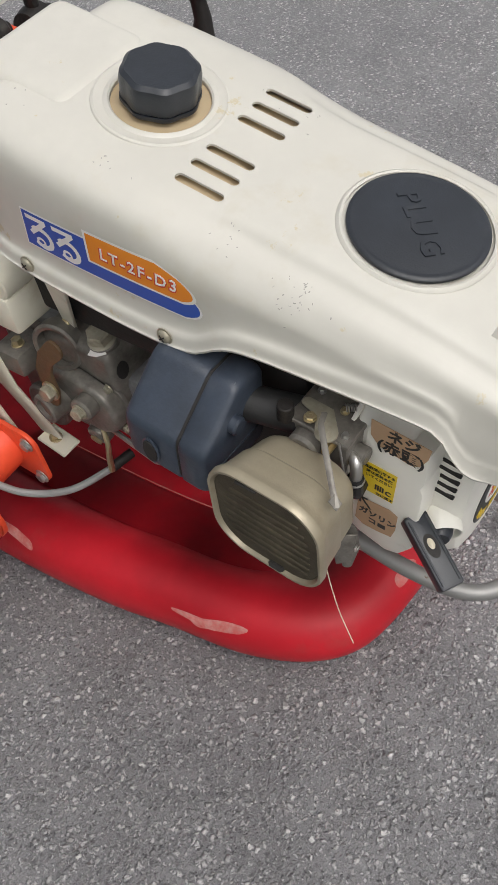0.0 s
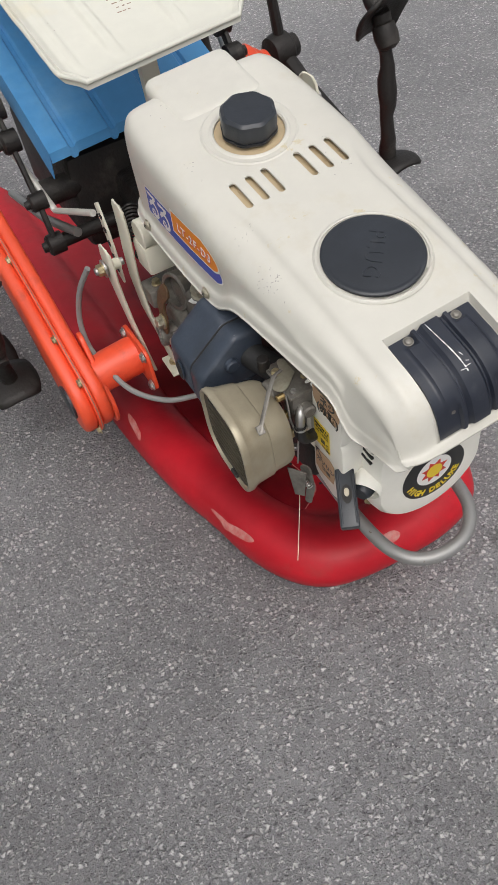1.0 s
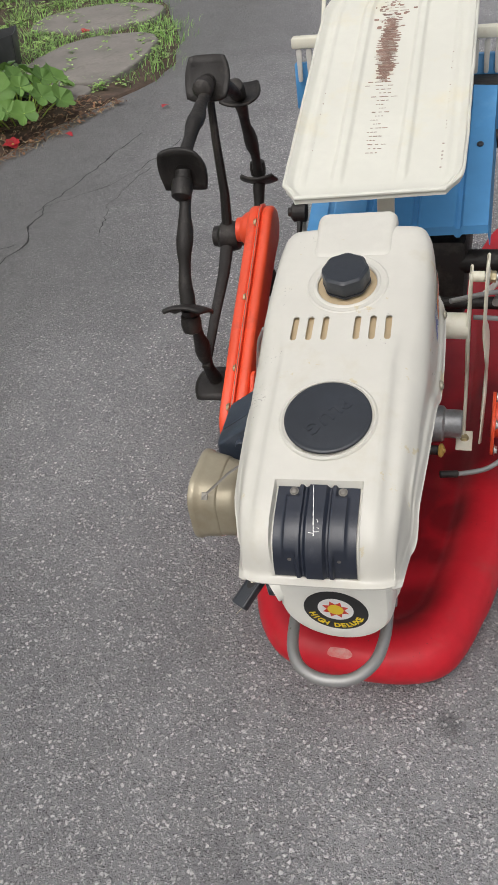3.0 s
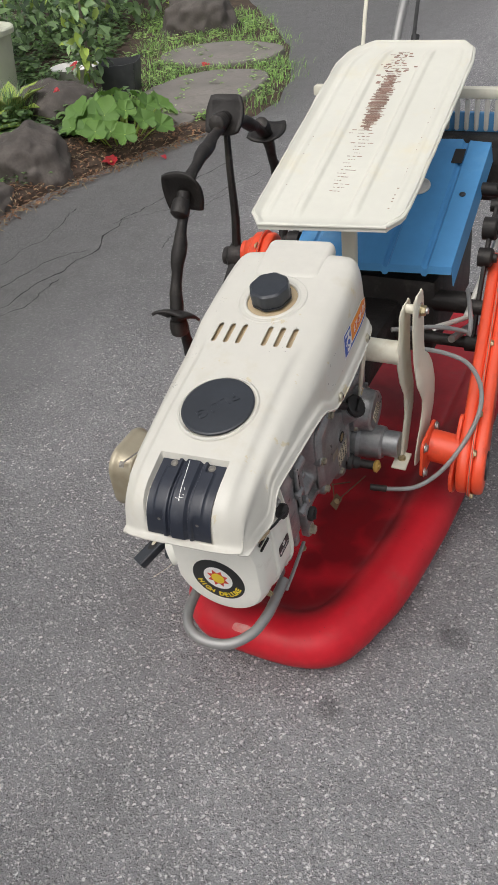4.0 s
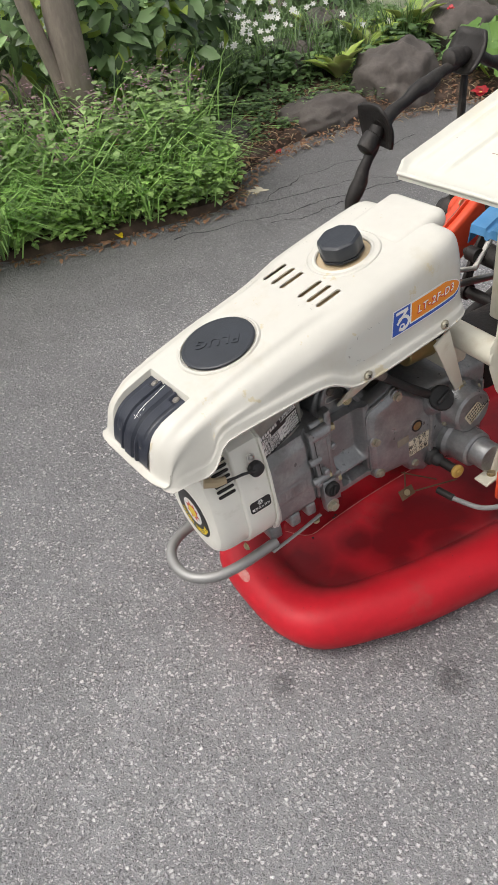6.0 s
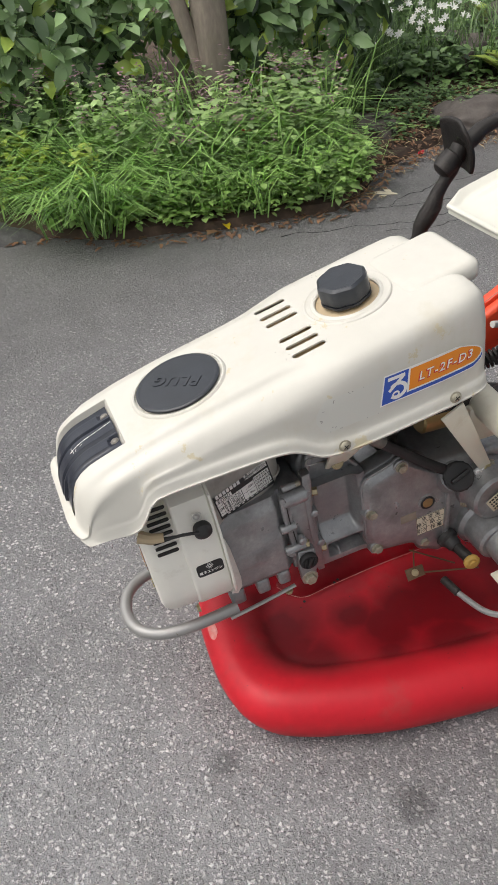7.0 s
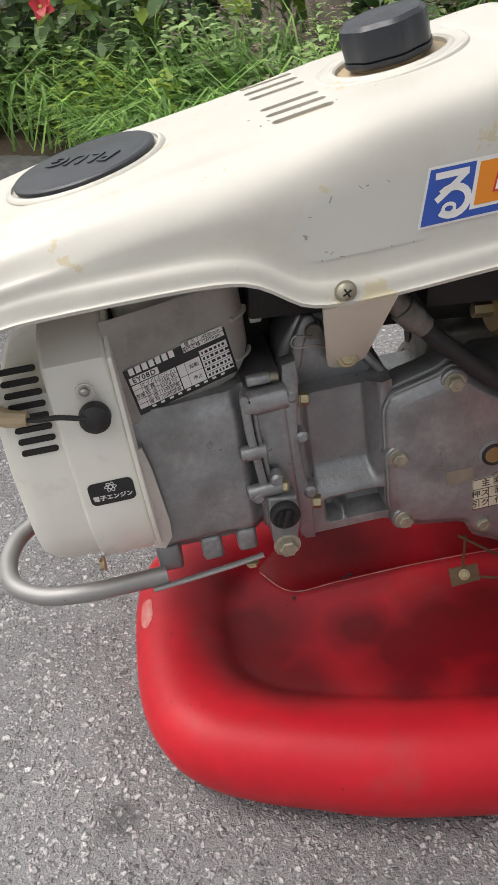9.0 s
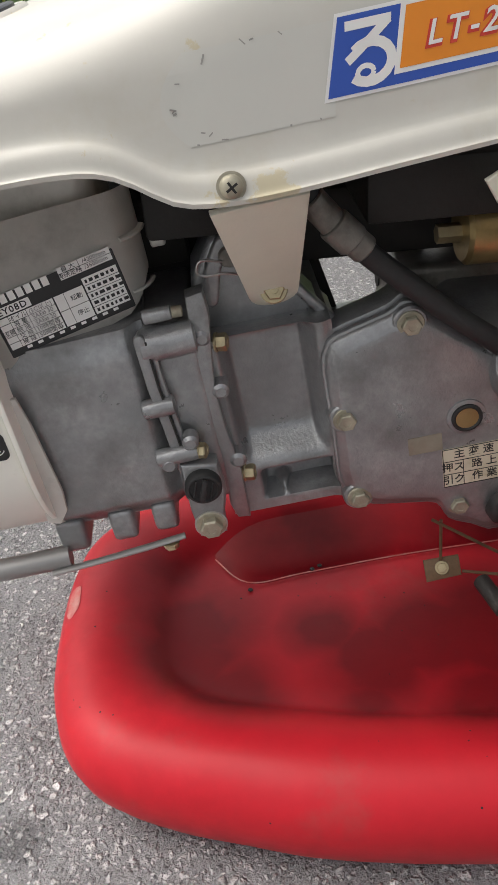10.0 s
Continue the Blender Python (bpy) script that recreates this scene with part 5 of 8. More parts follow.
for i, ch in enumerate("HIGH DELUXE"):
    if ch != " ":
        a = radians(-158 + 136 * i / 10)
        add(word, text_mesh(ch, 0.0135, FRONT @ Matrix.Translation((0.0365 * math.cos(a), 0.0365 * math.sin(a), 0.0009)) @ Matrix.Rotation(a + math.pi / 2, 4, "Z"), 0.0003, bold=0.0005))
part("emblem_lettering", word, DECYELLOW, rec)
for k in range(8):
    z = 0.109 - 0.0097 * k
    part("cooling_slot", slab(stadium([(-0.083, 0.0006), (-0.058, 0)], [0.0024, 0.0024], 5), 0.0022, 0, ENG @ Matrix.Translation((0.014 + 0.0815 - 0.0011 - 0.19 * max(0, z - 0.03), 0, z)) @ YZ), DARK, rec)
for k in range(5):
    z = 0.066 - 0.0086 * k
    part("cooling_slot", slab(stadium([(-0.088, -0.002), (-0.062, 0)], [0.0019, 0.0019], 5), 0.0030, 0, ENG @ Matrix.Translation((-0.0685 + 0.236 * max(0, z - 0.03), 0, z)) @ YZ), DARK, rec)
for x, z in ((0.075, -0.105), (-0.045, -0.105), (0.088, 0.020), (-0.060, 0.020)):
    part("bolt", hexbolt(0.005, 0.005, 0.007, ENG @ axis_pose((x, -0.0530, z), (0, -1, 0))), ZINC, rec)

# starter grip on its boss
part("grip_boss", lathe([(0.0205, 0), (0.0205, 0.021), (0.0195, 0.0225), (0.0180, 0.022), (0.0172, 0.004)], 32, axis_pose((-0.060, -0.235, 0.328), (-0.75, -0.55, -0.25))), HOUSING, machine)
grip_m = Matrix.Translation((-0.103, -0.252, 0.332)) @ Vector((-0.028, -0.051, -0.027)).to_track_quat("Y", "Z").to_matrix().to_4x4()
grip = part("starter_grip", slab(rounded(0.023, 0.072, 0.003), 0.015, 0.0018, grip_m @ Matrix.Translation((0, 0, -0.0075))), BLACK, machine, "black moulded rubber starter grip")
for side in (1, -1):
    part("rib", box(0.0022, 0.064, 0.0164, 0.0006, 1, grip_m @ Matrix.Translation((0.0085 * side, 0, 0))), BLACK, grip)
part("rope_hole", lathe([(0.0062, 0), (0.0062, 0.0008)], 18, grip_m @ Matrix.Translation((0, -0.004, 0.0072)) @ Matrix.Diagonal((1, 1.9, 1, 1))), DARK, grip)
part("rope_knot", lathe([(0.0026, 0), (0.0032, 0.001), (0.0022, 0.0022), (0.001, 0.003)], 12, grip_m @ Matrix.Translation((0, -0.006, 0.0078)) @ Matrix.Diagonal((1, 1.7, 1, 1))), PAPER, grip)
part("rope_guide", lathe([(0.0135, 0), (0.012, 0.012), (0.009, 0.018)], 24, axis_pose((-0.068, -0.241, 0.325), (-0.75, -0.40, -0.05))), BLACK, grip)

# black oval plate with its lettering, rubber plug and wire on the housing's flank
part("name_plate", slab(rounded(0.038, 0.0225, 0.005), 0.0006, 0, face_out(0.1008, -0.0243, -0.0078)), DECBLACK, engine, "black oval plate with silver lettering")
part("plate_lettering", text_mesh("電子エンジン", 0.0056, face_out(0.1015, -0.0243, -0.0126), 0.0002, bold=0.0001), DECWHITE, engine)
atom = bmesh.new()
for a in (0, 60, 120):
    m = face_out(0.1016, -0.0243, -0.0022) @ Matrix.Rotation(radians(a), 4, "Z")
    add(atom, sweep([m @ Vector((0.0050 * math.cos(t), 0.0018 * math.sin(t), 0)) for t in (6.2832 * i / 16 for i in range(17))], 0.00035, 5))
part("plate_sign", atom, DECWHITE, engine)
part("rubber_plug", lathe([(0.0115, 0), (0.0128, 0.004), (0.0122, 0.011), (0.008, 0.0145), (0.002, 0.0155)], 28, face_out(0.0985, -0.0195, 0.068)), RUBBER, engine, "black rubber plug with a wire")
part("tab", slab(rounded(0.014, 0.016, 0.006), 0.002, 0.0005, face_out(0.099, -0.022, 0.089)), GREYP, engine)
part("screw", cross_screw(0.004, face_out(0.101, -0.022, 0.091)), STEEL, engine)
part("wire", sweep(curve_points([ENG @ Vector(p) for p in ((0.112, -0.026, 0.073), (0.112, -0.045, 0.079), (0.108, -0.060, 0.078), (0.100, -0.075, 0.076))], 6), 0.0022, 8), RUBBER, engine)
part("connector", sweep([ENG @ Vector(p) for p in ((0.101, -0.070, 0.077), (0.098, -0.085, 0.079), (0.090, -0.100, 0.084))], lambda t: 0.006 + 0.003 * t, 10), TANK, engine)

# left flank of the housing: its side panel, taped notes and the yellow notice
panel = [(-0.004, -0.045), (-0.008, -0.053), (-0.016, -0.058), (-0.046, -0.066), (-0.060, -0.060), (-0.071, -0.040), (-0.0715, 0.050), (-0.068, 0.058), (-0.0705, 0.066), (-0.070, 0.108), (-0.012, 0.108)]
side_panel = part("side_panel", slab(panel, 0.034, 0.003, ENG @ Matrix.Translation((-0.0945, 0, 0)) @ YZ, 2), HOUSING, engine)
NX = -0.0951


def left_note(outline, y, z):
    """A sheet stuck on the left flank; its outline reads from the flank's front side."""
    return slab(outline, 0.0004, 0, face_out(NX, y, z, -1))


for outline, y, z, mat in (([(-0.028, 0.016), (-0.027, -0.004), (-0.018, -0.014), (0.012, -0.018), (0.020, -0.014), (0.026, 0.000), (0.0275, 0.014)], -0.043, 0.104, TAPE), ([(-0.0165, 0.021), (-0.0160, -0.021), (0.0160, -0.021), (0.0165, 0.021)], -0.0295, 0.0400, DECYELLOW),
                           ([(-0.020, 0.018), (0.012, 0.022), (0.021, 0.018), (0.021, -0.006), (0.018, -0.020), (0.004, -0.023), (-0.012, -0.024), (-0.021, -0.018)], -0.032, -0.015, TAPE)):
    part("note", left_note(outline, y, z), mat, side_panel, "brown tape with a handwritten note" if mat is TAPE else "yellow notice on storing fuel", smooth=False)
for body_text, size, y, z, bold in (("ネジ", 0.0155, -0.046, 0.110, 0.0005), ("(赤頭)", 0.0170, -0.045, 0.0935, 0.0005), ("長期間保管する", 0.0044, -0.0295, 0.0550, 0.0001), ("時は燃料を抜", 0.0044, -0.0295, 0.0490, 0.0001), ("いてください", 0.0044, -0.0295, 0.0430, 0.0001), ("C", 0.0085, -0.0400, 0.0295, 0.0003), ("左に回す", 0.0044, -0.0370, 0.0215, 0.0001), ("ガソリン", 0.0098, -0.0335, -0.0150, 0.0004), ("コ", 0.0090, -0.029, -0.026, 0.0004)):
    part("note_lettering", text_mesh(body_text, size, face_out(NX - 0.0005, y, z, -1), 0.0001, bold=bold), DECBLACK, side_panel)
bars = bmesh.new()
add(bars, box(0.008, 0.0060, 0.0002, 0, 1, face_out(NX - 0.0005, -0.039, -0.026, -1)))
for dy, dz, w, h, a in ((-0.020, -0.002, 0.0022, 0.017, 0.7), (-0.0175, 0.0045, 0.009, 0.0022, 0.1), (-0.0140, 0.0005, 0.0022, 0.009, 0.1)):
    add(bars, box(w, h, 0.0002, 0, 1, face_out(NX - 0.0005, dy, dz, -1) @ Matrix.Rotation(a, 4, "Z")))
for k in range(4):
    add(bars, box(0.0018, 0.0075, 0.0002, 0, 1, face_out(NX - 0.0005, -0.0275 - 0.0024 * k, 0.0310, -1)))
tagged(part("note_strokes", bars, DECBLACK, side_panel), kind="stuff")

# ---- crankcase and cylinder shroud ----
def relief(y0, y1, z0, z1, ny, nz, height, back):
    """A casting's face as a smooth relief over a rectangle of the engine's flank, closed behind."""
    bm = bmesh.new()
    vs = [[bm.verts.new((height(y0 + (y1 - y0) * i / ny, z0 + (z1 - z0) * j / nz), y0 + (y1 - y0) * i / ny, z0 + (z1 - z0) * j / nz)) for i in range(ny + 1)] for j in range(nz + 1)]
    for a, b in zip(vs, vs[1:]):
        for i in range(ny):
            bm.faces.new((a[i], a[i + 1], b[i + 1], b[i]))
    rim = vs[0] + [r[-1] for r in vs[1:]] + vs[-1][-2::-1] + [r[0] for r in vs[-2:0:-1]]
    low = [bm.verts.new((back, v.co.y, v.co.z)) for v in rim]
    for i in range(len(rim)):
        bm.faces.new((rim[i], low[i], low[(i + 1) % len(rim)], rim[(i + 1) % len(rim)]))
    bm.faces.new(low)
    return eng(bm)


def step(a, b, x):
    t = min(1.0, max(0.0, (x - a) / (b - a)))
    return t * t * (3 - 2 * t)


def case_face(y, z):
    """How far out the crankcase stands: a broad barrel, rounded off to its foot and rear, with a raised name field."""
    x = 0.0775 - 0.010 * step(0.086, 0.100, y) - 0.012 * step(-0.094, -0.112, z) - 0.006 * step(0.020, 0.044, z)
    x -= 0.0035 * step(-0.030, -0.010, z) * step(0.03, 0.09, y)
    field = step(0.0195, 0.0215, y) * step(0.0785, 0.0765, y) * step(-0.0640, -0.0620, z) * step(-0.0365, -0.0385, z)
    worn_name = 0.0003 * math.sin(y * 900) * step(0.030, 0.034, y) * step(0.070, 0.066, y) * step(-0.058, -0.056, z) * step(-0.043, -0.045, z)
    return x + 0.0007 * field + worn_name


crank = part("crankcase", relief(-0.004, 0.101, -0.112, 0.044, 60, 70, case_face, -0.065), ALU, machine, "oily grey cast aluminium crankcase", angle=60)
part("cover_half", eng(span(-0.065, 0.070, 0.098, 0.136, -0.112, 0.040, 0.006, 3)), ALU, crank)
for pts, w, x in (([(0.0985, 0.038), (0.0990, 0.000), (0.1015, -0.028), (0.1030, -0.050), (0.1045, -0.072)], 0.0040, 0.0735), ([(0.1050, 0.034), (0.1056, 0.000), (0.1078, -0.028), (0.1092, -0.050)], 0.0022, 0.0715)):
    part("split_rib", slab(stadium(pts, [w] * len(pts), 5), 0.006, 0.0016, SIDE @ Matrix.Translation((0, 0, x))), ALU, crank)
part("split_line", slab(stadium([(0.1026, 0.036), (0.1030, 0.000), (0.1053, -0.028), (0.1068, -0.050), (0.1080, -0.070)], [0.0007] * 5, 4), 0.0010, 0, SIDE @ Matrix.Translation((0, 0, 0.0786))), DARK, crank)
for y0_, y1_, z_, r_, x_ in ((0.0970, 0.1360, 0.0290, 0.0118, 0.0690), (0.1040, 0.1240, 0.0495, 0.0052, 0.0680), (0.0880, 0.1110, -0.0165, 0.0072, 0.0765), (0.0880, 0.1190, -0.0575, 0.0068, 0.0790)):
    part("bolt_boss", lathe([(r_ * 0.55, -0.0006), (r_ * 0.9, 0.0), (r_, 0.0015), (r_ * 1.03, (y1_ - y0_) * 0.6), (r_ * 0.98, y1_ - y0_ - 0.001), (r_ * 0.6, y1_ - y0_)], 22, ENG @ axis_pose((x_, y0_, z_), (0, 1, 0.02))), ALU, crank)
part("boss_pin", rod(ENG @ Vector((0.068, 0.123, 0.0495)), ENG @ Vector((0.068, 0.131, 0.0490)), 0.0042, 12, 0.0008), ZINCD, crank)
for y_, z_ in ((0.0960, -0.062), (0.1150, -0.0465)):
    part("boss_knob", lathe([(0.0062, -0.004), (0.0062, 0.006), (0.0040, 0.0085)], 14, face_out(0.078, y_, z_)), ALU, crank)
part("filler_pad", slab([(0.1030, -0.0640), (0.1300, -0.0690), (0.1320, -0.0960), (0.1270, -0.1140), (0.1250, -0.1340), (0.1040, -0.1340), (0.1020, -0.1080)], 0.016, 0.003, SIDE @ Matrix.Translation((0, 0, 0.0690)), 3), ALU, crank)
for y0_, y1_, z0_ in ((0.036, 0.056, -0.1320), (0.070, 0.089, -0.1300), (-0.006, 0.0165, -0.1340)):
    part("foot", eng(span(0.030, 0.0740, y0_, y1_, z0_, -0.104, 0.0045, 3)), ALU, crank)
part("guard_strip", sweep([ENG @ Vector(p) for p in ((0.086, -0.016, -0.1400), (0.084, 0.020, -0.1385), (0.081, 0.060, -0.1365), (0.078, 0.0915, -0.1345))], 0.0035, 12, 0.55), PIPE, crank, "thin steel guard rod under the crankcase")
part("strip_bolt", hexbolt(0.0050, 0.005, 0.0066, ENG @ axis_pose((0.080, 0.0795, -0.1375), (0.3, 0, -1))), ZINC, crank)
part("case_web", slab([(0.0075, 0.018), (0.0110, -0.004), (0.0150, -0.064), (0.0135, -0.082), (0.0050, -0.0935), (-0.004, -0.090), (-0.004, 0.018)], 0.004, 0.001, SIDE @ Matrix.Translation((0, 0, 0.0830))), GREYP, crank)

part("oil_cap", lathe([(0.0130, 0), (0.0138, 0.002), (0.0138, 0.007), (0.0125, 0.009), (0.0110, 0.0095), (0.0100, 0.0082), (0.002, 0.0082)], 40, face_out(0.0845, 0.1165, -0.083)), RUBBER, crank, "black ribbed oil filler plug")
part("finger_bar", box(0.0195, 0.0042, 0.0050, 0.0012, 2, face_out(0.0945, 0.1165, -0.083) @ Matrix.Rotation(1.25, 4, "Z")), RUBBER, crank)
for k in (-1, 1):
    part("cap_rib", box(0.0150, 0.0016, 0.0026, 0.0006, 1, face_out(0.0937, 0.1165, -0.083) @ Matrix.Rotation(1.25, 4, "Z") @ Matrix.Translation((0, 0.0062 * k, 0))), RUBBER, crank)
part("drain_bolt", hexbolt(0.0078, 0.009, 0.0118, face_out(0.0845, 0.1145, -0.1225)), ZINCD, crank)
part("drain_gasket", lathe([(0.0128, 0), (0.0128, 0.0014)], 28, face_out(0.0842, 0.1145, -0.1225)), STEEL, crank)
part("bolt", hexbolt(0.0052, 0.006, 0.0062, ENG @ axis_pose((0.079, 0.1190, -0.0575), (0.35, 1, 0))), ZINC, crank)

# sheet metal shroud that wraps the cylinder; it stands off askew and curls in at its rear end
SKEW = 0.235


def shroud_at(u, z):
    """A place on the shroud, u along the sheet."""
    flat, r = 0.096, 0.022
    if u <= flat:
        return Vector((0.0755 - SKEW * u, u, z))
    a = (u - flat) / r
    a0 = math.atan(SKEW)
    c = Vector((0.0755 - SKEW * flat - r * math.cos(a0), flat - r * math.sin(a0), z))
    return c + Vector((r * math.cos(a0 + a), r * math.sin(a0 + a), 0))


shroud = bmesh.new()
us = [-0.001 + 0.004 * i for i in range(36)]
rows = []
for u in us:
    lo_ = ease(u, [(-0.001, 0.036), (0.009, 0.0355), (0.0102, 0.0180), (0.0575, 0.0262), (0.0590, 0.0384), (0.0952, 0.0475), (0.105, 0.056), (0.116, 0.068), (0.14, 0.078)])
    rows.append([shroud.verts.new(shroud_at(u, lo_ + (0.132 - lo_) * k / 6)) for k in range(7)])
for a, b in zip(rows, rows[1:]):
    for i in range(6):
        shroud.faces.new((a[i], a[i + 1], b[i + 1], b[i]))
shell(shroud, 0.0022)
sh = part("cylinder_shroud", eng(shroud), GREYP, machine, "grey sheet metal cylinder shroud with a data label", angle=40)
for z_, w_ in ((0.100, 0.0035), (0.062, 0.0020)):
    part("shroud_rib", sweep([ENG @ (shroud_at(0.100 + 0.003 * k, z_) + Vector((0.0006, 0.0006, 0))) for k in range(10)], w_, 8, 0.5), GREYP, sh)
part("shroud_stud", rod(ENG @ Vector((0.030, 0.118, 0.090)), ENG @ Vector((0.030, 0.128, 0.090)), 0.0075, 16, 0.001), GREYP, sh)
head = slab(rounded(0.096, 0.085, 0.018), 0.062, 0.006, ENG @ Matrix.Translation((0.000, 0.050, 0.100)), 3)
part("engine_head", head, GREYP, machine, "grey shrouded engine head under the hood")
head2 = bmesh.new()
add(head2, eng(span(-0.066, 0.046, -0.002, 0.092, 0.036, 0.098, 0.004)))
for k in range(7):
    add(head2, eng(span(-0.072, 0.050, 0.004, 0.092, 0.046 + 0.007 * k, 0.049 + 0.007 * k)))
pieces("cylinder", head2, DARK, machine, "near-black finned cylinder behind the shroud", "cooling_fin")
# added dark filler: the shade of the gap behind the cylinder as a block
part("exhaust_port", eng(span(-0.072, -0.010, 0.092, 0.140, 0.050, 0.098, 0.006, 2)), DARK, machine, "near-black filler block for the shaded gap behind the cylinder")
# data label: black band, white cells, bars for its small print
LAB = Matrix.Translation(ENG @ shroud_at(0.0535, 0.0690)) @ (ENG.to_3x3() @ facing((0, 0, 0), (1, SKEW, 0)).to_3x3()).to_4x4() @ Matrix.Translation((0, 0, 0.0006)) @ Matrix.Rotation(radians(7.0), 4, "Z")
part("data_label", slab(rounded(0.090, 0.044, 0.001), 0.0004, 0, LAB), DECBLACK, sh, "black and white engine data label")
cells = bmesh.new()
marks = bmesh.new()
rnd = random.Random(4)
LAB = LAB @ Matrix.Translation((0, 0.003, 0)) @ Matrix.Scale(1.05, 4)
for x0, x1, y0, y1, rows_ in ((-0.041, -0.004, -0.0185, 0.0035, 5), (-0.003, 0.0165, -0.0185, 0.0035, 2), (0.0175, 0.041, -0.0185, 0.0075, 5), (0.006, 0.041, 0.0115, 0.020, 2), (-0.041, -0.017, 0.0045, 0.0105, 0)):
    add(cells, box(x1 - x0, y1 - y0, 0.0002, 0, 1, LAB @ Matrix.Translation(((x0 + x1) / 2, (y0 + y1) / 2, 0.0006))))
    for k in range(1, rows_):
        add(marks, box(x1 - x0, 0.0003, 0.0002, 0, 1, LAB @ Matrix.Translation(((x0 + x1) / 2, y0 + (y1 - y0) * k / rows_, 0.0008))))
for xx in (-0.034, -0.022, 0.0035, 0.020):
    add(marks, box(0.0003, 0.022 if xx < 0.01 else 0.0085, 0.0002, 0, 1, LAB @ Matrix.Translation((xx, -0.0075 if xx < 0.01 else 0.01575, 0.0008))))
rows_of = (("オイル", -0.028, 0.0013), ("(5C以上)", -0.013, 0.0013), ("容 量", -0.028, -0.0031), ("SAE# 30", -0.013, -0.0031), ("給 油", -0.028, -0.0075), ("SAE# 20", -0.013, -0.0075), ("交 換", -0.028, -0.0119), ("10時間毎", -0.013, -0.0119), ("点検", -0.0375, -0.0075), ("掃 除", -0.028, -0.0163), ("50時間毎", -0.013, -0.0163),
           ("起動", 0.0105, -0.0020), ("停止", 0.0105, -0.0130), ("最 大", 0.013, 0.0178), ("/4200rpm", 0.0305, 0.0178), ("連続定格", 0.0128, 0.0137), ("/3600rpm", 0.0305, 0.0137))
for txt, xx, yy in rows_of:
    add(marks, text_mesh(txt, 0.0040, LAB @ Matrix.Translation((xx, yy, 0.0008)), 0.0001))
for k in range(5):
    xx = 0.019
    while xx < 0.039:
        w_ = rnd.uniform(0.0012, 0.0034)
        add(marks, box(w_, 0.0022, 0.0002, 0, 1, LAB @ Matrix.Translation((xx + w_ / 2, -0.0159 + 0.0052 * k, 0.0008))))
        xx += w_ + 0.0014
pieces("label_cell", cells, DECWHITE, sh, "", "label_cell", smooth=False)
tagged(part("label_print", marks, DECBLACK, sh, smooth=False), kind="stuff")
part("label_lettering", text_mesh("EY08D", 0.0062, LAB @ Matrix.Translation((-0.029, 0.0074, 0.0008)), 0.0001, spacing=1.15, bold=0.0001), DECBLACK, sh)
bar = bmesh.new()
for k in range(7):
    add(bar, box(0.0042, 0.0062, 0.0002, 0, 1, LAB @ Matrix.Translation((-0.037 + 0.0056 * k, 0.0155, 0.0006))))
for k in range(9):
    add(bar, box(0.0034, 0.0018, 0.0002, 0, 1, LAB @ Matrix.Translation((-0.030 + 0.0075 * k, -0.0203, 0.0006))))
tagged(part("maker_sign", bar, DECWHITE, sh, smooth=False), kind="stuff")
part("clip", slab([(-0.010, 0.040), (0.004, 0.037), (0.004, 0.044), (0.0, 0.046), (0.0, 0.062), (0.005, 0.064), (0.005, 0.074), (-0.010, 0.076)], 0.002, 0.0005, SIDE @ Matrix.Translation((0, 0, 0.0775))), GREYP, sh)

def ring_solid(outline, steps, place):
    """A solid from copies of an outline: steps of (depth, scale)."""
    bm = bmesh.new()
    rings = [[bm.verts.new(place(x * k, y * k, d)) for x, y in outline] for d, k in steps]
    for a, b in zip(rings, rings[1:]):
        for i in range(len(a)):
            bm.faces.new((a[i], a[(i + 1) % len(a)], b[(i + 1) % len(b)], b[i]))
    bm.faces.new(rings[0][::-1])
    bm.faces.new(rings[-1])
    return bm


# ---- gearbox ----
def bell_face(y, z):
    """How far out the clutch housing stands: a sunk barrel, a sloping ledge, a pocket and the lip under it."""
    x = 0.058 - 0.022 * step(0.146, 0.156, y) * step(0.219, 0.206, y) * step(0.020, 0.006, z)
    x = x + (0.0575 - x) * step(-0.074, -0.100, z)
    x -= 0.024 * step(0.158, 0.164, y) * step(0.228, 0.222, y) * step(-0.102, -0.106, z) * step(-0.131, -0.127, z) * (1 - 0.9 * math.exp(-((y - 0.176) / 0.004) ** 2) * step(-0.118, -0.124, z))
    return x + 0.003 * math.exp(-((y - 0.222) / 0.006) ** 2)


bellp = part("bell_housing", relief(0.132, 0.230, -0.140, 0.016, 66, 84, bell_face, -0.060), ALU, machine, "grey cast aluminium clutch housing", angle=60)
part("bell_crown", slab([(0.134, 0.026), (0.140, 0.056), (0.156, 0.080), (0.167, 0.087), (0.181, 0.080), (0.194, 0.060), (0.212, 0.034), (0.236, 0.002), (0.228, -0.010), (0.214, 0.000), (0.196, 0.004), (0.150, 0.004)], 0.050, 0.007, SIDE @ Matrix.Translation((0, 0, -0.015)), 4), ALU, bellp)
part("crown_rib", slab(stadium([(0.204, 0.046), (0.218, 0.026), (0.234, 0.004)], [0.0040, 0.0036, 0.0036], 5), 0.012, 0.003, SIDE @ Matrix.Translation((0, 0, 0.031)), 3), ALU, bellp)
part("crown_web", slab(stadium([(0.150, 0.040), (0.156, 0.062), (0.166, 0.078)], [0.0060, 0.0056, 0.0060], 6), 0.012, 0.003, SIDE @ Matrix.Translation((0, 0, 0.031)), 3), ALU, bellp)
part("ear_bolt", lathe([(0.0080, 0), (0.0080, 0.010), (0.0066, 0.012)], 18, face_out(0.034, 0.1690, 0.0700)), CAST, bellp)
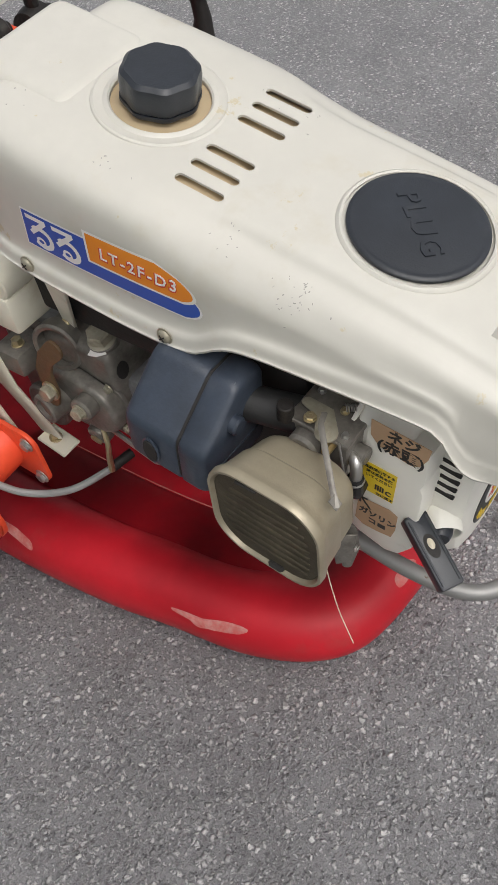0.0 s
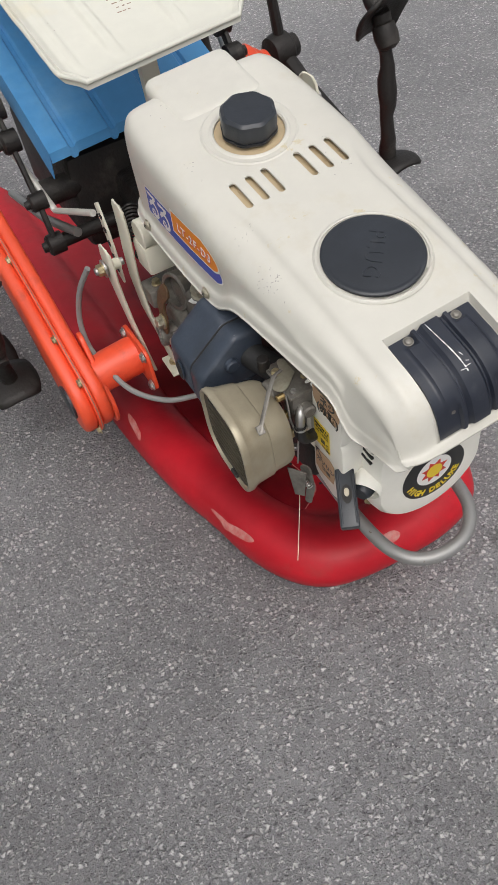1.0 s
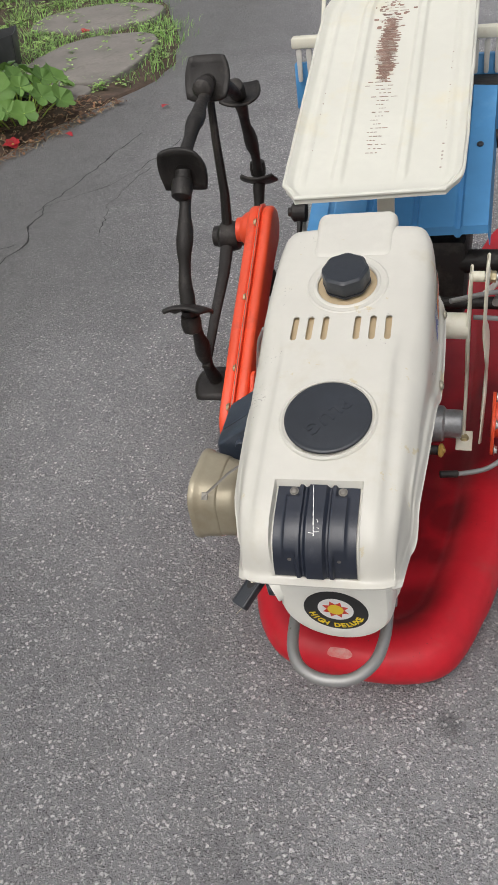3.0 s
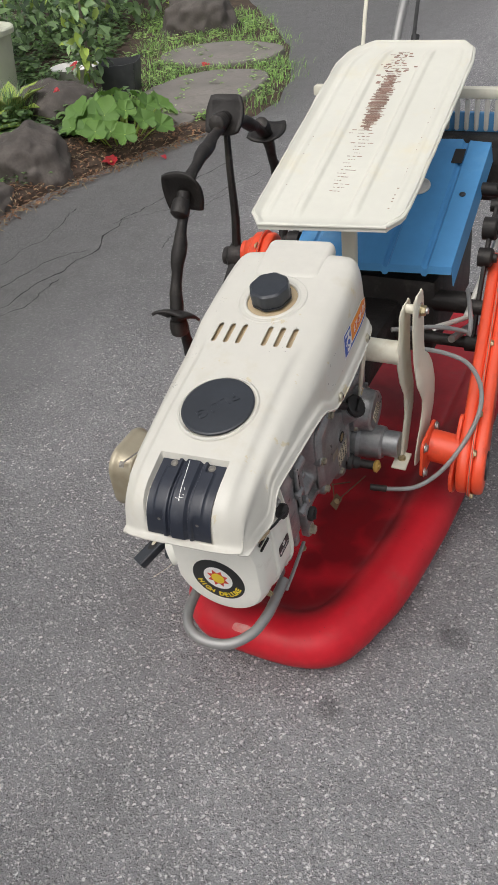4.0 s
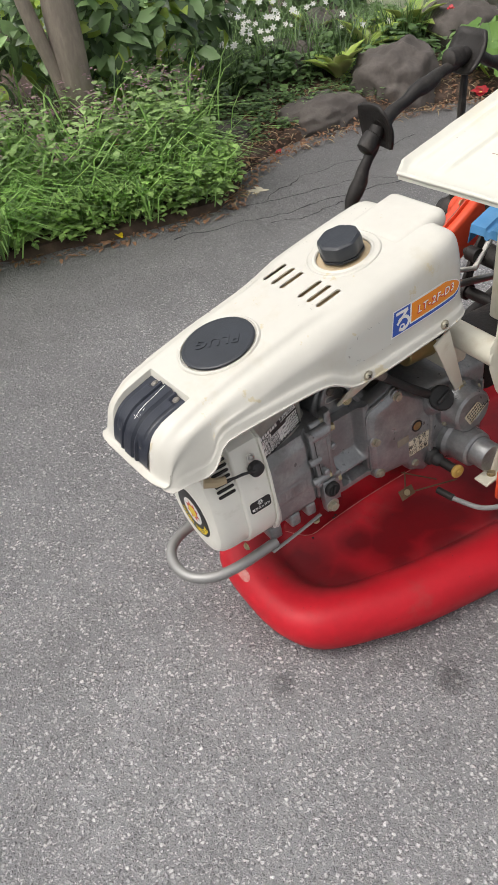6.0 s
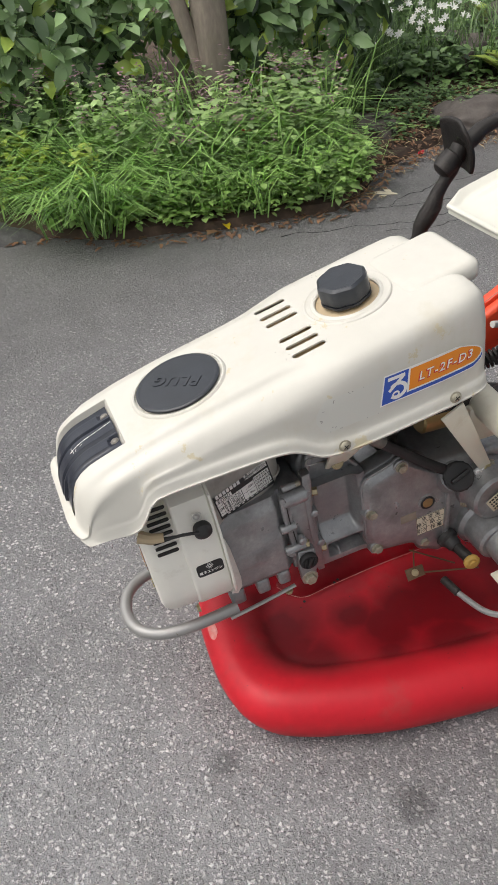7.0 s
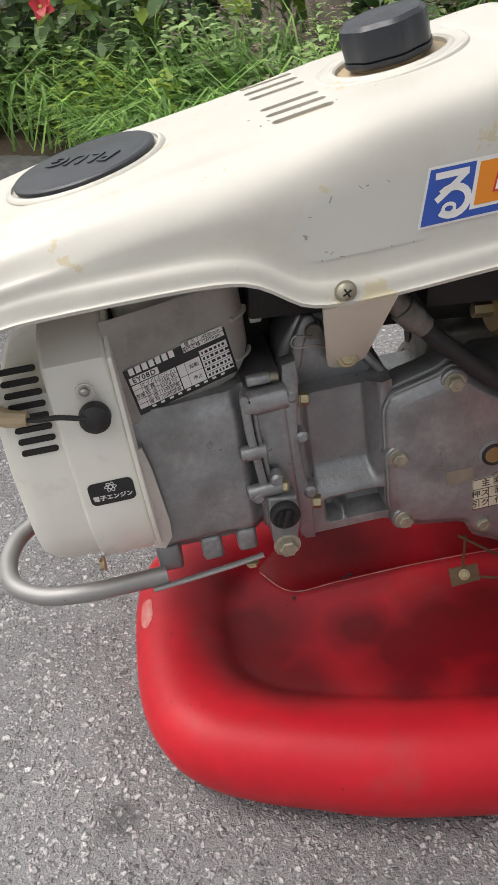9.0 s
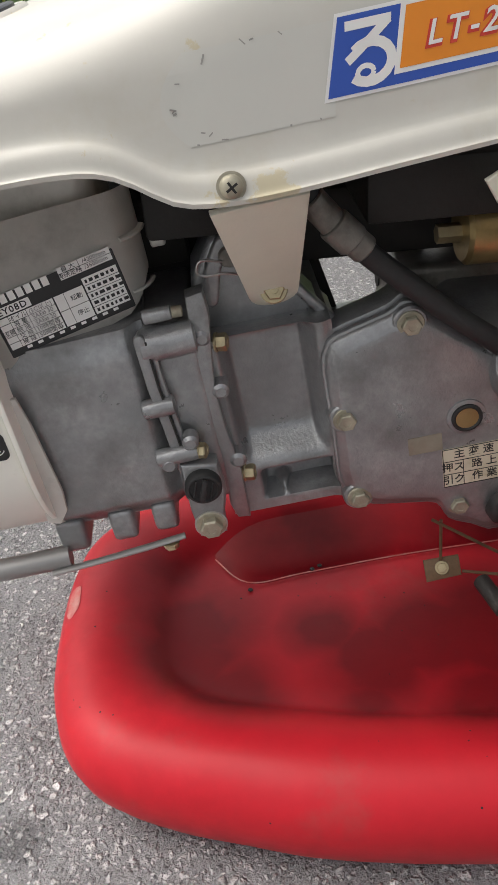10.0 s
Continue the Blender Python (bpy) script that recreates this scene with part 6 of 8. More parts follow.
part("cotter_pin", sweep(curve_points([ENG @ Vector(p) for p in ((0.060, 0.164, 0.074), (0.062, 0.150, 0.078), (0.062, 0.146, 0.071), (0.062, 0.151, 0.067), (0.062, 0.166, 0.066), (0.060, 0.178, 0.060))], 5), 0.0009, 6), STEEL, bellp)
part("front_flange", slab([(0.1345, 0.058), (0.1310, 0.017), (0.1290, -0.0145), (0.1305, -0.039), (0.1320, -0.070), (0.1310, -0.122), (0.1345, -0.1350), (0.1445, -0.1365), (0.1455, -0.084), (0.1415, -0.051), (0.1405, -0.017), (0.1430, 0.006), (0.1480, 0.041), (0.1470, 0.060)], 0.016, 0.0025, SIDE @ Matrix.Translation((0, 0, 0.0530)), 2), ALU, bellp)
for y_, z_, r_ in ((0.1440, -0.0180, 0.0062), (0.1450, -0.0800, 0.0064), (0.1395, 0.026, 0.0060)):
    part("cast_boss", lathe([(r_, -0.012), (r_, 0.003), (r_ * 0.6, 0.005)], 16, face_out(0.066, y_, z_)), ALU, bellp)
for x_, y_, z_ in ((0.0590, 0.1475, 0.0160), (0.0580, 0.1470, -0.1000)):
    part("bolt", hexbolt(0.0058, 0.0085, 0.0072, ENG @ axis_pose((x_, y_, z_), (0.30, 1, 0))), ZINC, bellp)

COVER = [(0.2160, -0.020), (0.2200, -0.002), (0.2300, 0.0075), (0.2680, 0.0175), (0.2800, 0.0240), (0.2930, 0.0185), (0.3200, -0.004), (0.352, -0.030), (0.366, -0.070), (0.366, -0.170), (0.3440, -0.2060), (0.3210, -0.1955), (0.3030, -0.1850), (0.2930, -0.1660), (0.2700, -0.1600), (0.2400, -0.1535), (0.2230, -0.1410), (0.2160, -0.1200), (0.2165, -0.080)]
COVER = [(p.x, p.y) for p in curve_points([(a, b, 0) for a, b in COVER], 3, True)]
gb = slab(COVER, 0.027, 0.004, SIDE @ Matrix.Translation((0, 0, 0.030)), 2)
gear = part("gearbox", gb, ALU, machine, "grey cast gearbox with bolted cover")
part("gearbox_body", eng(span(-0.085, 0.032, 0.222, 0.360, -0.165, -0.040, 0.010, 2)), ALU, gear)


def shrink_outline(pts, k):
    cx, cy = sum(p[0] for p in pts) / len(pts), sum(p[1] for p in pts) / len(pts)
    return [(cx + (x - cx) * k, cy + (y - cy) * k) for x, y in pts]


part("gear_cover", slab(shrink_outline(COVER, 0.975), 0.006, 0.002, SIDE @ Matrix.Translation((0, 0, 0.0580)), 2), ALU, gear)
plateau = ring_solid([(y - 0.290, z + 0.078) for y, z in COVER], [(0.0600, 0.955), (0.0640, 0.950), (0.0665, 0.925), (0.0685, 0.885), (0.0705, 0.860), (0.0714, 0.835), (0.0718, 0.780), (0.0722, 0.60)], lambda a, b, d: ENG @ Vector((d, 0.290 + a, -0.078 + b)))
part("cover_plateau", plateau, ALU, gear, angle=60)
GBOLTS = ((0.2829, 0.0060), (0.2294, -0.0620), (0.2317, -0.1365), (0.3094, -0.1625), (0.346, -0.040))
for y, z in GBOLTS:
    part("bolt_boss", lathe([(0.0135, -0.010), (0.0125, 0.0025), (0.0112, 0.0040)], 24, face_out(0.0660, y, z)), ALU, gear)
    part("bolt", hexbolt(0.0064, 0.0070, 0.0098, face_out(0.0698, y, z)), ZINCD, gear)
part("oil_window", lathe([(0.0150, 0), (0.0146, 0.0020), (0.0122, 0.0026)], 32, face_out(0.0715, 0.318, -0.0786)), ALU, gear)
part("window_ring", lathe([(0.0118, 0), (0.0116, 0.0034), (0.0100, 0.0040), (0.0086, 0.0030)], 30, face_out(0.0722, 0.318, -0.0786)), RUBBER, gear)
part("window_glass", lathe([(0.0088, 0), (0.0086, 0.0032), (0.004, 0.0036)], 24, face_out(0.0722, 0.318, -0.0786)), BRASS, gear)
part("tape_trace", slab(rounded(0.026, 0.0155, 0.0006), 0.0004, 0, face_out(0.0722, 0.2860, -0.0970)), TAPEMARK, gear, "yellowed trace of old tape", smooth=False)
GL = face_out(0.0724, 0.3225, -0.1237)
part("gear_label", slab(rounded(0.049, 0.0365, 0.0008), 0.0006, 0, GL), PAPER, gear, "yellowed gear position label", smooth=False)
lines = bmesh.new()
for y in (-0.0178, -0.0060, 0.0062, 0.0178):
    add(lines, box(0.0486, 0.0006, 0.0002, 0, 1, GL @ Matrix.Translation((0, y, 0.0007))))
for x in (-0.0240, -0.0085, 0.0240):
    add(lines, box(0.0006, 0.0356 if abs(x) > 0.01 else 0.0240, 0.0002, 0, 1, GL @ Matrix.Translation((x, 0 if abs(x) > 0.01 else -0.006, 0.0007))))
part("label_lines", lines, DECBLACK, gear, smooth=False)
for txt, x, y in (("主 変 速", 0, 0.0120), ("押ス", -0.0163, 0.0001), ("路 上", 0.0078, 0.0001), ("引ク", -0.0163, -0.0119), ("作 業", 0.0078, -0.0119)):
    part("label_lettering", text_mesh(txt, 0.0088, GL @ Matrix.Translation((x, y, 0.0007)), 0.0001, bold=0.0001), DECBLACK, gear)
# rear half of the gearbox with its output shaft, filler cap, second label and shift knob
rg = part("gearbox_rear", span(-0.075, 0.070, 0.165, 0.335, 0.205, 0.375, 0.012, 3), ALU, machine, "grey cast rear gearbox with output shaft")
part("bearing_cover", lathe([(0.048, 0.0), (0.048, 0.020), (0.043, 0.026), (0.041, 0.048), (0.036, 0.052), (0.020, 0.052), (0.018, 0.049)], 36, axis_pose((0.062, 0.262, 0.315), (1, 0, 0))), ALU, rg)
part("axle_cover", lathe([(0.043, 0.0), (0.043, 0.020), (0.037, 0.026), (0.034, 0.066), (0.030, 0.070)], 36, axis_pose((0.062, 0.262, 0.240), (1, 0, 0))), ALU, rg)
part("output_shaft", lathe([(0.027, 0.0), (0.027, 0.060), (0.025, 0.063)], 30, axis_pose((0.10, 0.264, 0.240), (1, 0, 0))), ALU, rg)
part("filler_boss", lathe([(0.026, 0.0), (0.024, 0.030), (0.022, 0.040)], 28, axis_pose((0.055, 0.207, 0.332), (0.75, -0.15, 0.6))), ALU, rg)
for k in range(6):
    a = radians(30 + 60 * k)
    part("cover_bolt", hexbolt(0.0045, 0.005, 0.0062, axis_pose((0.082, 0.262 + 0.0445 * math.cos(a), 0.315 + 0.0445 * math.sin(a)), (1, 0, 0))), ZINCD, rg)
part("case_rib", span(0.060, 0.078, 0.196, 0.204, 0.215, 0.345, 0.002), ALU, rg)
part("case_rib", span(0.060, 0.078, 0.316, 0.323, 0.225, 0.340, 0.002), ALU, rg)
L2 = facing((0.1135, 0.270, 0.318), (1, 0, 0.05)) @ Matrix.Rotation(radians(35), 4, "Z")
part("gear_label", slab(rounded(0.056, 0.026, 0.001), 0.0006, 0, L2), PAPER, rg, "yellowed lubrication label", smooth=False)
pr = bmesh.new()
for k in range(4):
    xx = -0.024
    while xx < 0.023:
        w = rnd.uniform(0.002, 0.005)
        add(pr, box(w, 0.0034, 0.0002, 0, 1, L2 @ Matrix.Translation((xx + w / 2, -0.009 + 0.006 * k, 0.0008))))
        xx += w + 0.0016
tagged(part("label_print", pr, DECBLACK, rg, smooth=False), kind="stuff")
part("filler_cap", lathe([(0.020, 0), (0.0225, 0.003), (0.0225, 0.010), (0.020, 0.012), (0.004, 0.0125)], 32, axis_pose((0.086, 0.204, 0.356), (0.75, -0.15, 0.6)), squash=lambda a: 1 + 0.02 * math.cos(16 * a)), RUBBER, rg, "black gearbox filler cap")
part("cap_bar", box(0.032, 0.006, 0.008, 0.002, 2, facing((0.0975, 0.2015, 0.3655), (0.75, -0.15, 0.6)) @ Matrix.Rotation(0.5, 4, "Z")), RUBBER, rg)
part("shift_rod", rod((0.06, 0.200, 0.225), (0.124, 0.218, 0.212), 0.0090, 16, 0.002), IRON, rg)
part("shift_boot", lathe([(0.017, 0), (0.017, 0.008), (0.013, 0.012), (0.012, 0.022), (0.009, 0.026)], 24, axis_pose((0.072, 0.203, 0.223), (1, 0.25, -0.18))), RUBBER, rg)
part("shift_knob", lathe([(0.009, 0), (0.0125, 0.002), (0.0130, 0.006), (0.009, 0.009), (0.005, 0.009), (0.004, 0.012)], 28, axis_pose((0.124, 0.218, 0.212), (1, -0.15, 0.1))), YKNOB, rg, "worn yellow shift knob")
part("spring_clip", slab([(-0.020, -0.012), (0.018, -0.012), (0.020, 0.010), (-0.018, 0.012)], 0.003, 0.0008, facing((0.059, 0.161, 0.146), (0.75, -0.2, 0.6)) @ Matrix.Rotation(0.3, 4, "Z") @ Matrix.Scale(0.8, 4)), RUSTY, rg)
part("clip_nut", hexbolt(0.004, 0.004, 0.006, facing((0.0615, 0.160, 0.148), (0.75, -0.2, 0.6))), ZINC, rg)
for p, q in (((0.055, 0.158, 0.196), (0.057, 0.160, 0.148)), ((0.056, 0.150, 0.198), (0.066, 0.230, 0.146)), ((0.062, 0.178, 0.142), (0.09, 0.26, 0.146))):
    part("wire_rod", sweep([p, q], 0.0014, 8), RUSTY, rg)

# hoses and the brass solenoid under the hood
hose = part("fuel_hose", sweep(curve_points([(0.070, 0.048, 0.488), (0.070, 0.070, 0.462), (0.070, 0.096, 0.437), (0.071, 0.124, 0.414), (0.074, 0.152, 0.392), (0.076, 0.180, 0.372), (0.070, 0.196, 0.358)], 8), 0.0080, 14), RUBBER, machine, "black rubber hose with clamps")
for p, q, r_ in (((0.070, 0.052, 0.483), (0.070, 0.068, 0.464), 0.0098), ((0.070, 0.066, 0.466), (0.070, 0.080, 0.452), 0.0116), ((0.070, 0.080, 0.453), (0.070, 0.088, 0.445), 0.0100)):
    part("hose_clamp", rod(p, q, r_, 18, 0.001), CAST, hose)
sol = part("solenoid", rod((0.03, 0.163, 0.438), (0.03, 0.235, 0.438), 0.025, 28, 0.003), BRASS, machine, "brass coloured cylindrical switch")
part("solenoid_stud", rod((0.03, 0.146, 0.436), (0.03, 0.166, 0.436), 0.007, 6), ZINC, sol)
# added near-black blocks that stand in for the shaded hollow under the hood
part("dark_bracket", span(-0.09, 0.062, 0.09, 0.240, 0.458, 0.500, 0.004), DARK, machine, "near-black filler block for the shaded hollow under the fuel tank")
part("dark_bracket", span(-0.085, -0.012, 0.036, 0.235, 0.406, 0.462, 0.006), DARK, machine, "near-black filler block for the shaded hollow under the fuel tank")
part("dark_bracket", span(-0.055, 0.040, -0.055, 0.045, 0.452, 0.505, 0.004), DARK, machine, "near-black filler block for the shaded hollow under the fuel tank")


def strap(top, bottom, wt, wb, thick=0.004, bend=0.0):
    """A plate that narrows from its upper to its lower end, with a round foot."""
    t, b = Vector(top), Vector(bottom)
    d = (t - b)
    up = d.normalized()
    n = Vector((1, 0, 0)) - up * up.x
    m = facing(b, n, up)
    h = d.length
    foot = [(wb * math.cos(radians(a)), wb * math.sin(radians(a))) for a in range(180, 361, 20)]
    return slab(foot + [(wt, h), (-wt, h)], thick, 0.0008, m)


for name, t, b, wt, wb in (("hood_bracket", (0.122, 0.016, 0.503), (0.047, 0.028, 0.414), 0.029, 0.0175), ("hood_bracket", (0.122, 0.160, 0.512), (0.080, 0.255, 0.352), 0.018, 0.009),
                           ("hood_bracket", (-0.118, 0.150, 0.500), (-0.085, 0.200, 0.395), 0.016, 0.009), ("hood_bracket", (-0.092, 0.012, 0.480), (-0.068, 0.020, 0.410), 0.018, 0.012)):
    br = part(name, strap(t, b, wt, wb), CREAM, machine, "cream steel bracket holding the hood")
    n = Vector((1 if b[0] > 0 else -1, 0, 0.4))
    part("bolt", hexbolt(0.0065, 0.006, 0.0098, axis_pose(Vector(b) + Vector((0.0035 if b[0] > 0 else -0.0005, 0, 0.001)), n)), ZINC, br)

# ---- left flank: air cleaner, muffler, carburettor ----
CLEAN = []
for cx, cy, r, a0, da in ((0.036, 0.040, 0.014, 0, 15), (0.014, 0.036, 0.018, 90, 7.5), (-0.032, -0.004, 0.020, 135, 7.5), (-0.036, -0.046, 0.016, 180, 15), (0.036, -0.046, 0.014, 270, 15)):
    CLEAN += [(cx + r * math.cos(radians(a0 + da * i)), cy + r * math.sin(radians(a0 + da * i))) for i in range(7)]
AC = Matrix.Translation((-0.144, -0.040, 0.447)) @ Matrix.Rotation(radians(6.7), 4, "X") @ Matrix.Scale(0.88, 4)
ac_rear = ring_solid(CLEAN, [(0.054, 0.88), (0.052, 0.95), (0.047, 0.99), (0.040, 1.0), (-0.0115, 1.0), (-0.0125, 0.985), (-0.0135, 0.93)], lambda x, z, d: AC @ Vector((x, d, z)))
acl = part("air_cleaner", ac_rear, NAVY, machine, "dusty blue-black plastic air cleaner box", angle=50)
ac_front = ring_solid(CLEAN, [(-0.0155, 0.93), (-0.0168, 0.990), (-0.018, 1.01), (-0.036, 1.01), (-0.042, 0.995), (-0.047, 0.95), (-0.049, 0.87)], lambda x, z, d: AC @ Vector((x, d, z)))
part("seam_gap", ring_solid(CLEAN, [(-0.0128, 0.972), (-0.0162, 0.972)], lambda x, z, d: AC @ Vector((x, d, z))), DARK, acl)
part("cleaner_lid", ac_front, NAVY, acl, angle=50)
part("intake_lip", lathe([(0.0135, 0), (0.0145, 0.002), (0.0125, 0.003), (0.0110, 0.001)], 24, AC @ facing((-0.0528, 0.019, -0.026), (-1, 0, 0)) @ Matrix.Diagonal((0.75, 1.35, 1, 1))), NAVY, acl)
part("intake_slot", lathe([(0.0115, 0), (0.0115, 0.0040)], 24, AC @ facing((-0.0526, 0.019, -0.026), (-1, 0, 0)) @ Matrix.Diagonal((0.75, 1.35, 1, 1))), DARK, acl)
part("lid_knob", lathe([(0.010, 0), (0.010, 0.008), (0.008, 0.010)], 20, AC @ axis_pose((-0.004, -0.048, 0.014), (0, -1, 0))), NAVY, acl)
part("lid_rib", box(0.075, 0.004, 0.004, 0.0015, 2, AC @ Matrix.Translation((0.0, -0.048, -0.030))), NAVY, acl)

MUF = [(x, y) for x, y in rounded(0.116, 0.116, 0.036, 8)]
MM = Matrix.Translation((-0.156, -0.147, 0.404)) @ Matrix.Rotation(radians(3), 4, "X") @ Matrix.Rotation(radians(-2), 4, "Z")
muf = part("muffler", ring_solid(MUF, [(0.027, 0.66), (0.026, 0.74), (0.021, 0.80), (0.015, 0.825), (-0.003, 0.862), (-0.0045, 0.888), (-0.006, 0.896), (-0.026, 0.938), (-0.030, 0.955), (-0.0335, 0.985), (-0.0355, 1.0), (-0.041, 1.0), (-0.043, 0.985), (-0.043, 0.945), (-0.040, 0.925), (-0.037, 0.905)],
           lambda y, z, d: MM @ Vector((d, y, z - 0.004 * max(0, d + 0.03) / 0.05))), BEIGE, machine, "beige enamelled muffler with a heat-stained louvred face", angle=32)
part("louvre_plate", slab(shrink_outline(MUF, 0.905), 0.002, 0, MM @ Matrix.Translation((-0.0395, 0, 0)) @ YZ), MESHM, muf)
for k in range(8):
    part("louvre", box(0.003, (0.092, 0.098, 0.100, 0.100, 0.100, 0.096, 0.090, 0.078)[k] * 0.90, 0.0028, 0.0010, 2, MM @ Matrix.Translation((-0.0393, 0.0, -0.036 + 0.0095 * k)) @ Matrix.Rotation(0.5, 4, "Y")), MESHM, muf)
part("clip_slot", box(0.003, 0.022, 0.0030, 0.001, 1, MM @ Matrix.Translation((-0.0420, 0.014, 0.0505)) @ Matrix.Rotation(-0.06, 4, "X")), DARK, muf)
part("lower_clip", box(0.008, 0.016, 0.006, 0.002, 1, MM @ Matrix.Translation((-0.040, -0.008, -0.052))), DARK, muf)
part("lower_tab", slab([(-0.008, -0.026), (0.006, -0.024), (0.014, 0.022), (-0.012, 0.024)], 0.002, 0.0005, facing((-0.126, -0.172, 0.305), (-0.9, -0.6, 0))), CAST, muf)
part("strap", sweep([(-0.116, -0.158, 0.478), (-0.128, -0.162, 0.478), (-0.142, -0.174, 0.473), (-0.168, -0.198, 0.456), (-0.175, -0.205, 0.450)], lambda t: 0.0026, 6, 0.25), CAST, muf)
part("strap_foot", box(0.009, 0.011, 0.0014, 0.0005, 1, Matrix.Translation((-0.172, -0.202, 0.452)) @ Matrix.Rotation(0.9, 4, "X")), CAST, muf)
part("overflow_straw", sweep(curve_points([(-0.113, -0.138, 0.262), (-0.117, -0.142, 0.232), (-0.138, -0.168, 0.205), (-0.160, -0.200, 0.196)], 5), 0.0006, 6), PAPER, machine, "thin pale straw hanging over the float")

# carburettor: a grimy casting with its float bowl, levers, screws and springs
CB = Matrix.Translation((-0.097, -0.150, 0.436)) @ Matrix.Rotation(radians(6.7), 4, "X")
carb = bmesh.new()
add(carb, box(0.044, 0.056, 0.034, 0.005, 2, CB))
add(carb, box(0.050, 0.060, 0.005, 0.001, 1, CB @ Matrix.Translation((0, 0, 0.0185))))
add(carb, lathe([(0.0, -0.062), (0.012, -0.060), (0.018, -0.052), (0.020, -0.022), (0.022, -0.020), (0.022, -0.014), (0.0, -0.014)], 22, CB))
add(carb, rod(CB @ Vector((-0.036, 0.008, 0.002)), CB @ Vector((0.02, 0.008, 0.002)), 0.015, 20, 0.003))
add(carb, rod(CB @ Vector((-0.006, -0.040, -0.006)), CB @ Vector((-0.006, 0.0, -0.006)), 0.009, 14, 0.002))
cb = part("carburettor", carb, CAST, machine, "grimy aluminium carburettor with levers")
part("choke_plate", slab(stadium([(-0.014, 0.006), (0.006, 0.0), (0.022, 0.010)], [0.010, 0.008, 0.005], 6), 0.0018, 0.0005, CB @ Matrix.Translation((-0.012, -0.002, 0.0255)) @ Matrix.Rotation(0.9, 4, "Z")), ZINCD, cb)
for x, y, r in ((-0.020, 0.010, 0.0058), (0.006, -0.008, 0.0042), (0.014, 0.020, 0.0040), (-0.016, -0.022, 0.0036), (0.018, -0.024, 0.0040)):
    part("lever_nut", hexbolt(r * 0.75, 0.004, r, CB @ Matrix.Translation((x, y, 0.021 + (0.006 if r > 0.005 else 0)))), ZINC if r > 0.0041 else STEEL, cb)
part("choke_post", rod(CB @ Vector((-0.024, 0.032, 0.016)), CB @ Vector((-0.024, 0.032, 0.034)), 0.0075, 14, 0.001), IRON, cb)
part("idle_screw", rod(CB @ Vector((-0.034, -0.014, 0.012)), CB @ Vector((-0.018, -0.014, 0.012)), 0.0042, 10, 0.0006), BRASS, cb)
part("elbow", sweep(curve_points([CB @ Vector(q) for q in ((-0.008, -0.026, -0.004), (-0.016, -0.034, -0.006), (-0.019, -0.037, -0.016), (-0.019, -0.037, -0.026))], 5), 0.0055, 12), STEEL, cb)
part("fuel_pipe", sweep(curve_points([CB @ Vector(q) for q in ((-0.019, -0.037, -0.022), (-0.020, -0.038, -0.036), (-0.012, -0.036, -0.052), (0.010, -0.030, -0.060))], 5), 0.0075, 10), RUBBER, cb)
part("hose_clip", lathe([(0.0082, 0), (0.0088, 0.0015), (0.0082, 0.003)], 16, axis_pose(CB @ Vector((-0.019, -0.037, -0.028)), (0, 0, 1))), STEEL, cb)
for q0, q1, r, m in (((-0.026, -0.004, -0.034), (-0.018, -0.004, -0.034), 0.0065, BRASS), ((-0.030, -0.018, -0.058), (-0.012, -0.016, -0.056), 0.0050, ZINC), ((-0.024, -0.002, -0.104), (-0.010, -0.008, -0.100), 0.0045, STEEL)):
    part("fitting", rod(CB @ Vector(q0), CB @ Vector(q1), r, 12, 0.001), m, cb)
def coil_of(p0, p1, r, turns, w):
    p0, p1 = Vector(p0), Vector(p1)
    pose_ = axis_pose(p0, p1 - p0)
    n_ = turns * 10
    return sweep([pose_ @ Vector((r * math.cos(0.628 * i), r * math.sin(0.628 * i), (p1 - p0).length * i / n_)) for i in range(n_ + 1)], w, 5)
part("governor_spring", coil_of((-0.118, -0.158, 0.303), (-0.116, -0.182, 0.297), 0.0036, 9, 0.0007), STEEL, cb)
part("choke_spring", coil_of(CB @ Vector((0.006, -0.008, 0.026)), CB @ Vector((0.012, -0.016, 0.026)), 0.0034, 5, 0.0006), STEEL, cb)
part("link_wire", sweep([CB @ Vector(q) for q in ((-0.026, -0.022, 0.022), (-0.028, -0.030, -0.010), (-0.022, -0.034, -0.05), (-0.024, -0.030, -0.10))], 0.0012, 6), STEEL, cb)
part("governor_arm", slab(stadium([(0.0, 0.0), (0.004, -0.030), (-0.004, -0.062)], [0.008, 0.006, 0.005], 6), 0.002, 0.0005, facing((-0.112, -0.170, 0.318), (-0.9, -0.5, 0))), CAST, cb)
part("insulator", box(0.012, 0.046, 0.040, 0.003, 1, CB @ Matrix.Translation((0.028, 0.004, -0.002))), DARK, cb)
part("intake_duct", sweep([CB @ Vector((-0.004, 0.020, 0.004)), CB @ Vector((-0.012, 0.046, 0.004)), CB @ Vector((-0.022, 0.075, 0.006))], 0.017, 16), RUBBER, cb)

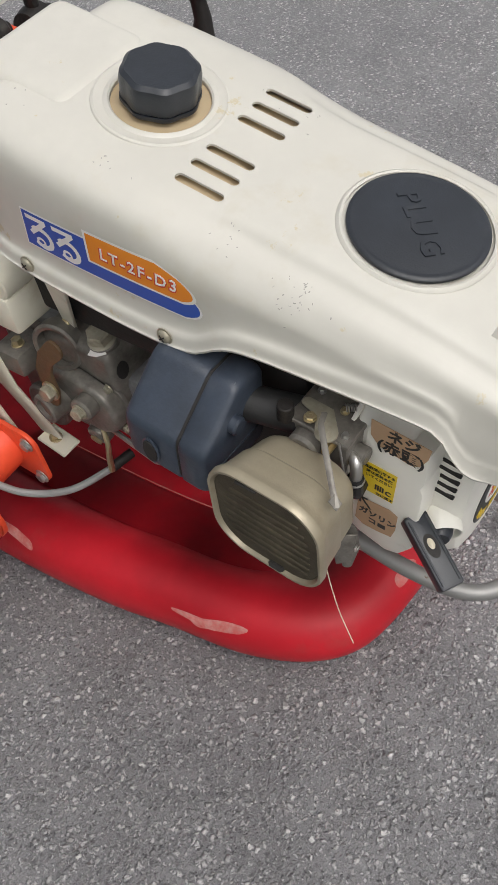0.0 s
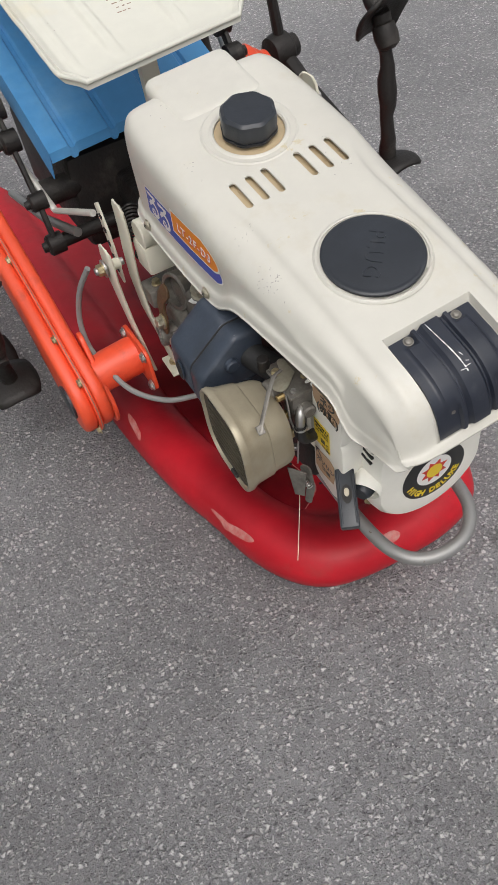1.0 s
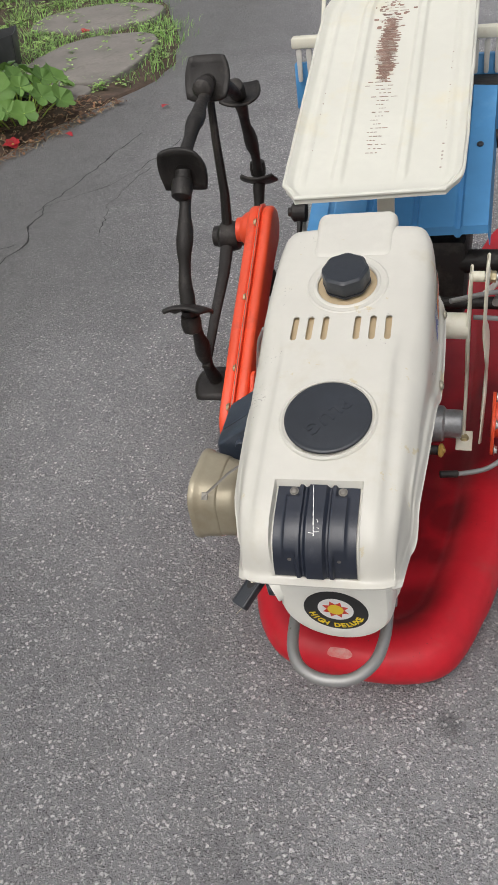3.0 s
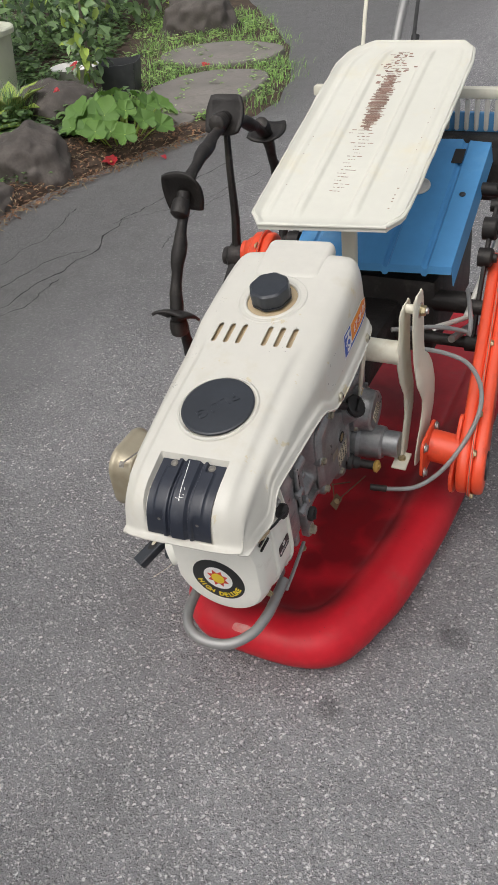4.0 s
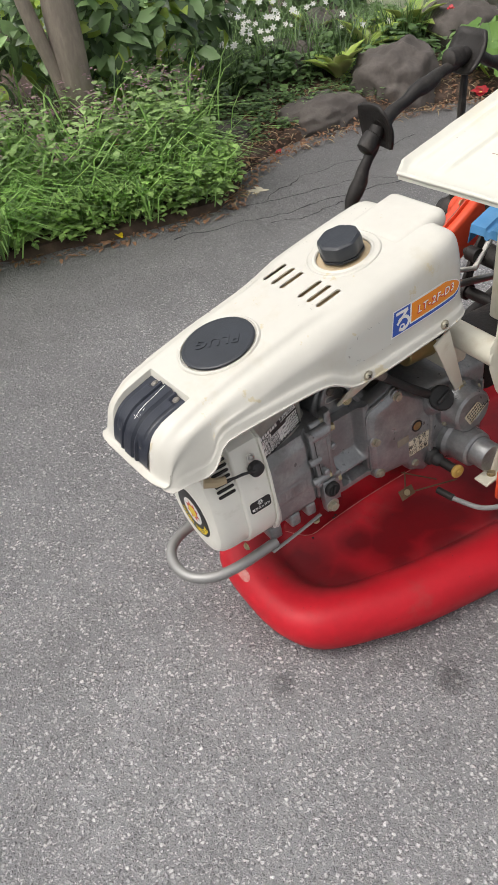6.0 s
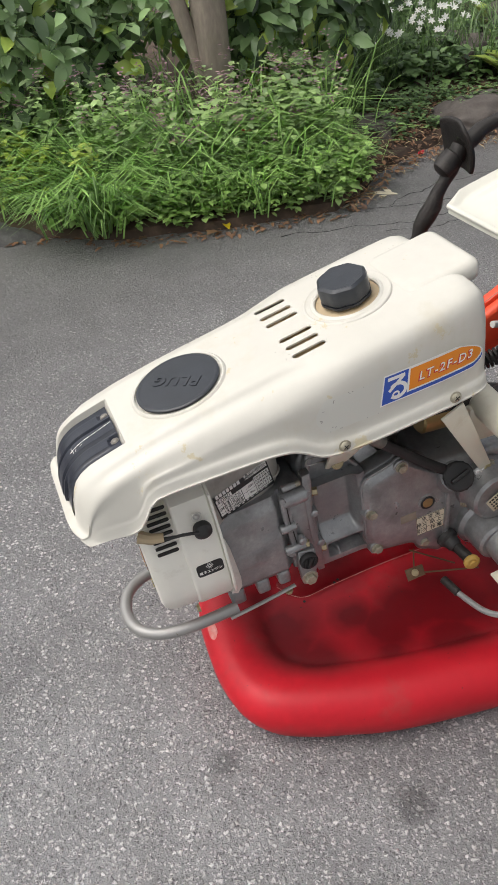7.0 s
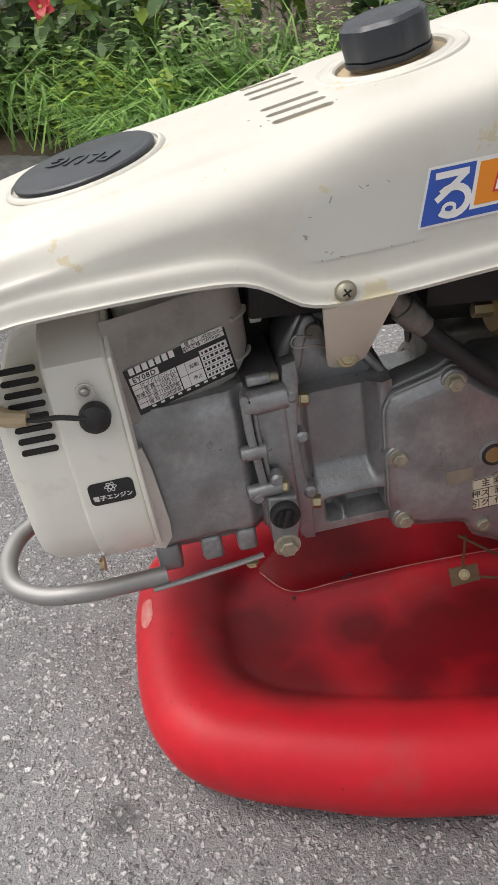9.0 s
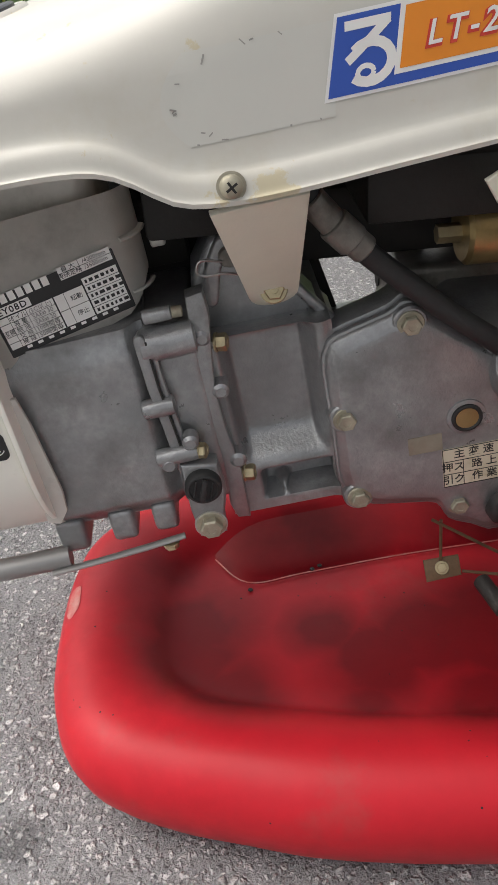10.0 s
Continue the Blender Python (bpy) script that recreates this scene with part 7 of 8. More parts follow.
# ---- gearbox, left flank: a cast block, a round side cover, bosses and plugs ----
lg = part("gearbox_left", span(-0.114, -0.040, 0.118, 0.225, 0.270, 0.398, 0.008, 3), CAST, machine, "oily grey left gearbox casting with plugs and levers")
part("block_hole", lathe([(0.0085, 0), (0.0085, 0.001)], 16, axis_pose((-0.098, 0.1176, 0.370), (0, -1, 0)) @ Matrix.Diagonal((1, 1.4, 1, 1))), DARK, lg)
part("block_rib", span(-0.118, -0.060, 0.121, 0.126, 0.280, 0.330, 0.002), CAST, lg)
part("side_cover", slab(stadium([(0.150, 0.318), (0.182, 0.322), (0.200, 0.330)], [0.036, 0.040, 0.030], 8), 0.026, 0.007, Matrix.Translation((-0.132, 0, 0)) @ YZ, 3), CAST, lg)
part("cover_flange", slab(stadium([(0.148, 0.318), (0.184, 0.322), (0.204, 0.332)], [0.041, 0.045, 0.035], 8), 0.006, 0.002, Matrix.Translation((-0.114, 0, 0)) @ YZ), CAST, lg)
for y, z in ((0.118, 0.292), (0.160, 0.280), (0.128, 0.352)):
    part("cover_screw", hexbolt(0.0045, 0.005, 0.0060, axis_pose((-0.116, y, z), (-1, 0, 0))), ZINCD, lg)
part("bore_tube", lathe([(0.0185, 0.0), (0.0190, 0.046), (0.0175, 0.048), (0.0135, 0.048), (0.0130, 0.040), (0.0, 0.040)], 30, axis_pose((-0.110, 0.200, 0.312), (-1, 0.12, 0.05))), CAST, lg)
part("bore", lathe([(0.0130, 0), (0.0130, 0.001)], 24, axis_pose((-0.1520, 0.205, 0.3142), (-1, 0.12, 0.05))), RUST, lg)
part("plug_boss", lathe([(0.0145, 0.0), (0.0145, 0.014), (0.012, 0.016)], 24, axis_pose((-0.134, 0.148, 0.335), (-1, -0.1, 0.1))), CAST, lg)
part("plug", hexbolt(0.0085, 0.010, 0.0115, axis_pose((-0.150, 0.1465, 0.3365), (-1, -0.1, 0.1)) @ Matrix.Scale(0.85, 4)), ZINCD, lg)
part("lower_boss", lathe([(0.016, 0.0), (0.015, 0.030), (0.011, 0.033)], 20, axis_pose((-0.100, 0.165, 0.272), (-1, 0, -0.3))), CAST, lg)
part("lower_plug", hexbolt(0.0075, 0.007, 0.0095, axis_pose((-0.128, 0.165, 0.262), (-1, 0, -0.3))), ZINC, lg)
part("filler_neck", lathe([(0.0185, 0.0), (0.0175, 0.012), (0.0150, 0.014)], 24, axis_pose((-0.092, 0.140, 0.392), (-0.25, -0.1, 1))), CAST, lg)
part("filler_plug", hexbolt(0.0125, 0.015, 0.0165, axis_pose((-0.0955, 0.1385, 0.405), (-0.25, -0.1, 1))), ZINCD, lg)
part("paint_dab", slab([(-0.010, -0.004), (0.000, -0.006), (0.011, -0.002), (0.008, 0.002), (-0.002, 0.000), (-0.008, 0.003)], 0.0008, 0, facing((-0.1100, 0.134, 0.3985), (-0.2, -0.1, 1))), DECWHITE, lg)
part("bracket_tab", slab(rounded(0.030, 0.022, 0.004), 0.003, 0.0006, facing((-0.072, 0.112, 0.428), (-0.4, -0.8, 0.3))), ZINC, lg)
part("clutch_mouth", lathe([(0.030, 0.0), (0.031, 0.016), (0.028, 0.018), (0.024, 0.017), (0.0235, 0.002)], 28, axis_pose((-0.104, 0.196, 0.384), (-1, -0.25, 0.15))), CAST, lg)
part("mouth_dark", lathe([(0.0236, 0), (0.0236, 0.001)], 24, axis_pose((-0.1065, 0.1955, 0.3845), (-1, -0.25, 0.15))), DARK, lg)
part("clutch_arm", slab(stadium([(-0.006, -0.014), (0.0, 0.0), (0.002, 0.024), (0.016, 0.042), (0.040, 0.056)], [0.011, 0.013, 0.012, 0.011, 0.012], 6), 0.004, 0.001, facing((-0.146, 0.186, 0.352), (-1, 0, 0.1)) @ Matrix.Rotation(0.25, 4, "Z")), RUSTY, lg)
part("arm_bolt", hexbolt(0.0085, 0.010, 0.0115, axis_pose((-0.152, 0.184, 0.352), (-1, 0, 0.1))), ZINCD, lg)
part("arm_washer", lathe([(0.0125, 0), (0.0125, 0.002)], 20, axis_pose((-0.1505, 0.184, 0.352), (-1, 0, 0.1))), ZINC, lg)
part("rear_block", span(-0.100, -0.030, 0.205, 0.330, 0.210, 0.372, 0.014, 2), CAST, lg)
part("rear_flange", span(-0.145, -0.095, 0.240, 0.285, 0.335, 0.368, 0.006, 2), CAST, lg)
part("flange_bolt", hexbolt(0.006, 0.008, 0.008, axis_pose((-0.125, 0.258, 0.368), (0, 0, 1))), ZINC, lg)
part("axle_tube", rod((-0.06, 0.285, 0.232), (-0.110, 0.285, 0.232), 0.034, 28, 0.003), CAST, lg)
part("coil_spring", coil_of((-0.118, 0.300, 0.392), (-0.112, 0.350, 0.372), 0.009, 10, 0.0016), IRON, lg)
part("drain_hook", sweep(curve_points([(-0.128, 0.150, 0.285), (-0.136, 0.140, 0.270), (-0.138, 0.143, 0.250), (-0.140, 0.146, 0.222)], 5), lambda t: 0.003 + 0.001 * t, 8), ZINC, lg)
part("cross_rod", sweep([(-0.118, 0.150, 0.275), (-0.122, 0.080, 0.262), (-0.118, -0.02, 0.290)], 0.0035, 8), STEEL, lg)
part("stay_strap", slab(stadium([(0.03, 0.47), (0.055, 0.40), (0.075, 0.34)], [0.007, 0.007, 0.007], 5), 0.002, 0.0005, Matrix.Translation((-0.085, 0, 0)) @ YZ), DARK, lg)
lg.location = (0.012, 0.013, -0.010)
# plain engine block, its near-black colour standing in for shade beside the gearbox
flank = part("engine_flank", span(-0.080, -0.030, -0.115, 0.040, 0.22, 0.470, 0.012, 2), DARK, machine, "near-black engine block filling the shaded gap behind the air cleaner")
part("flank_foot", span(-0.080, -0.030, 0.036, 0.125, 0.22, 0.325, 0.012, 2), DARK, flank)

# ---- lift levers, cross tube, cables on both sides ----
part("cross_tube", rod((-0.125, 0.250, 0.462), (0.168, 0.250, 0.462), 0.0225, 28, 0.002), CREAM, machine, "cream painted cross tube behind the hood")
part("tube_saddle", span(-0.128, -0.070, 0.232, 0.280, 0.398, 0.446, 0.005), CREAM, machine)
part("tube_saddle", span(-0.055, 0.075, 0.222, 0.275, 0.40, 0.462, 0.006), CREAM, machine)


def plate_strip(rows, px, cols=6):
    """A pressed plate that follows rows of (outward, front y, rear y, z), with turned edges."""
    bm = bmesh.new()
    sm = []
    for i in range(len(rows) - 1):
        for k in range(3):
            t = k / 3
            sm.append([a + (b - a) * t for a, b in zip(rows[i], rows[i + 1])])
    sm.append(list(rows[-1]))
    vs = []
    for d, y0, y1, z in sm:
        vs.append([bm.verts.new((px(d - (0.0035 if c in (0, cols) else 0.0008 if c in (1, cols - 1) else 0)), y0 + (y1 - y0) * (0.5 - 0.5 * math.cos(math.pi * c / cols)), z)) for c in range(cols + 1)])
    for a, b in zip(vs, vs[1:]):
        for i in range(cols):
            bm.faces.new((a[i], a[i + 1], b[i + 1], b[i]))
    bmesh.ops.recalc_face_normals(bm, faces=bm.faces[:])
    return shell(bm, 0.003)


def levers(side):
    def px(d):
        return MID + side * d
    right_outer = [(0.173, 0.250, 0.280, 0.583), (0.173, 0.240, 0.290, 0.576), (0.173, 0.236, 0.296, 0.560), (0.173, 0.237, 0.304, 0.510), (0.173, 0.246, 0.310, 0.460), (0.174, 0.250, 0.316, 0.437), (0.177, 0.252, 0.342, 0.415), (0.180, 0.254, 0.358, 0.390),
                   (0.181, 0.274, 0.370, 0.362), (0.181, 0.292, 0.378, 0.338), (0.181, 0.294, 0.380, 0.310), (0.181, 0.282, 0.376, 0.282), (0.180, 0.268, 0.364, 0.255), (0.179, 0.258, 0.346, 0.225), (0.178, 0.258, 0.336, 0.200)]
    left_outer = [(0.195, 0.285, 0.305, 0.440), (0.195, 0.276, 0.318, 0.434), (0.195, 0.272, 0.326, 0.415), (0.195, 0.276, 0.328, 0.385), (0.193, 0.280, 0.322, 0.350), (0.190, 0.278, 0.312, 0.300), (0.186, 0.270, 0.304, 0.250), (0.182, 0.264, 0.298, 0.205)]
    outer = plate_strip(right_outer if side > 0 else left_outer, px)
    by, bz, bd = (0.268, 0.546, 0.0) if side > 0 else (0.303, 0.400, 0.027)
    lv = part("lift_lever", outer, CREAM, machine, "cream pressed steel lift lever plate", angle=45)
    right_inner = [(0.147, 0.258, 0.290, 0.557), (0.147, 0.246, 0.300, 0.550), (0.147, 0.240, 0.304, 0.535), (0.147, 0.239, 0.306, 0.500), (0.147, 0.228, 0.306, 0.480), (0.147, 0.232, 0.310, 0.440), (0.147, 0.250, 0.322, 0.395), (0.147, 0.280, 0.340, 0.350), (0.147, 0.288, 0.342, 0.300), (0.147, 0.272, 0.322, 0.250), (0.147, 0.260, 0.305, 0.208)]
    left_inner = [(0.160, 0.268, 0.292, 0.508), (0.160, 0.260, 0.300, 0.498), (0.160, 0.262, 0.306, 0.460), (0.160, 0.275, 0.320, 0.410), (0.160, 0.285, 0.328, 0.360), (0.158, 0.280, 0.320, 0.300), (0.152, 0.262, 0.300, 0.250), (0.148, 0.250, 0.290, 0.212)]
    inner = plate_strip(right_inner if side > 0 else left_inner, px)
    iv = part("lift_lever", inner, CREAM, machine, "cream pressed steel lift lever plate", angle=45)
    part("foot", box(0.030, 0.046, 0.004, 0.001, 1, Matrix.Translation((px(0.146), 0.258, 0.206)) @ Matrix.Rotation(radians(12), 4, "X")), CREAM, iv)
    part("foot_bolt", hexbolt(0.006, 0.006, 0.0085, axis_pose((px(0.146), 0.262, 0.209), (0, -0.2, 1))), ZINC, iv)
    part("pivot_bolt", rod((px(0.140 + bd), by, bz), (px(0.188 + bd), by, bz), 0.0062, 14, 0.001), STEEL, lv)
    part("washer", rod((px(0.171 + bd), by, bz), (px(0.174 + bd), by, bz), 0.0150, 24, 0.0005), STEEL, lv)
    part("nut", hexbolt(0.0085, 0.010, 0.011, axis_pose((px(0.174 + bd), by, bz), (side, 0, 0))), ZINC, lv)
    part("bush", rod((px(0.146 + bd), by, bz), (px(0.166 + bd), by, bz), 0.0090, 20, 0.001), CREAM, lv)
    way = [(0.118, 0.170, 0.196), (0.150, 0.180, 0.193), (0.195, 0.196, 0.198), (0.235, 0.225, 0.225), (0.268, 0.270, 0.272), (0.284, 0.312, 0.318), (0.278, 0.338, 0.360), (0.250, 0.350, 0.398), (0.205, 0.346, 0.418), (0.150, 0.335, 0.428)]
    if side < 0:
        way = way[:3] + [(0.235, 0.226, 0.220), (0.253, 0.275, 0.242), (0.262, 0.318, 0.268), (0.259, 0.330, 0.315), (0.246, 0.312, 0.375), (0.226, 0.290, 0.420)]
    c = part("control_cable", sweep(curve_points([(px(x), y, z) for x, y, z in way], 8), 0.0046, 10), CABLE, machine, "grey sheathed control cable")
    part("cable_end", rod((px(0.108), 0.168, 0.197), (px(0.140), 0.176, 0.194), 0.0066, 14, 0.001), IRON, c)
    if side > 0:
        part("return_rod", sweep(curve_points([(px(0.110), 0.300, 0.480), (px(0.180), 0.350, 0.470), (px(0.225), 0.420, 0.430), (px(0.232), 0.425, 0.420), (px(0.230), 0.445, 0.445), (px(0.190), 0.60, 0.430)], 6), 0.0046, 8), CABLE, machine, "bent grey steel control rod")


for s in (1, -1):
    levers(s)
quad = part("quadrant_plate", slab([(0.355, 0.478), (0.372, 0.470), (0.366, 0.440), (0.362, 0.400), (0.360, 0.345), (0.344, 0.335), (0.338, 0.380), (0.342, 0.430)], 0.004, 0.001, Matrix.Translation((-0.146, 0, 0)) @ YZ), CREAM, machine, "cream notched quadrant plate with worn edges")
for k in range(5):
    part("notch_hole", lathe([(0.0055, 0), (0.0055, 0.006)], 12, axis_pose((-0.141, 0.3545 - 0.001 * k, 0.455 - 0.024 * k), (-1, 0, 0))), DARK, quad)
part("return_spring", coil_of((-0.105, 0.345, 0.400), (-0.085, 0.400, 0.425), 0.013, 9, 0.0026), IRON, quad)

# ---- planting gear under and behind the blue cover ----
under = bmesh.new()
add(under, span(-0.130, 0.150, 0.575, 0.94, 0.270, 0.455, 0.02, 2))
add(under, span(-0.05, 0.07, 0.33, 0.60, 0.30, 0.40, 0.015, 2))
add(under, rod((-0.19, 0.60, 0.40), (0.23, 0.60, 0.40), 0.024, 20))
add(under, rod((-0.20, 0.545, 0.335), (0.24, 0.545, 0.335), 0.013, 16))
add(under, rod((-0.20, 0.80, 0.58), (0.24, 0.80, 0.58), 0.015, 16))
part("planting_gear", under, IRON, machine, "dark oily planting gear below the blue cover")
for side in (1, -1):
    x = MID + side * 0.218
    link = slab(stadium([(0.545, 0.335), (0.565, 0.40), (0.605, 0.47), (0.655, 0.545), (0.80, 0.60)], [0.014, 0.010, 0.010, 0.012, 0.016], 8), 0.008, 0.0015, Matrix.Translation((x - 0.004, 0, 0)) @ YZ)
    lk = part("planting_link", link, IRON, machine, "greasy dark iron planting link")
    for y, z, r in ((0.545, 0.335, 0.019), (0.565, 0.41, 0.016), (0.620, 0.500, 0.020), (0.655, 0.55, 0.024), (0.80, 0.605, 0.026), (0.72, 0.575, 0.013)):
        part("pivot", lathe([(r, -0.014), (r, 0.012), (r * 0.8, 0.016), (r * 0.5, 0.016), (r * 0.45, 0.024)], 18, axis_pose((x, y, z), (side, 0, 0))), IRON, lk)
    part("link_rod", sweep([(x - side * 0.03, 0.47, 0.38), (x - side * 0.01, 0.62, 0.345), (x, 0.86, 0.30)], 0.008, 10), STEEL, lk)
    part("link_rod", sweep([(x - side * 0.05, 0.40, 0.44), (x - side * 0.02, 0.55, 0.39), (x + side * 0.012, 0.70, 0.52)], 0.006, 10), GREYP, lk)
# striker guide rack behind
rack = part("seedling_rack", span(-0.26, 0.30, 0.940, 0.966, 0.735, 0.758, 0.004), CREAM, machine, "pale slatted seedling rack behind the blue cover")
for k in range(24):
    x = -0.245 + 0.0225 * k
    part("tooth", slab(stadium([(0, 0), (0, -0.060)], [0.006, 0.005], 5), 0.005, 0.001, Matrix.Translation((x, 0.950, 0.728)) @ Matrix.Rotation(radians(90), 4, "X")), GREYP, rack)
part("rack_back", span(-0.26, 0.30, 0.958, 0.975, 0.60, 0.70, 0.003), BLUE, rack)
# added dark block in place of the shade below the rack's teeth
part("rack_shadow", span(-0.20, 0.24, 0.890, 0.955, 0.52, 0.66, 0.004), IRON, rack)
hb = part("handlebar", sweep(curve_points([(-0.150, 1.10, 0.55), (-0.155, 1.25, 0.74), (-0.160, 1.42, 0.90), (-0.170, 1.75, 1.02)], 6), 0.012, 14), PIPE, machine, "silver steel handlebar tube rising at the rear")
part("clutch_cable", sweep(curve_points([(-0.10, 1.15, 0.62), (-0.105, 1.26, 0.76), (-0.112, 1.33, 0.86), (-0.150, 1.55, 1.00)], 6), 0.005, 8), RUBBER, hb)
part("thin_cable", sweep(curve_points([(-0.235, 1.12, 0.62), (-0.242, 1.26, 0.76), (-0.255, 1.36, 0.90), (-0.270, 1.60, 1.02)], 6), 0.0055, 8), CREAM, hb)
part("cable_sleeve", sweep([(-0.100, 1.25, 0.745), (-0.104, 1.29, 0.80)], 0.011, 10), RUBBER, hb)

# ---- planted bed along the yard ----
EDGE = [(-2.25, -3.0), (-2.12, -1.2), (-2.03, -0.45), (-1.94, -0.15), (-1.80, 0.0), (-1.73, 0.25), (-1.68, 0.50), (-1.65, 0.80), (-1.77, 0.95), (-1.93, 1.10), (-2.03, 1.35), (-2.06, 1.65), (-2.04, 1.88), (-1.97, 2.20), (-1.89, 2.44), (-1.79, 2.75), (-1.66, 3.0), (-1.53, 3.30), (-1.52, 3.62), (-1.64, 4.1), (-2.02, 5.0), (-2.62, 6.0), (-3.4, 7.2), (-5.0, 9.5)]


def edge_x(y):
    return ease(y, [(b, a) for a, b in EDGE])


def bed_amp(y):
    """How high the bed stands over the yard: it runs out level towards the stepping stones."""
    return ease(y, [(2.6, 0.085), (3.2, 0.018)])


def bed():
    bm = bmesh.new()
    rows = []
    for j in range(90):
        y = -3.0 + 12.5 * j / 89
        row = []
        for i in range(26):
            u = i / 25
            x = edge_x(y) - 4.2 * u ** 1.6 + 0.03 * noise.noise((y * 6, 0.3, 0)) * (1 - u)
            z = 0.004 + bed_amp(y) * min(1.0, u * 4) ** 0.7 + 0.030 * noise.noise((x * 5, y * 5, 2.0)) * min(1, max(0, u - 0.25) * 6)
            if i == 0:
                z = -0.01
            row.append(bm.verts.new((x, y, z)))
        rows.append(row)
    for a, b in zip(rows, rows[1:]):
        for i in range(25):
            bm.faces.new((a[i], b[i], b[i + 1], a[i + 1]))
    return bm


tagged(part("planting_bed", bed(), EARTH), "dark earth of the planted bed beside the yard", "earth", kind="structure")
rng = np.random.default_rng(7)


def bed_z(x, y):
    u = np.clip((np.interp(y, [b for a, b in EDGE], [a for a, b in EDGE]) - x) / 4.2, 0, 1) ** (1 / 1.6)
    return 0.004 + np.interp(y, [2.6, 3.2], [0.085, 0.018]) * np.minimum(1.0, u * 4) ** 0.7


def mesh_from(name, verts, faces, material):
    me = bpy.data.meshes.new(name)
    me.from_pydata(verts.tolist(), [], faces)
    me.polygons.foreach_set("use_smooth", [True] * len(me.polygons))
    me.materials.append(material)
    return me


def unit(v):
    return v / np.maximum(np.linalg.norm(v, axis=1, keepdims=True), 1e-9)


def leaf_mesh(name, p, d, up, length, width, material, fold=0.25, droop=0.25, peak=0.45):
    """Many leaves: each folded along its midrib, arched, pointed at the tip."""
    k = len(p)
    d = unit(d)
    s = unit(np.cross(d, up))
    n = np.cross(s, d)
    L, W = length[:, None], width[:, None]
    def pt(a, b, h):
        return p + d * L * a + s * W * b + n * (L * h)
    f, r = fold, droop
    vs = np.stack([pt(0, 0, 0), pt(peak * 0.75, -0.46, f * 0.22), pt(peak * 0.75, 0, 0.02), pt(peak * 0.75, 0.46, f * 0.22),
                   pt(0.72, -0.36, f * 0.15 - r * 0.35), pt(0.72, 0, -r * 0.42), pt(0.72, 0.36, f * 0.15 - r * 0.35), pt(1.0, 0, -r)], axis=1).reshape(-1, 3)
    tmpl = ((0, 2, 1), (0, 3, 2), (1, 2, 5, 4), (2, 3, 6, 5), (4, 5, 7), (5, 6, 7))
    faces = [tuple(8 * i + q for q in t) for i in range(k) for t in tmpl]
    return mesh_from(name, vs, faces, material)


def blade_mesh(name, p, lean, height, width, material, bend=0.6):
    """Many grass blades: narrow strips that arch over towards lean."""
    k = len(p)
    side = unit(np.cross(lean, np.tile((0.0, 0, 1), (k, 1))))
    H, W = height[:, None], width[:, None]
    out = []
    for t, w in ((0, 1.0), (0.35, 0.9), (0.68, 0.65)):
        c = p + np.array((0, 0, 1.0)) * H * (t - 0.35 * bend * t * t) + lean * H * bend * t * t
        out += [c - side * W * w * 0.5, c + side * W * w * 0.5]
    out.append(p + np.array((0, 0, 1.0)) * H * (1 - 0.52 * bend) + lean * H * bend * 1.05)
    vs = np.stack(out, axis=1).reshape(-1, 3)
    tmpl = ((0, 1, 3, 2), (2, 3, 5, 4), (4, 5, 6))
    faces = [tuple(7 * i + q for q in t) for i in range(k) for t in tmpl]
    return mesh_from(name, vs, faces, material)


def spread(n, ylo, yhi, dlo, dhi):
    """Points in the bed: y between two limits, so far in from the edge."""
    y = rng.uniform(ylo, yhi, n)
    x = np.interp(y, [b for a, b in EDGE], [a for a, b in EDGE]) - rng.uniform(dlo, dhi, n)
    return np.stack([x, y, bed_z(x, y)], axis=1)


def flat_dirs(n):
    a = rng.uniform(0, 2 * np.pi, n)
    return np.stack([np.cos(a), np.sin(a), np.zeros(n)], axis=1)


def stuff(name, me, label, category):
    return tagged(new(name, me), label, category, kind="stuff")


def tufts(n, ylo, yhi, dlo, dhi, per, rad):
    c = spread(n, ylo, yhi, dlo, dhi)
    p = np.repeat(c, per, axis=0)
    off = rng.normal(0, rad, (len(p), 2))
    p[:, :2] += off
    lean = unit(np.concatenate([off + rng.normal(0, rad * 0.7, off.shape), np.zeros((len(p), 1))], axis=1))
    return p, lean


# long grass along the edge, overhanging the asphalt
p, lean = tufts(52, -0.20, 0.98, 0.05, 0.50, 20, 0.050)
stuff("grass", blade_mesh("grass", p, unit(lean + np.array((0.35, 0, 0))), rng.uniform(0.08, 0.34, len(p)), rng.uniform(0.004, 0.009, len(p)), GRASS, 0.85), "long bright green grass hanging over the asphalt edge", "grass")
p, lean = tufts(7, -0.20, 0.08, 0.02, 0.14, 44, 0.034)
stuff("grass", blade_mesh("grass", p, unit(lean + np.array((0.5, -0.1, 0))), rng.uniform(0.16, 0.40, len(p)), rng.uniform(0.005, 0.011, len(p)), GRASS, 1.0), "arching grass tufts falling onto the asphalt", "grass")
p, lean = tufts(26, -0.55, 0.70, 0.10, 0.40, 13, 0.05)
stuff("grass", blade_mesh("grass", p, lean, rng.uniform(0.26, 0.55, len(p)), rng.uniform(0.006, 0.011, len(p)), GRASS, 0.95), "long arching grass blades over the weeds", "grass")
p, lean = tufts(70, -1.4, 1.1, 0.30, 0.8, 16, 0.06)
stuff("grass", blade_mesh("grass", p, lean, rng.uniform(0.22, 0.52, len(p)), rng.uniform(0.004, 0.010, len(p)), GRASS, 0.55), "tall grass among the weeds", "grass")
p, lean = tufts(420, 3.2, 6.2, 0.00, 1.2, 14, 0.055)
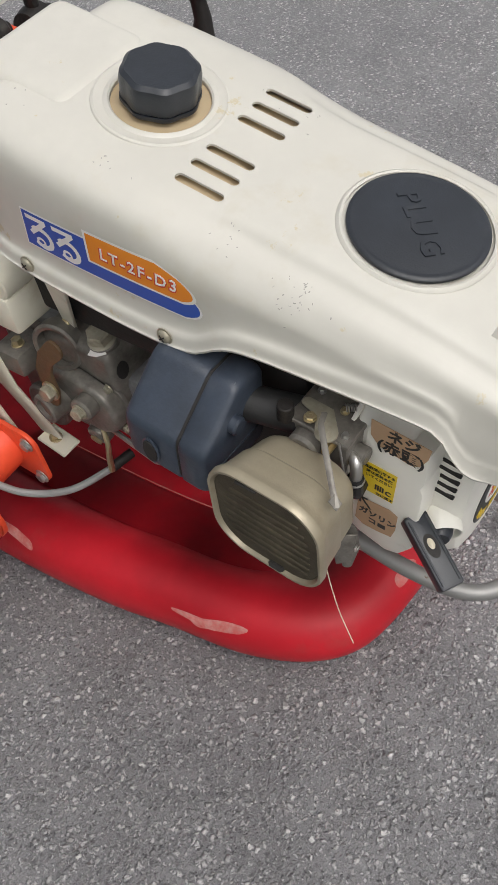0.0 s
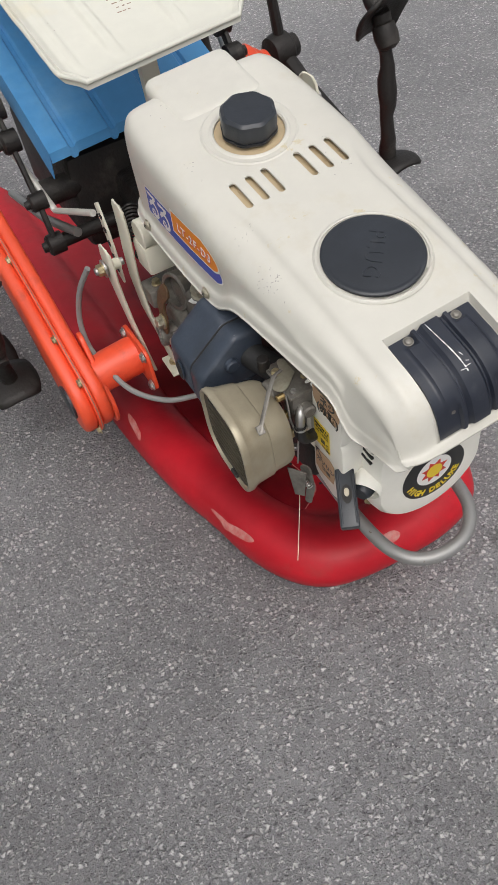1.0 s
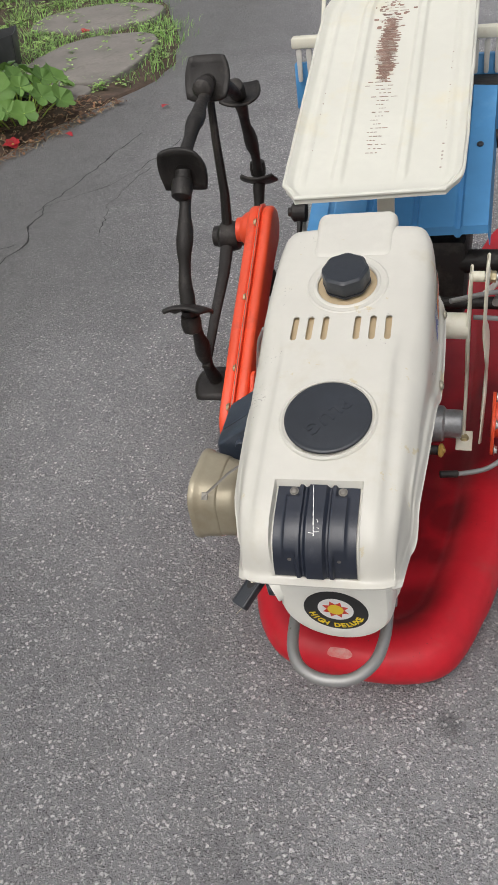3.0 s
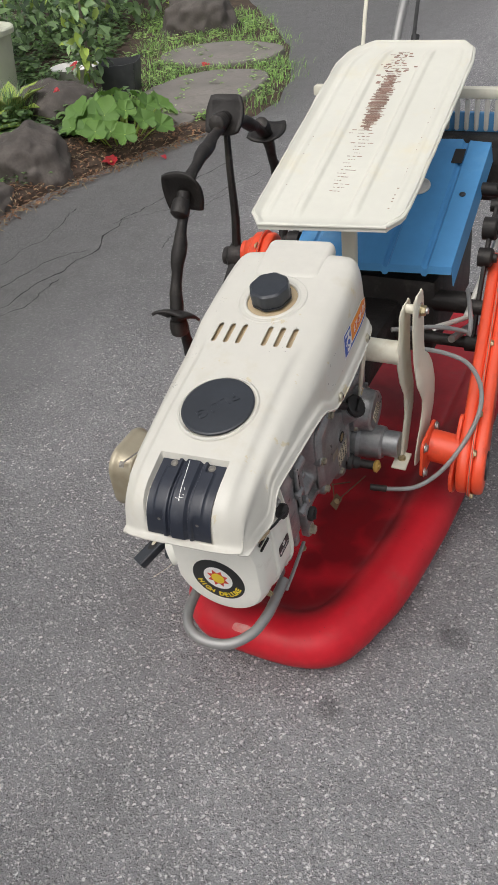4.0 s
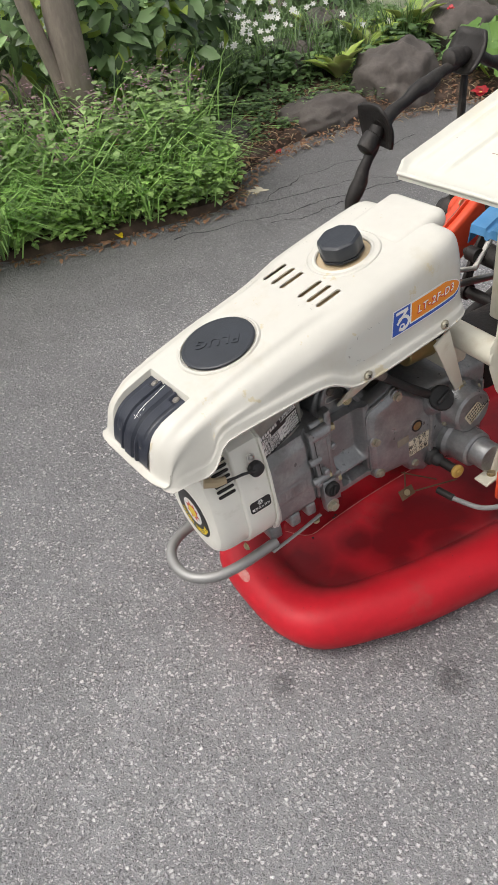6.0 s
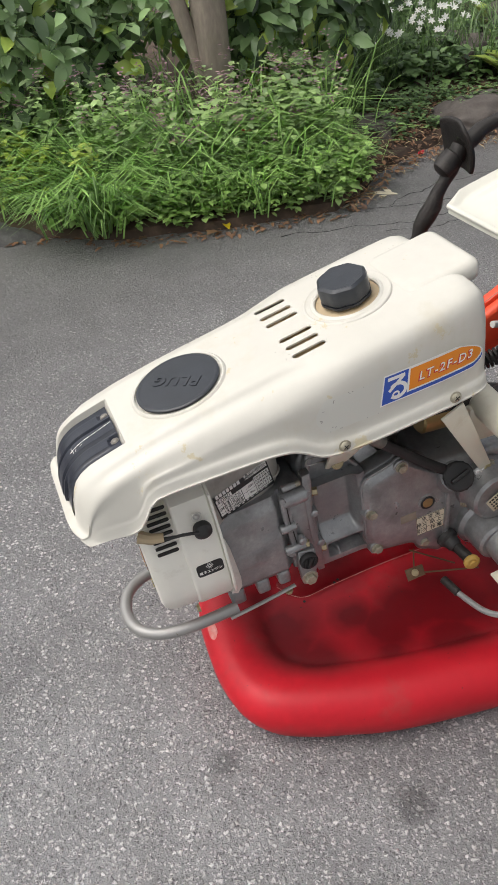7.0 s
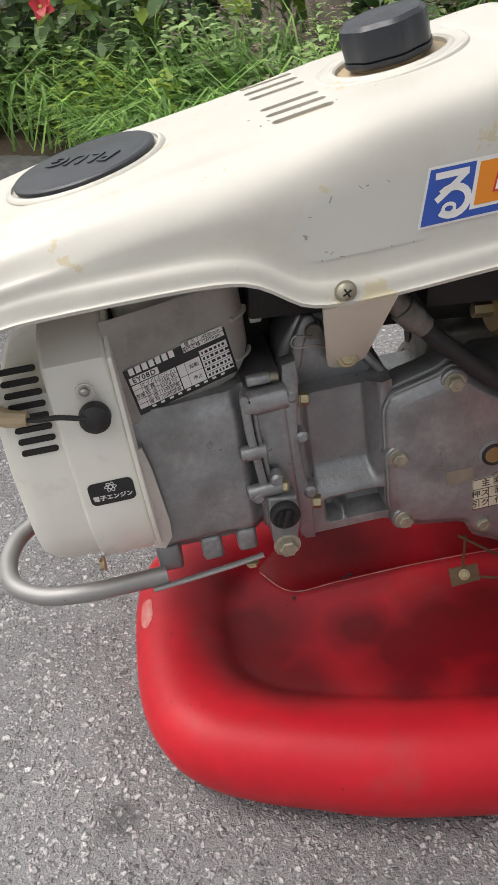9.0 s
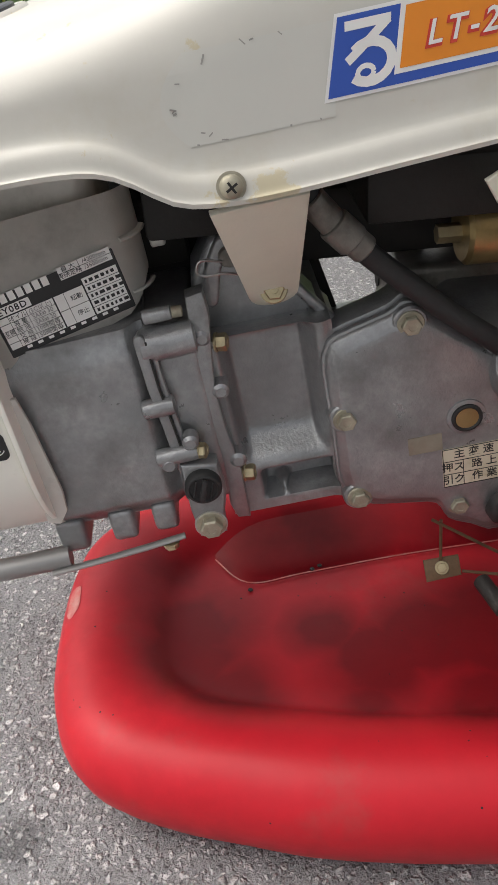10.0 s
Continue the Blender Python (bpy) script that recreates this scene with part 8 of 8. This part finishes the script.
free = (np.hypot((p[:, 0] + 2.03) / 0.34, (p[:, 1] - 3.70) / 0.47) > 1) & (np.hypot((p[:, 0] + 2.36) / 0.40, (p[:, 1] - 4.60) / 0.33) > 1)
p, lean = p[free], lean[free]
stuff("grass", blade_mesh("grass", p, lean, rng.uniform(0.02, 0.085, len(p)), rng.uniform(0.003, 0.006, len(p)), GRASS, 0.7), "short grass between the stepping stones", "grass")

# low weeds: small round leaves on stems
def weeds(name, n, ylo, yhi, dlo, dhi, hlo, hhi, size, material, label, per=26):
    c = spread(n, ylo, yhi, dlo, dhi)
    h = rng.uniform(hlo, hhi, n)
    q = np.repeat(c, per, axis=0)
    t = rng.uniform(0.1, 1.0, len(q))
    d = flat_dirs(len(q))
    q = q + np.stack([rng.normal(0, 0.018, len(q)), rng.normal(0, 0.018, len(q)), np.repeat(h, per) * t], axis=1)
    d[:, 2] = rng.uniform(-0.15, 0.55, len(q))
    L = rng.uniform(0.6, 1.2, len(q)) * size
    stuff(name, leaf_mesh(name, q, d, np.tile((0, 0, 1.0), (len(q), 1)), L, L * 0.72, material, 0.2, 0.3), label, "weeds")
    return c, h


weeds("weeds", 560, -0.12, 1.0, 0.02, 0.50, 0.03, 0.15, 0.031, WEED, "low leafy weeds in the bed", 30)
weeds("weeds", 260, -1.0, -0.1, 0.30, 0.70, 0.05, 0.20, 0.036, WEED, "low leafy weeds in the bed", 26)
c, h = weeds("weeds", 230, -1.2, 1.05, 0.16, 0.60, 0.16, 0.36, 0.038, NETTLE, "dead-nettle with purple tops", 26)
q = np.repeat(c, 9, axis=0) + np.stack([rng.normal(0, 0.012, 9 * len(c)), rng.normal(0, 0.012, 9 * len(c)), np.repeat(h, 9) * rng.uniform(0.92, 1.12, 9 * len(c))], axis=1)
keep = np.repeat(rng.uniform(0, 1, len(c)) < 0.85, 9)
q = q[keep]
stuff("weed_flowers", leaf_mesh("weed_flowers", q, flat_dirs(len(q)) + np.array((0, 0, 0.3)), np.tile((0, 0, 1.0), (len(q), 1)), rng.uniform(0.015, 0.026, len(q)), rng.uniform(0.007, 0.013, len(q)), PETALP), "purple dead-nettle flower tops", "flowers")
weeds("weeds", 26, -0.40, 0.02, 0.08, 0.32, 0.14, 0.26, 0.036, LIME, "lime green weed tops", 22)
weeds("weeds", 260, 3.1, 6.0, 0.05, 1.3, 0.01, 0.06, 0.030, WEED, "low clover and weeds round the stepping stones", 12)
weeds("weeds", 520, 1.0, 3.1, 0.40, 1.4, 0.03, 0.17, 0.055, UNDER, "leafy undergrowth between the rocks", 16)
weeds("weeds", 420, 3.2, 7.5, 1.35, 2.8, 0.04, 0.20, 0.055, UNDER, "leafy undergrowth behind the pots", 18)
weeds("weeds", 150, 1.1, 2.2, 0.08, 0.40, 0.02, 0.07, 0.022, UNDER, "creeping weeds at the rocks' foot", 22)

# white starry flowers
c = spread(190, 1.05, 2.4, 0.60, 1.45)
c[:, 2] += rng.uniform(0.14, 0.40, len(c))
q = np.repeat(c, 6, axis=0)
a = np.tile(np.arange(6) * np.pi / 3, len(c)) + np.repeat(rng.uniform(0, 1, len(c)), 6)
tilt = np.repeat(unit(np.stack([rng.uniform(0.4, 1.0, len(c)), rng.uniform(-0.8, 0.1, len(c)), rng.uniform(0.4, 1.0, len(c))], axis=1)), 6, axis=0)
e1 = unit(np.cross(tilt, np.tile((0, 0, 1.0), (len(q), 1))))
e2 = np.cross(tilt, e1)
d = e1 * np.cos(a)[:, None] + e2 * np.sin(a)[:, None]
stuff("white_flowers", leaf_mesh("white_flowers", q, d, tilt, np.full(len(q), 0.019), np.full(len(q), 0.0095), PETALW, 0.1, -0.1), "small white starry flowers over dark leaves", "flowers")
p, lean = tufts(60, 1.1, 2.6, 0.5, 1.4, 30, 0.05)
stuff("flower_stems", blade_mesh("flower_stems", p, lean, rng.uniform(0.14, 0.36, len(p)), rng.uniform(0.004, 0.008, len(p)), UNDER, 0.5), "thin stems and leaves of the white flowers", "grass")

# dead leaves and petals along the edge
c = spread(3600, 0.85, 3.0, -0.10, 0.34)
c[:, 2] = np.maximum(c[:, 2], 0.004) + rng.uniform(0.003, 0.020, len(c))
L = rng.uniform(0.008, 0.034, len(c))
stuff("leaf_litter", leaf_mesh("leaf_litter", c, flat_dirs(len(c)) + rng.normal(0, 0.12, (len(c), 3)), np.tile((0, 0, 1.0), (len(c), 1)), L, L * rng.uniform(0.25, 0.6, len(c)), LITTER), "brown leaf litter along the bed's edge", "leaf litter")
c = spread(900, 0.85, 3.0, -0.12, 0.32)
c[:, 2] = np.maximum(c[:, 2], 0.004) + rng.uniform(0.004, 0.022, len(c))
L = rng.uniform(0.010, 0.060, len(c))
stuff("straw_litter", leaf_mesh("straw_litter", c, flat_dirs(len(c)) + rng.normal(0, 0.15, (len(c), 3)), np.tile((0, 0, 1.0), (len(c), 1)), L, np.full(len(c), 0.004), STRAW), "pale straw and twigs in the leaf litter", "leaf litter")
c = spread(360, -0.45, 0.95, -0.07, 0.06)
c[:, 2] = 0.006
L = rng.uniform(0.010, 0.032, len(c))
stuff("leaf_litter", leaf_mesh("leaf_litter", c, flat_dirs(len(c)), np.tile((0, 0, 1.0), (len(c), 1)), L, L * 0.5, LITTER), "brown leaf bits at the grass edge", "leaf litter")


# ---- evergreen shrub with its trunk ----
def crown(n, centre, radii, inner=0.55):
    """Leaf places on an uneven shell of clumps."""
    v = unit(rng.normal(0, 1, (n, 3)))
    lump = np.array([0.82 + 0.30 * noise.noise((a * 3.1, b * 3.1, c * 3.1)) for a, b, c in v])
    r = lump * rng.uniform(inner, 1.0, n) ** 0.6
    return centre + v * r[:, None] * radii, v


def shrub(name, label, base, trunks, blobs, n, size, young=0.06):
    t = thing(name, label, "shrub", at=base)
    base = np.array(base)
    for pts, r in trunks:
        part("trunk", sweep(curve_points(pts, 5), lambda s: r * (1 - 0.45 * s) * (1 + 0.08 * math.sin(14 * s)), 12), BARK, t)
    P, V = [], []
    for centre, radii, share in blobs:
        a, b = crown(int(n * share), np.array(centre), np.array(radii))
        P.append(a)
        V.append(b)
    P, V = np.concatenate(P), np.concatenate(V)
    ok = P[:, 2] + base[2] > 0.10
    P, V = P[ok], V[ok]
    d = unit(V * 0.5 + rng.normal(0, 0.75, V.shape) + np.array((0.15, -0.1, -0.20)))
    up = unit(V * 0.6 + rng.normal(0, 0.35, V.shape) + np.array((0.35, -0.15, 0.9)))
    L = rng.uniform(0.75, 1.25, len(P)) * size
    pick = rng.uniform(0, 1, len(P)) < young
    for nm, sel, mat, k in (("crown", ~pick, DEEP, 1.0), ("young_leaves", pick, BRIGHT, 1.1)):
        o = tagged(new(nm, leaf_mesh(nm, P[sel], d[sel], up[sel], L[sel] * k, L[sel] * 0.50 * k, mat, 0.3, 0.2)), "glossy dark evergreen leaves" if nm == "crown" else "pale young leaves", kind="stuff")
        o.parent = t
    return t


shrub("camellia_shrub", "dense evergreen camellia with glossy dark leaves", (-2.31, 0.50, 0.05),
                 [([(0.06, 0.10, -0.05), (0.05, 0.09, 0.3), (0.02, 0.08, 0.7), (0.0, 0.05, 1.2)], 0.078), ([(0.05, 0.085, 0.16), (0.03, 0.02, 0.40), (0.0, -0.05, 0.7), (-0.03, -0.10, 1.1)], 0.034), ([(-0.35, -0.75, -0.05), (-0.38, -0.78, 0.4), (-0.5, -0.85, 1.0)], 0.05)],
                 [((-0.30, 0.45, 0.50), (0.45, 0.55, 0.36), 0.26), ((-0.32, -0.70, 0.46), (0.45, 0.75, 0.36), 0.34), ((-0.85, -0.1, 0.60), (0.5, 1.4, 0.48), 0.28), ((-0.25, -1.75, 0.42), (0.5, 0.7, 0.38), 0.12)], 6400, 0.092, 0.14)
shrub("evergreen_shrub", "dark evergreen shrub behind the white flowers", (-3.7, 2.0, 0.05), [([(0, 0, 0), (0, 0, 0.6)], 0.04)],
      [((0.0, -0.3, 0.45), (0.6, 1.0, 0.6), 0.4), ((-0.1, 1.2, 0.40), (0.6, 1.0, 0.55), 0.35), ((-0.5, 2.6, 0.4), (0.7, 1.0, 0.5), 0.25)], 4600, 0.085, 0.03)
shrub("evergreen_shrub", "dark evergreen shrub at the far end of the bed", (-4.2, 6.0, 0.05), [([(0, 0, 0), (0, 0, 0.6)], 0.04)],
      [((0.0, 0.0, 0.45), (0.9, 1.2, 0.6), 0.5), ((0.2, 1.8, 0.40), (1.0, 1.2, 0.55), 0.5)], 3000, 0.10, 0.05)
shrub("young_bush", "slender potted bush with reddish dark leaves", (-2.62, 3.35, 0.05), [([(0, 0, 0), (0.01, 0, 0.35), (0.0, 0.02, 0.7)], 0.012)],
      [((0, 0, 0.42), (0.14, 0.14, 0.36), 1.0)], 210, 0.075, 0.15)


# ---- rocks ----
def rock(label, at, size, seed, turn=0.0, flat=0.0):
    bm = bmesh.new()
    bmesh.ops.create_icosphere(bm, subdivisions=5, radius=1.0)
    for v in bm.verts:
        c = v.co.copy()
        n = 1 + 0.15 * noise.noise(c * 1.3 + Vector((seed, 0, 0))) - 0.16 * abs(noise.noise(c * 2.3 + Vector((0, seed, 0)))) + 0.07 * noise.noise(c * 4.4 + Vector((0, seed, 0))) + 0.035 * noise.noise(c * 9 + Vector((0, 0, seed))) + 0.015 * noise.noise(c * 22 + Vector((0, 0, seed)))
        e = max(abs(c.x), abs(c.y), abs(c.z))
        n *= 0.72 + 0.28 / e * 0.8
        v.co = Vector((c.x * size[0] * n, c.y * size[1] * n, c.z * size[2] * n))
        if v.co.z < -0.10 * size[2]:
            v.co.z = -0.10 * size[2]
    bm.transform(Matrix.Rotation(radians(turn), 4, "Z"))
    ob = part("rock", bm, STONE, None, angle=60)
    ob.location = (at[0], at[1], at[2] - 0.25 * size[2])
    ob.scale = (1.0, 1.0, 1.18)
    return tagged(ob, label, "rock", "rocks along the bed")


rock("large dark weathered rock at the bed's edge", (-2.21, 2.14, 0.06), (0.24, 0.25, 0.22), 3.1, 30)
rock("large dark rock behind the broad-leaved plant", (-2.52, 2.84, 0.08), (0.28, 0.28, 0.24), 8.7, 70)
rock("low flat grey rock in the leaf litter", (-2.19, 1.68, 0.03), (0.17, 0.26, 0.10), 5.2, 10)
rock("small flat stone half hidden by weeds", (-2.22, 1.20, 0.03), (0.14, 0.16, 0.09), 1.4, 50)
rock("rounded rock among the undergrowth", (-2.75, 1.95, 0.10), (0.17, 0.17, 0.15), 9.4, 20)
rock("dark rock beside the hosta", (-2.95, 2.30, 0.10), (0.20, 0.20, 0.20), 6.1, 0)
rock("mossy rock at the far end of the path", (-3.05, 5.55, 0.08), (0.34, 0.30, 0.26), 2.2, 15)


# ---- stepping stones ----
def stepping(label, at, outline, seed):
    line = curve_points([(x, y, 0) for x, y in outline], 4, True)
    bm = slab([(p.x + 0.02 * noise.noise((p.x * 6, p.y * 6, seed)), p.y + 0.02 * noise.noise((p.y * 6, p.x * 6, seed))) for p in line], 0.05, 0.012, Matrix.Translation((0, 0, -0.02)), 3)
    ob = part("stepping_stone", bm, SLABM, None)
    ob.location = at
    return tagged(ob, label, "stepping stone", "stepping stones")


stepping("broad grey stepping stone set in grass", (-2.03, 3.70, 0.02), [(-0.36, -0.16), (-0.1, -0.50), (0.25, -0.46), (0.32, 0.0), (0.18, 0.42), (-0.25, 0.34)], 1)
stepping("grey stepping stone further along the path", (-2.36, 4.60, 0.02), [(-0.40, -0.2), (0.0, -0.34), (0.38, -0.18), (0.36, 0.2), (-0.05, 0.36), (-0.42, 0.16)], 2)
stepping("small grey stone beside the broad-leaved plant", (-1.98, 3.05, 0.01), [(-0.16, -0.1), (0.1, -0.14), (0.17, 0.06), (0.0, 0.15), (-0.15, 0.1)], 3)


def patch():
    bm = bmesh.new()
    rows = []
    for j in range(15):
        v = j / 14
        row = []
        for i in range(31):
            u = i / 30
            x, y = -1.97 - 0.28 * v, -0.95 + 0.80 * u
            e = min(u, 1 - u, v, 1 - v) * 5
            row.append(bm.verts.new((x + 0.05 * u, y, -0.004 + 0.045 * min(1, max(0, e)) ** 0.6 + 0.010 * noise.noise((x * 20, y * 20, 0)))))
        rows.append(row)
    for a, b in zip(rows, rows[1:]):
        for i in range(30):
            bm.faces.new((a[i], a[i + 1], b[i + 1], b[i]))
    return bm


PATCH = surface("coarse_dark_asphalt", (0.11, 0.108, 0.106), 0.85, vary=0.35, grain=(30, 160), bump=1.0, bump_scale=110, dirt=(0.16, 0.155, 0.15), dirt_amount=0.2, dirt_scale=120)
tagged(part("asphalt_patch", patch(), PATCH), "raised patch of coarse dark asphalt at the grass edge", "asphalt", kind="structure")

# ---- tub, bowl and pot ----
tub = thing("garden_tub", "large pale grey-green plastic tub", "tub", at=(-3.20, 3.06, 0.03))
part("tub_wall", lathe([(0.185, 0), (0.195, 0.01), (0.235, 0.44), (0.240, 0.452), (0.228, 0.452), (0.222, 0.43), (0.18, 0.03)], 48), BUCKET, tub)
part("rim", lathe([(0.236, 0.430), (0.256, 0.432), (0.258, 0.458), (0.250, 0.466), (0.236, 0.464)], 48), BUCKET, tub)
for a in (-75, 105):
    part("handle_lug", box(0.030, 0.085, 0.045, 0.006, 2, Matrix.Rotation(radians(a), 4, "Z") @ Matrix.Translation((0.256, 0, 0.428))), BUCKET, tub)
bowl = thing("white_bowl", "small white bowl holding fallen petals", "bowl", at=(-2.92, 3.62, 0.06))
part("bowl_wall", lathe([(0.09, 0), (0.145, 0.11), (0.155, 0.118), (0.148, 0.118), (0.135, 0.10), (0.10, 0.05)], 40), DECWHITE, bowl)
pot = thing("square_pot", "empty square black plastic plant pot", "plant pot", at=(-2.56, 3.58, 0.01))
pw = bmesh.new()
for sx, sy, a in ((0, -1, 0), (0, 1, 180), (-1, 0, 270), (1, 0, 90)):
    add(pw, slab([(-0.088, 0), (0.088, 0), (0.112, 0.215), (0.05, 0.205), (-0.05, 0.205), (-0.112, 0.215)], 0.006, 0.001,
        Matrix.Rotation(radians(a + 20), 4, "Z") @ Matrix.Translation((0, -0.088, 0)) @ Matrix.Rotation(radians(90 + 6), 4, "X")))
add(pw, box(0.18, 0.18, 0.006, 0, 1, Matrix.Rotation(radians(20), 4, "Z") @ Matrix.Translation((0, 0, 0.012))))
part("pot_wall", pw, POT, pot)


# ---- broad-leaved plant, hostas, fallen flowers ----
def broad_leaf(r, seed):
    """One lobed, dished leaf with a ruffled edge."""
    bm = bmesh.new()
    mid = bm.verts.new((0, 0, 0))
    rings = []
    for j in range(1, 5):
        ring = []
        for i in range(24):
            a = 2 * math.pi * i / 24
            k = 1 + 0.12 * math.cos(5 * a + seed) + 0.06 * math.cos(11 * a + seed * 2)
            if i in (11, 12, 13):
                k *= 0.62 if i == 12 else 0.9
            q = j / 4
            ring.append(bm.verts.new((r * q * k * math.cos(a), r * q * k * math.sin(a), r * (0.25 * q * q + 0.07 * q * math.sin(5 * a + seed) + 0.04 * q * math.sin(9 * a)))))
        rings.append(ring)
    for i in range(24):
        bm.faces.new((mid, rings[0][i], rings[0][(i + 1) % 24]))
    for a, b in zip(rings, rings[1:]):
        for i in range(24):
            bm.faces.new((a[i], b[i], b[(i + 1) % 24], a[(i + 1) % 24]))
    return bm


sq = thing("broad_leaved_plant", "low plant with broad lobed green leaves", "plant", at=(-2.01, 2.66, 0.02))
for k in range(26):
    a, d = k * 2.4, 0.04 + 0.21 * math.sqrt(k / 26)
    x, y, z = d * math.cos(a) * 1.0, d * math.sin(a) * 1.25, 0.24 - 0.50 * d + 0.03 * math.sin(k * 1.7)
    lean = Vector((math.cos(a) * 0.7 + 0.25, math.sin(a) * 0.7 - 0.25, 0.9)).to_track_quat("Z", "X").to_matrix().to_4x4()
    part("leaf", broad_leaf(0.050 + 0.036 * ((k * 7) % 5) / 4, k), BIGLEAF, sq).matrix_local = Matrix.Translation((x, y, z)) @ lean
    part("stem", sweep([(x * 0.3, y * 0.3, -0.02), (x * 0.7, y * 0.7, z * 0.6), (x, y, z)], 0.004, 6), BRIGHT, sq)


def hosta(at, n, size):
    t = thing("hosta", "hosta with cream-edged pointed leaves", "hosta", "hostas", at=at)
    for k in range(n):
        a = k * 2.399
        e = 0.35 + 0.9 * ((k * 5) % n) / n
        d = Vector((math.cos(a) * math.cos(e), math.sin(a) * math.cos(e), math.sin(e)))
        for nm, w, mat, lift in (("leaf", 0.36, BRIGHT, 0.0012), ("leaf_edge", 0.46, LIMEEDGE, 0.0)):
            me = leaf_mesh(nm, np.array([[0, 0, 0.0]]) + np.array([d]) * 0.02, np.array([d]), np.array([(0, 0, 1.0)]), np.array([size]), np.array([size * w]), mat, 0.35, 0.3)
            o = new(nm, me)
            o.parent = t
            o.location = (0, 0, lift)


hosta((-2.65, 2.62, 0.12), 15, 0.24)
hosta((-2.95, 2.20, 0.12), 11, 0.19)
hosta((-2.40, 1.96, 0.08), 14, 0.19)
hosta((-2.60, 2.28, 0.10), 12, 0.21)


def blossom(at, r, label, material, tilt=(0.1, -0.2, 1.0)):
    n = 7
    a = np.arange(n) * 2 * np.pi / n
    a = a + rng.normal(0, 0.2, n)
    d = np.stack([np.cos(a), np.sin(a), rng.uniform(0.1, 0.9, n)], axis=1)
    me = leaf_mesh("fallen_flower", np.zeros((n, 3)), d, np.tile((0, 0, 1.0), (n, 1)), r * rng.uniform(0.7, 1.1, n), r * rng.uniform(0.7, 1.1, n), material, 0.5, 0.15)
    o = new("fallen_flower", me)
    o.matrix_world = Matrix.Translation(at) @ Vector(tilt).to_track_quat("Z", "X").to_matrix().to_4x4()
    part("stamens", lathe([(r * 0.10, 0), (r * 0.13, r * 0.16), (r * 0.05, r * 0.20)], 10), STAMEN, o)
    return tagged(o, label, "flower", "fallen camellia flowers")


for at, r in (((-1.905, 2.385, 0.022), 0.062), ((-2.03, 2.12, 0.018), 0.040), ((-2.20, 2.46, 0.33), 0.030), ((-2.30, 4.20, 0.05), 0.045), ((-1.98, 1.30, 0.012), 0.024), ((-2.88, 3.55, 0.17), 0.045), ((-2.95, 3.66, 0.17), 0.040), ((-2.00, 0.60, 0.20), 0.035)):
    blossom(at, r * 0.78, "fallen red camellia flower, half withered", PETALR)
blossom((-1.98, -0.30, 0.46), 0.042, "red camellia bloom on the shrub", PETALR, (1, -0.3, 0.4))
for k, (x, y) in enumerate(((-1.735, 0.415), (-1.66, 0.33), (-2.10, -0.36), (-1.72, 2.55), (-1.35, 2.85), (-2.06, 1.06))):
    me = leaf_mesh("fallen_leaf", np.array([[0, 0, 0.0]]), np.array([[math.cos(k * 1.9), math.sin(k * 1.9), 0.1]]), np.array([(0, 0, 1.0)]), np.array([0.055]), np.array([0.032]), (DECYELLOW, LITTER, LITTER, PETALR, PETALR, DECYELLOW)[k], 0.4, 0.2)
    o = tagged(new("fallen_leaf", me), "fallen leaf lying on the asphalt", "leaf", "fallen leaves")
    o.location = (x, y, 0.012)
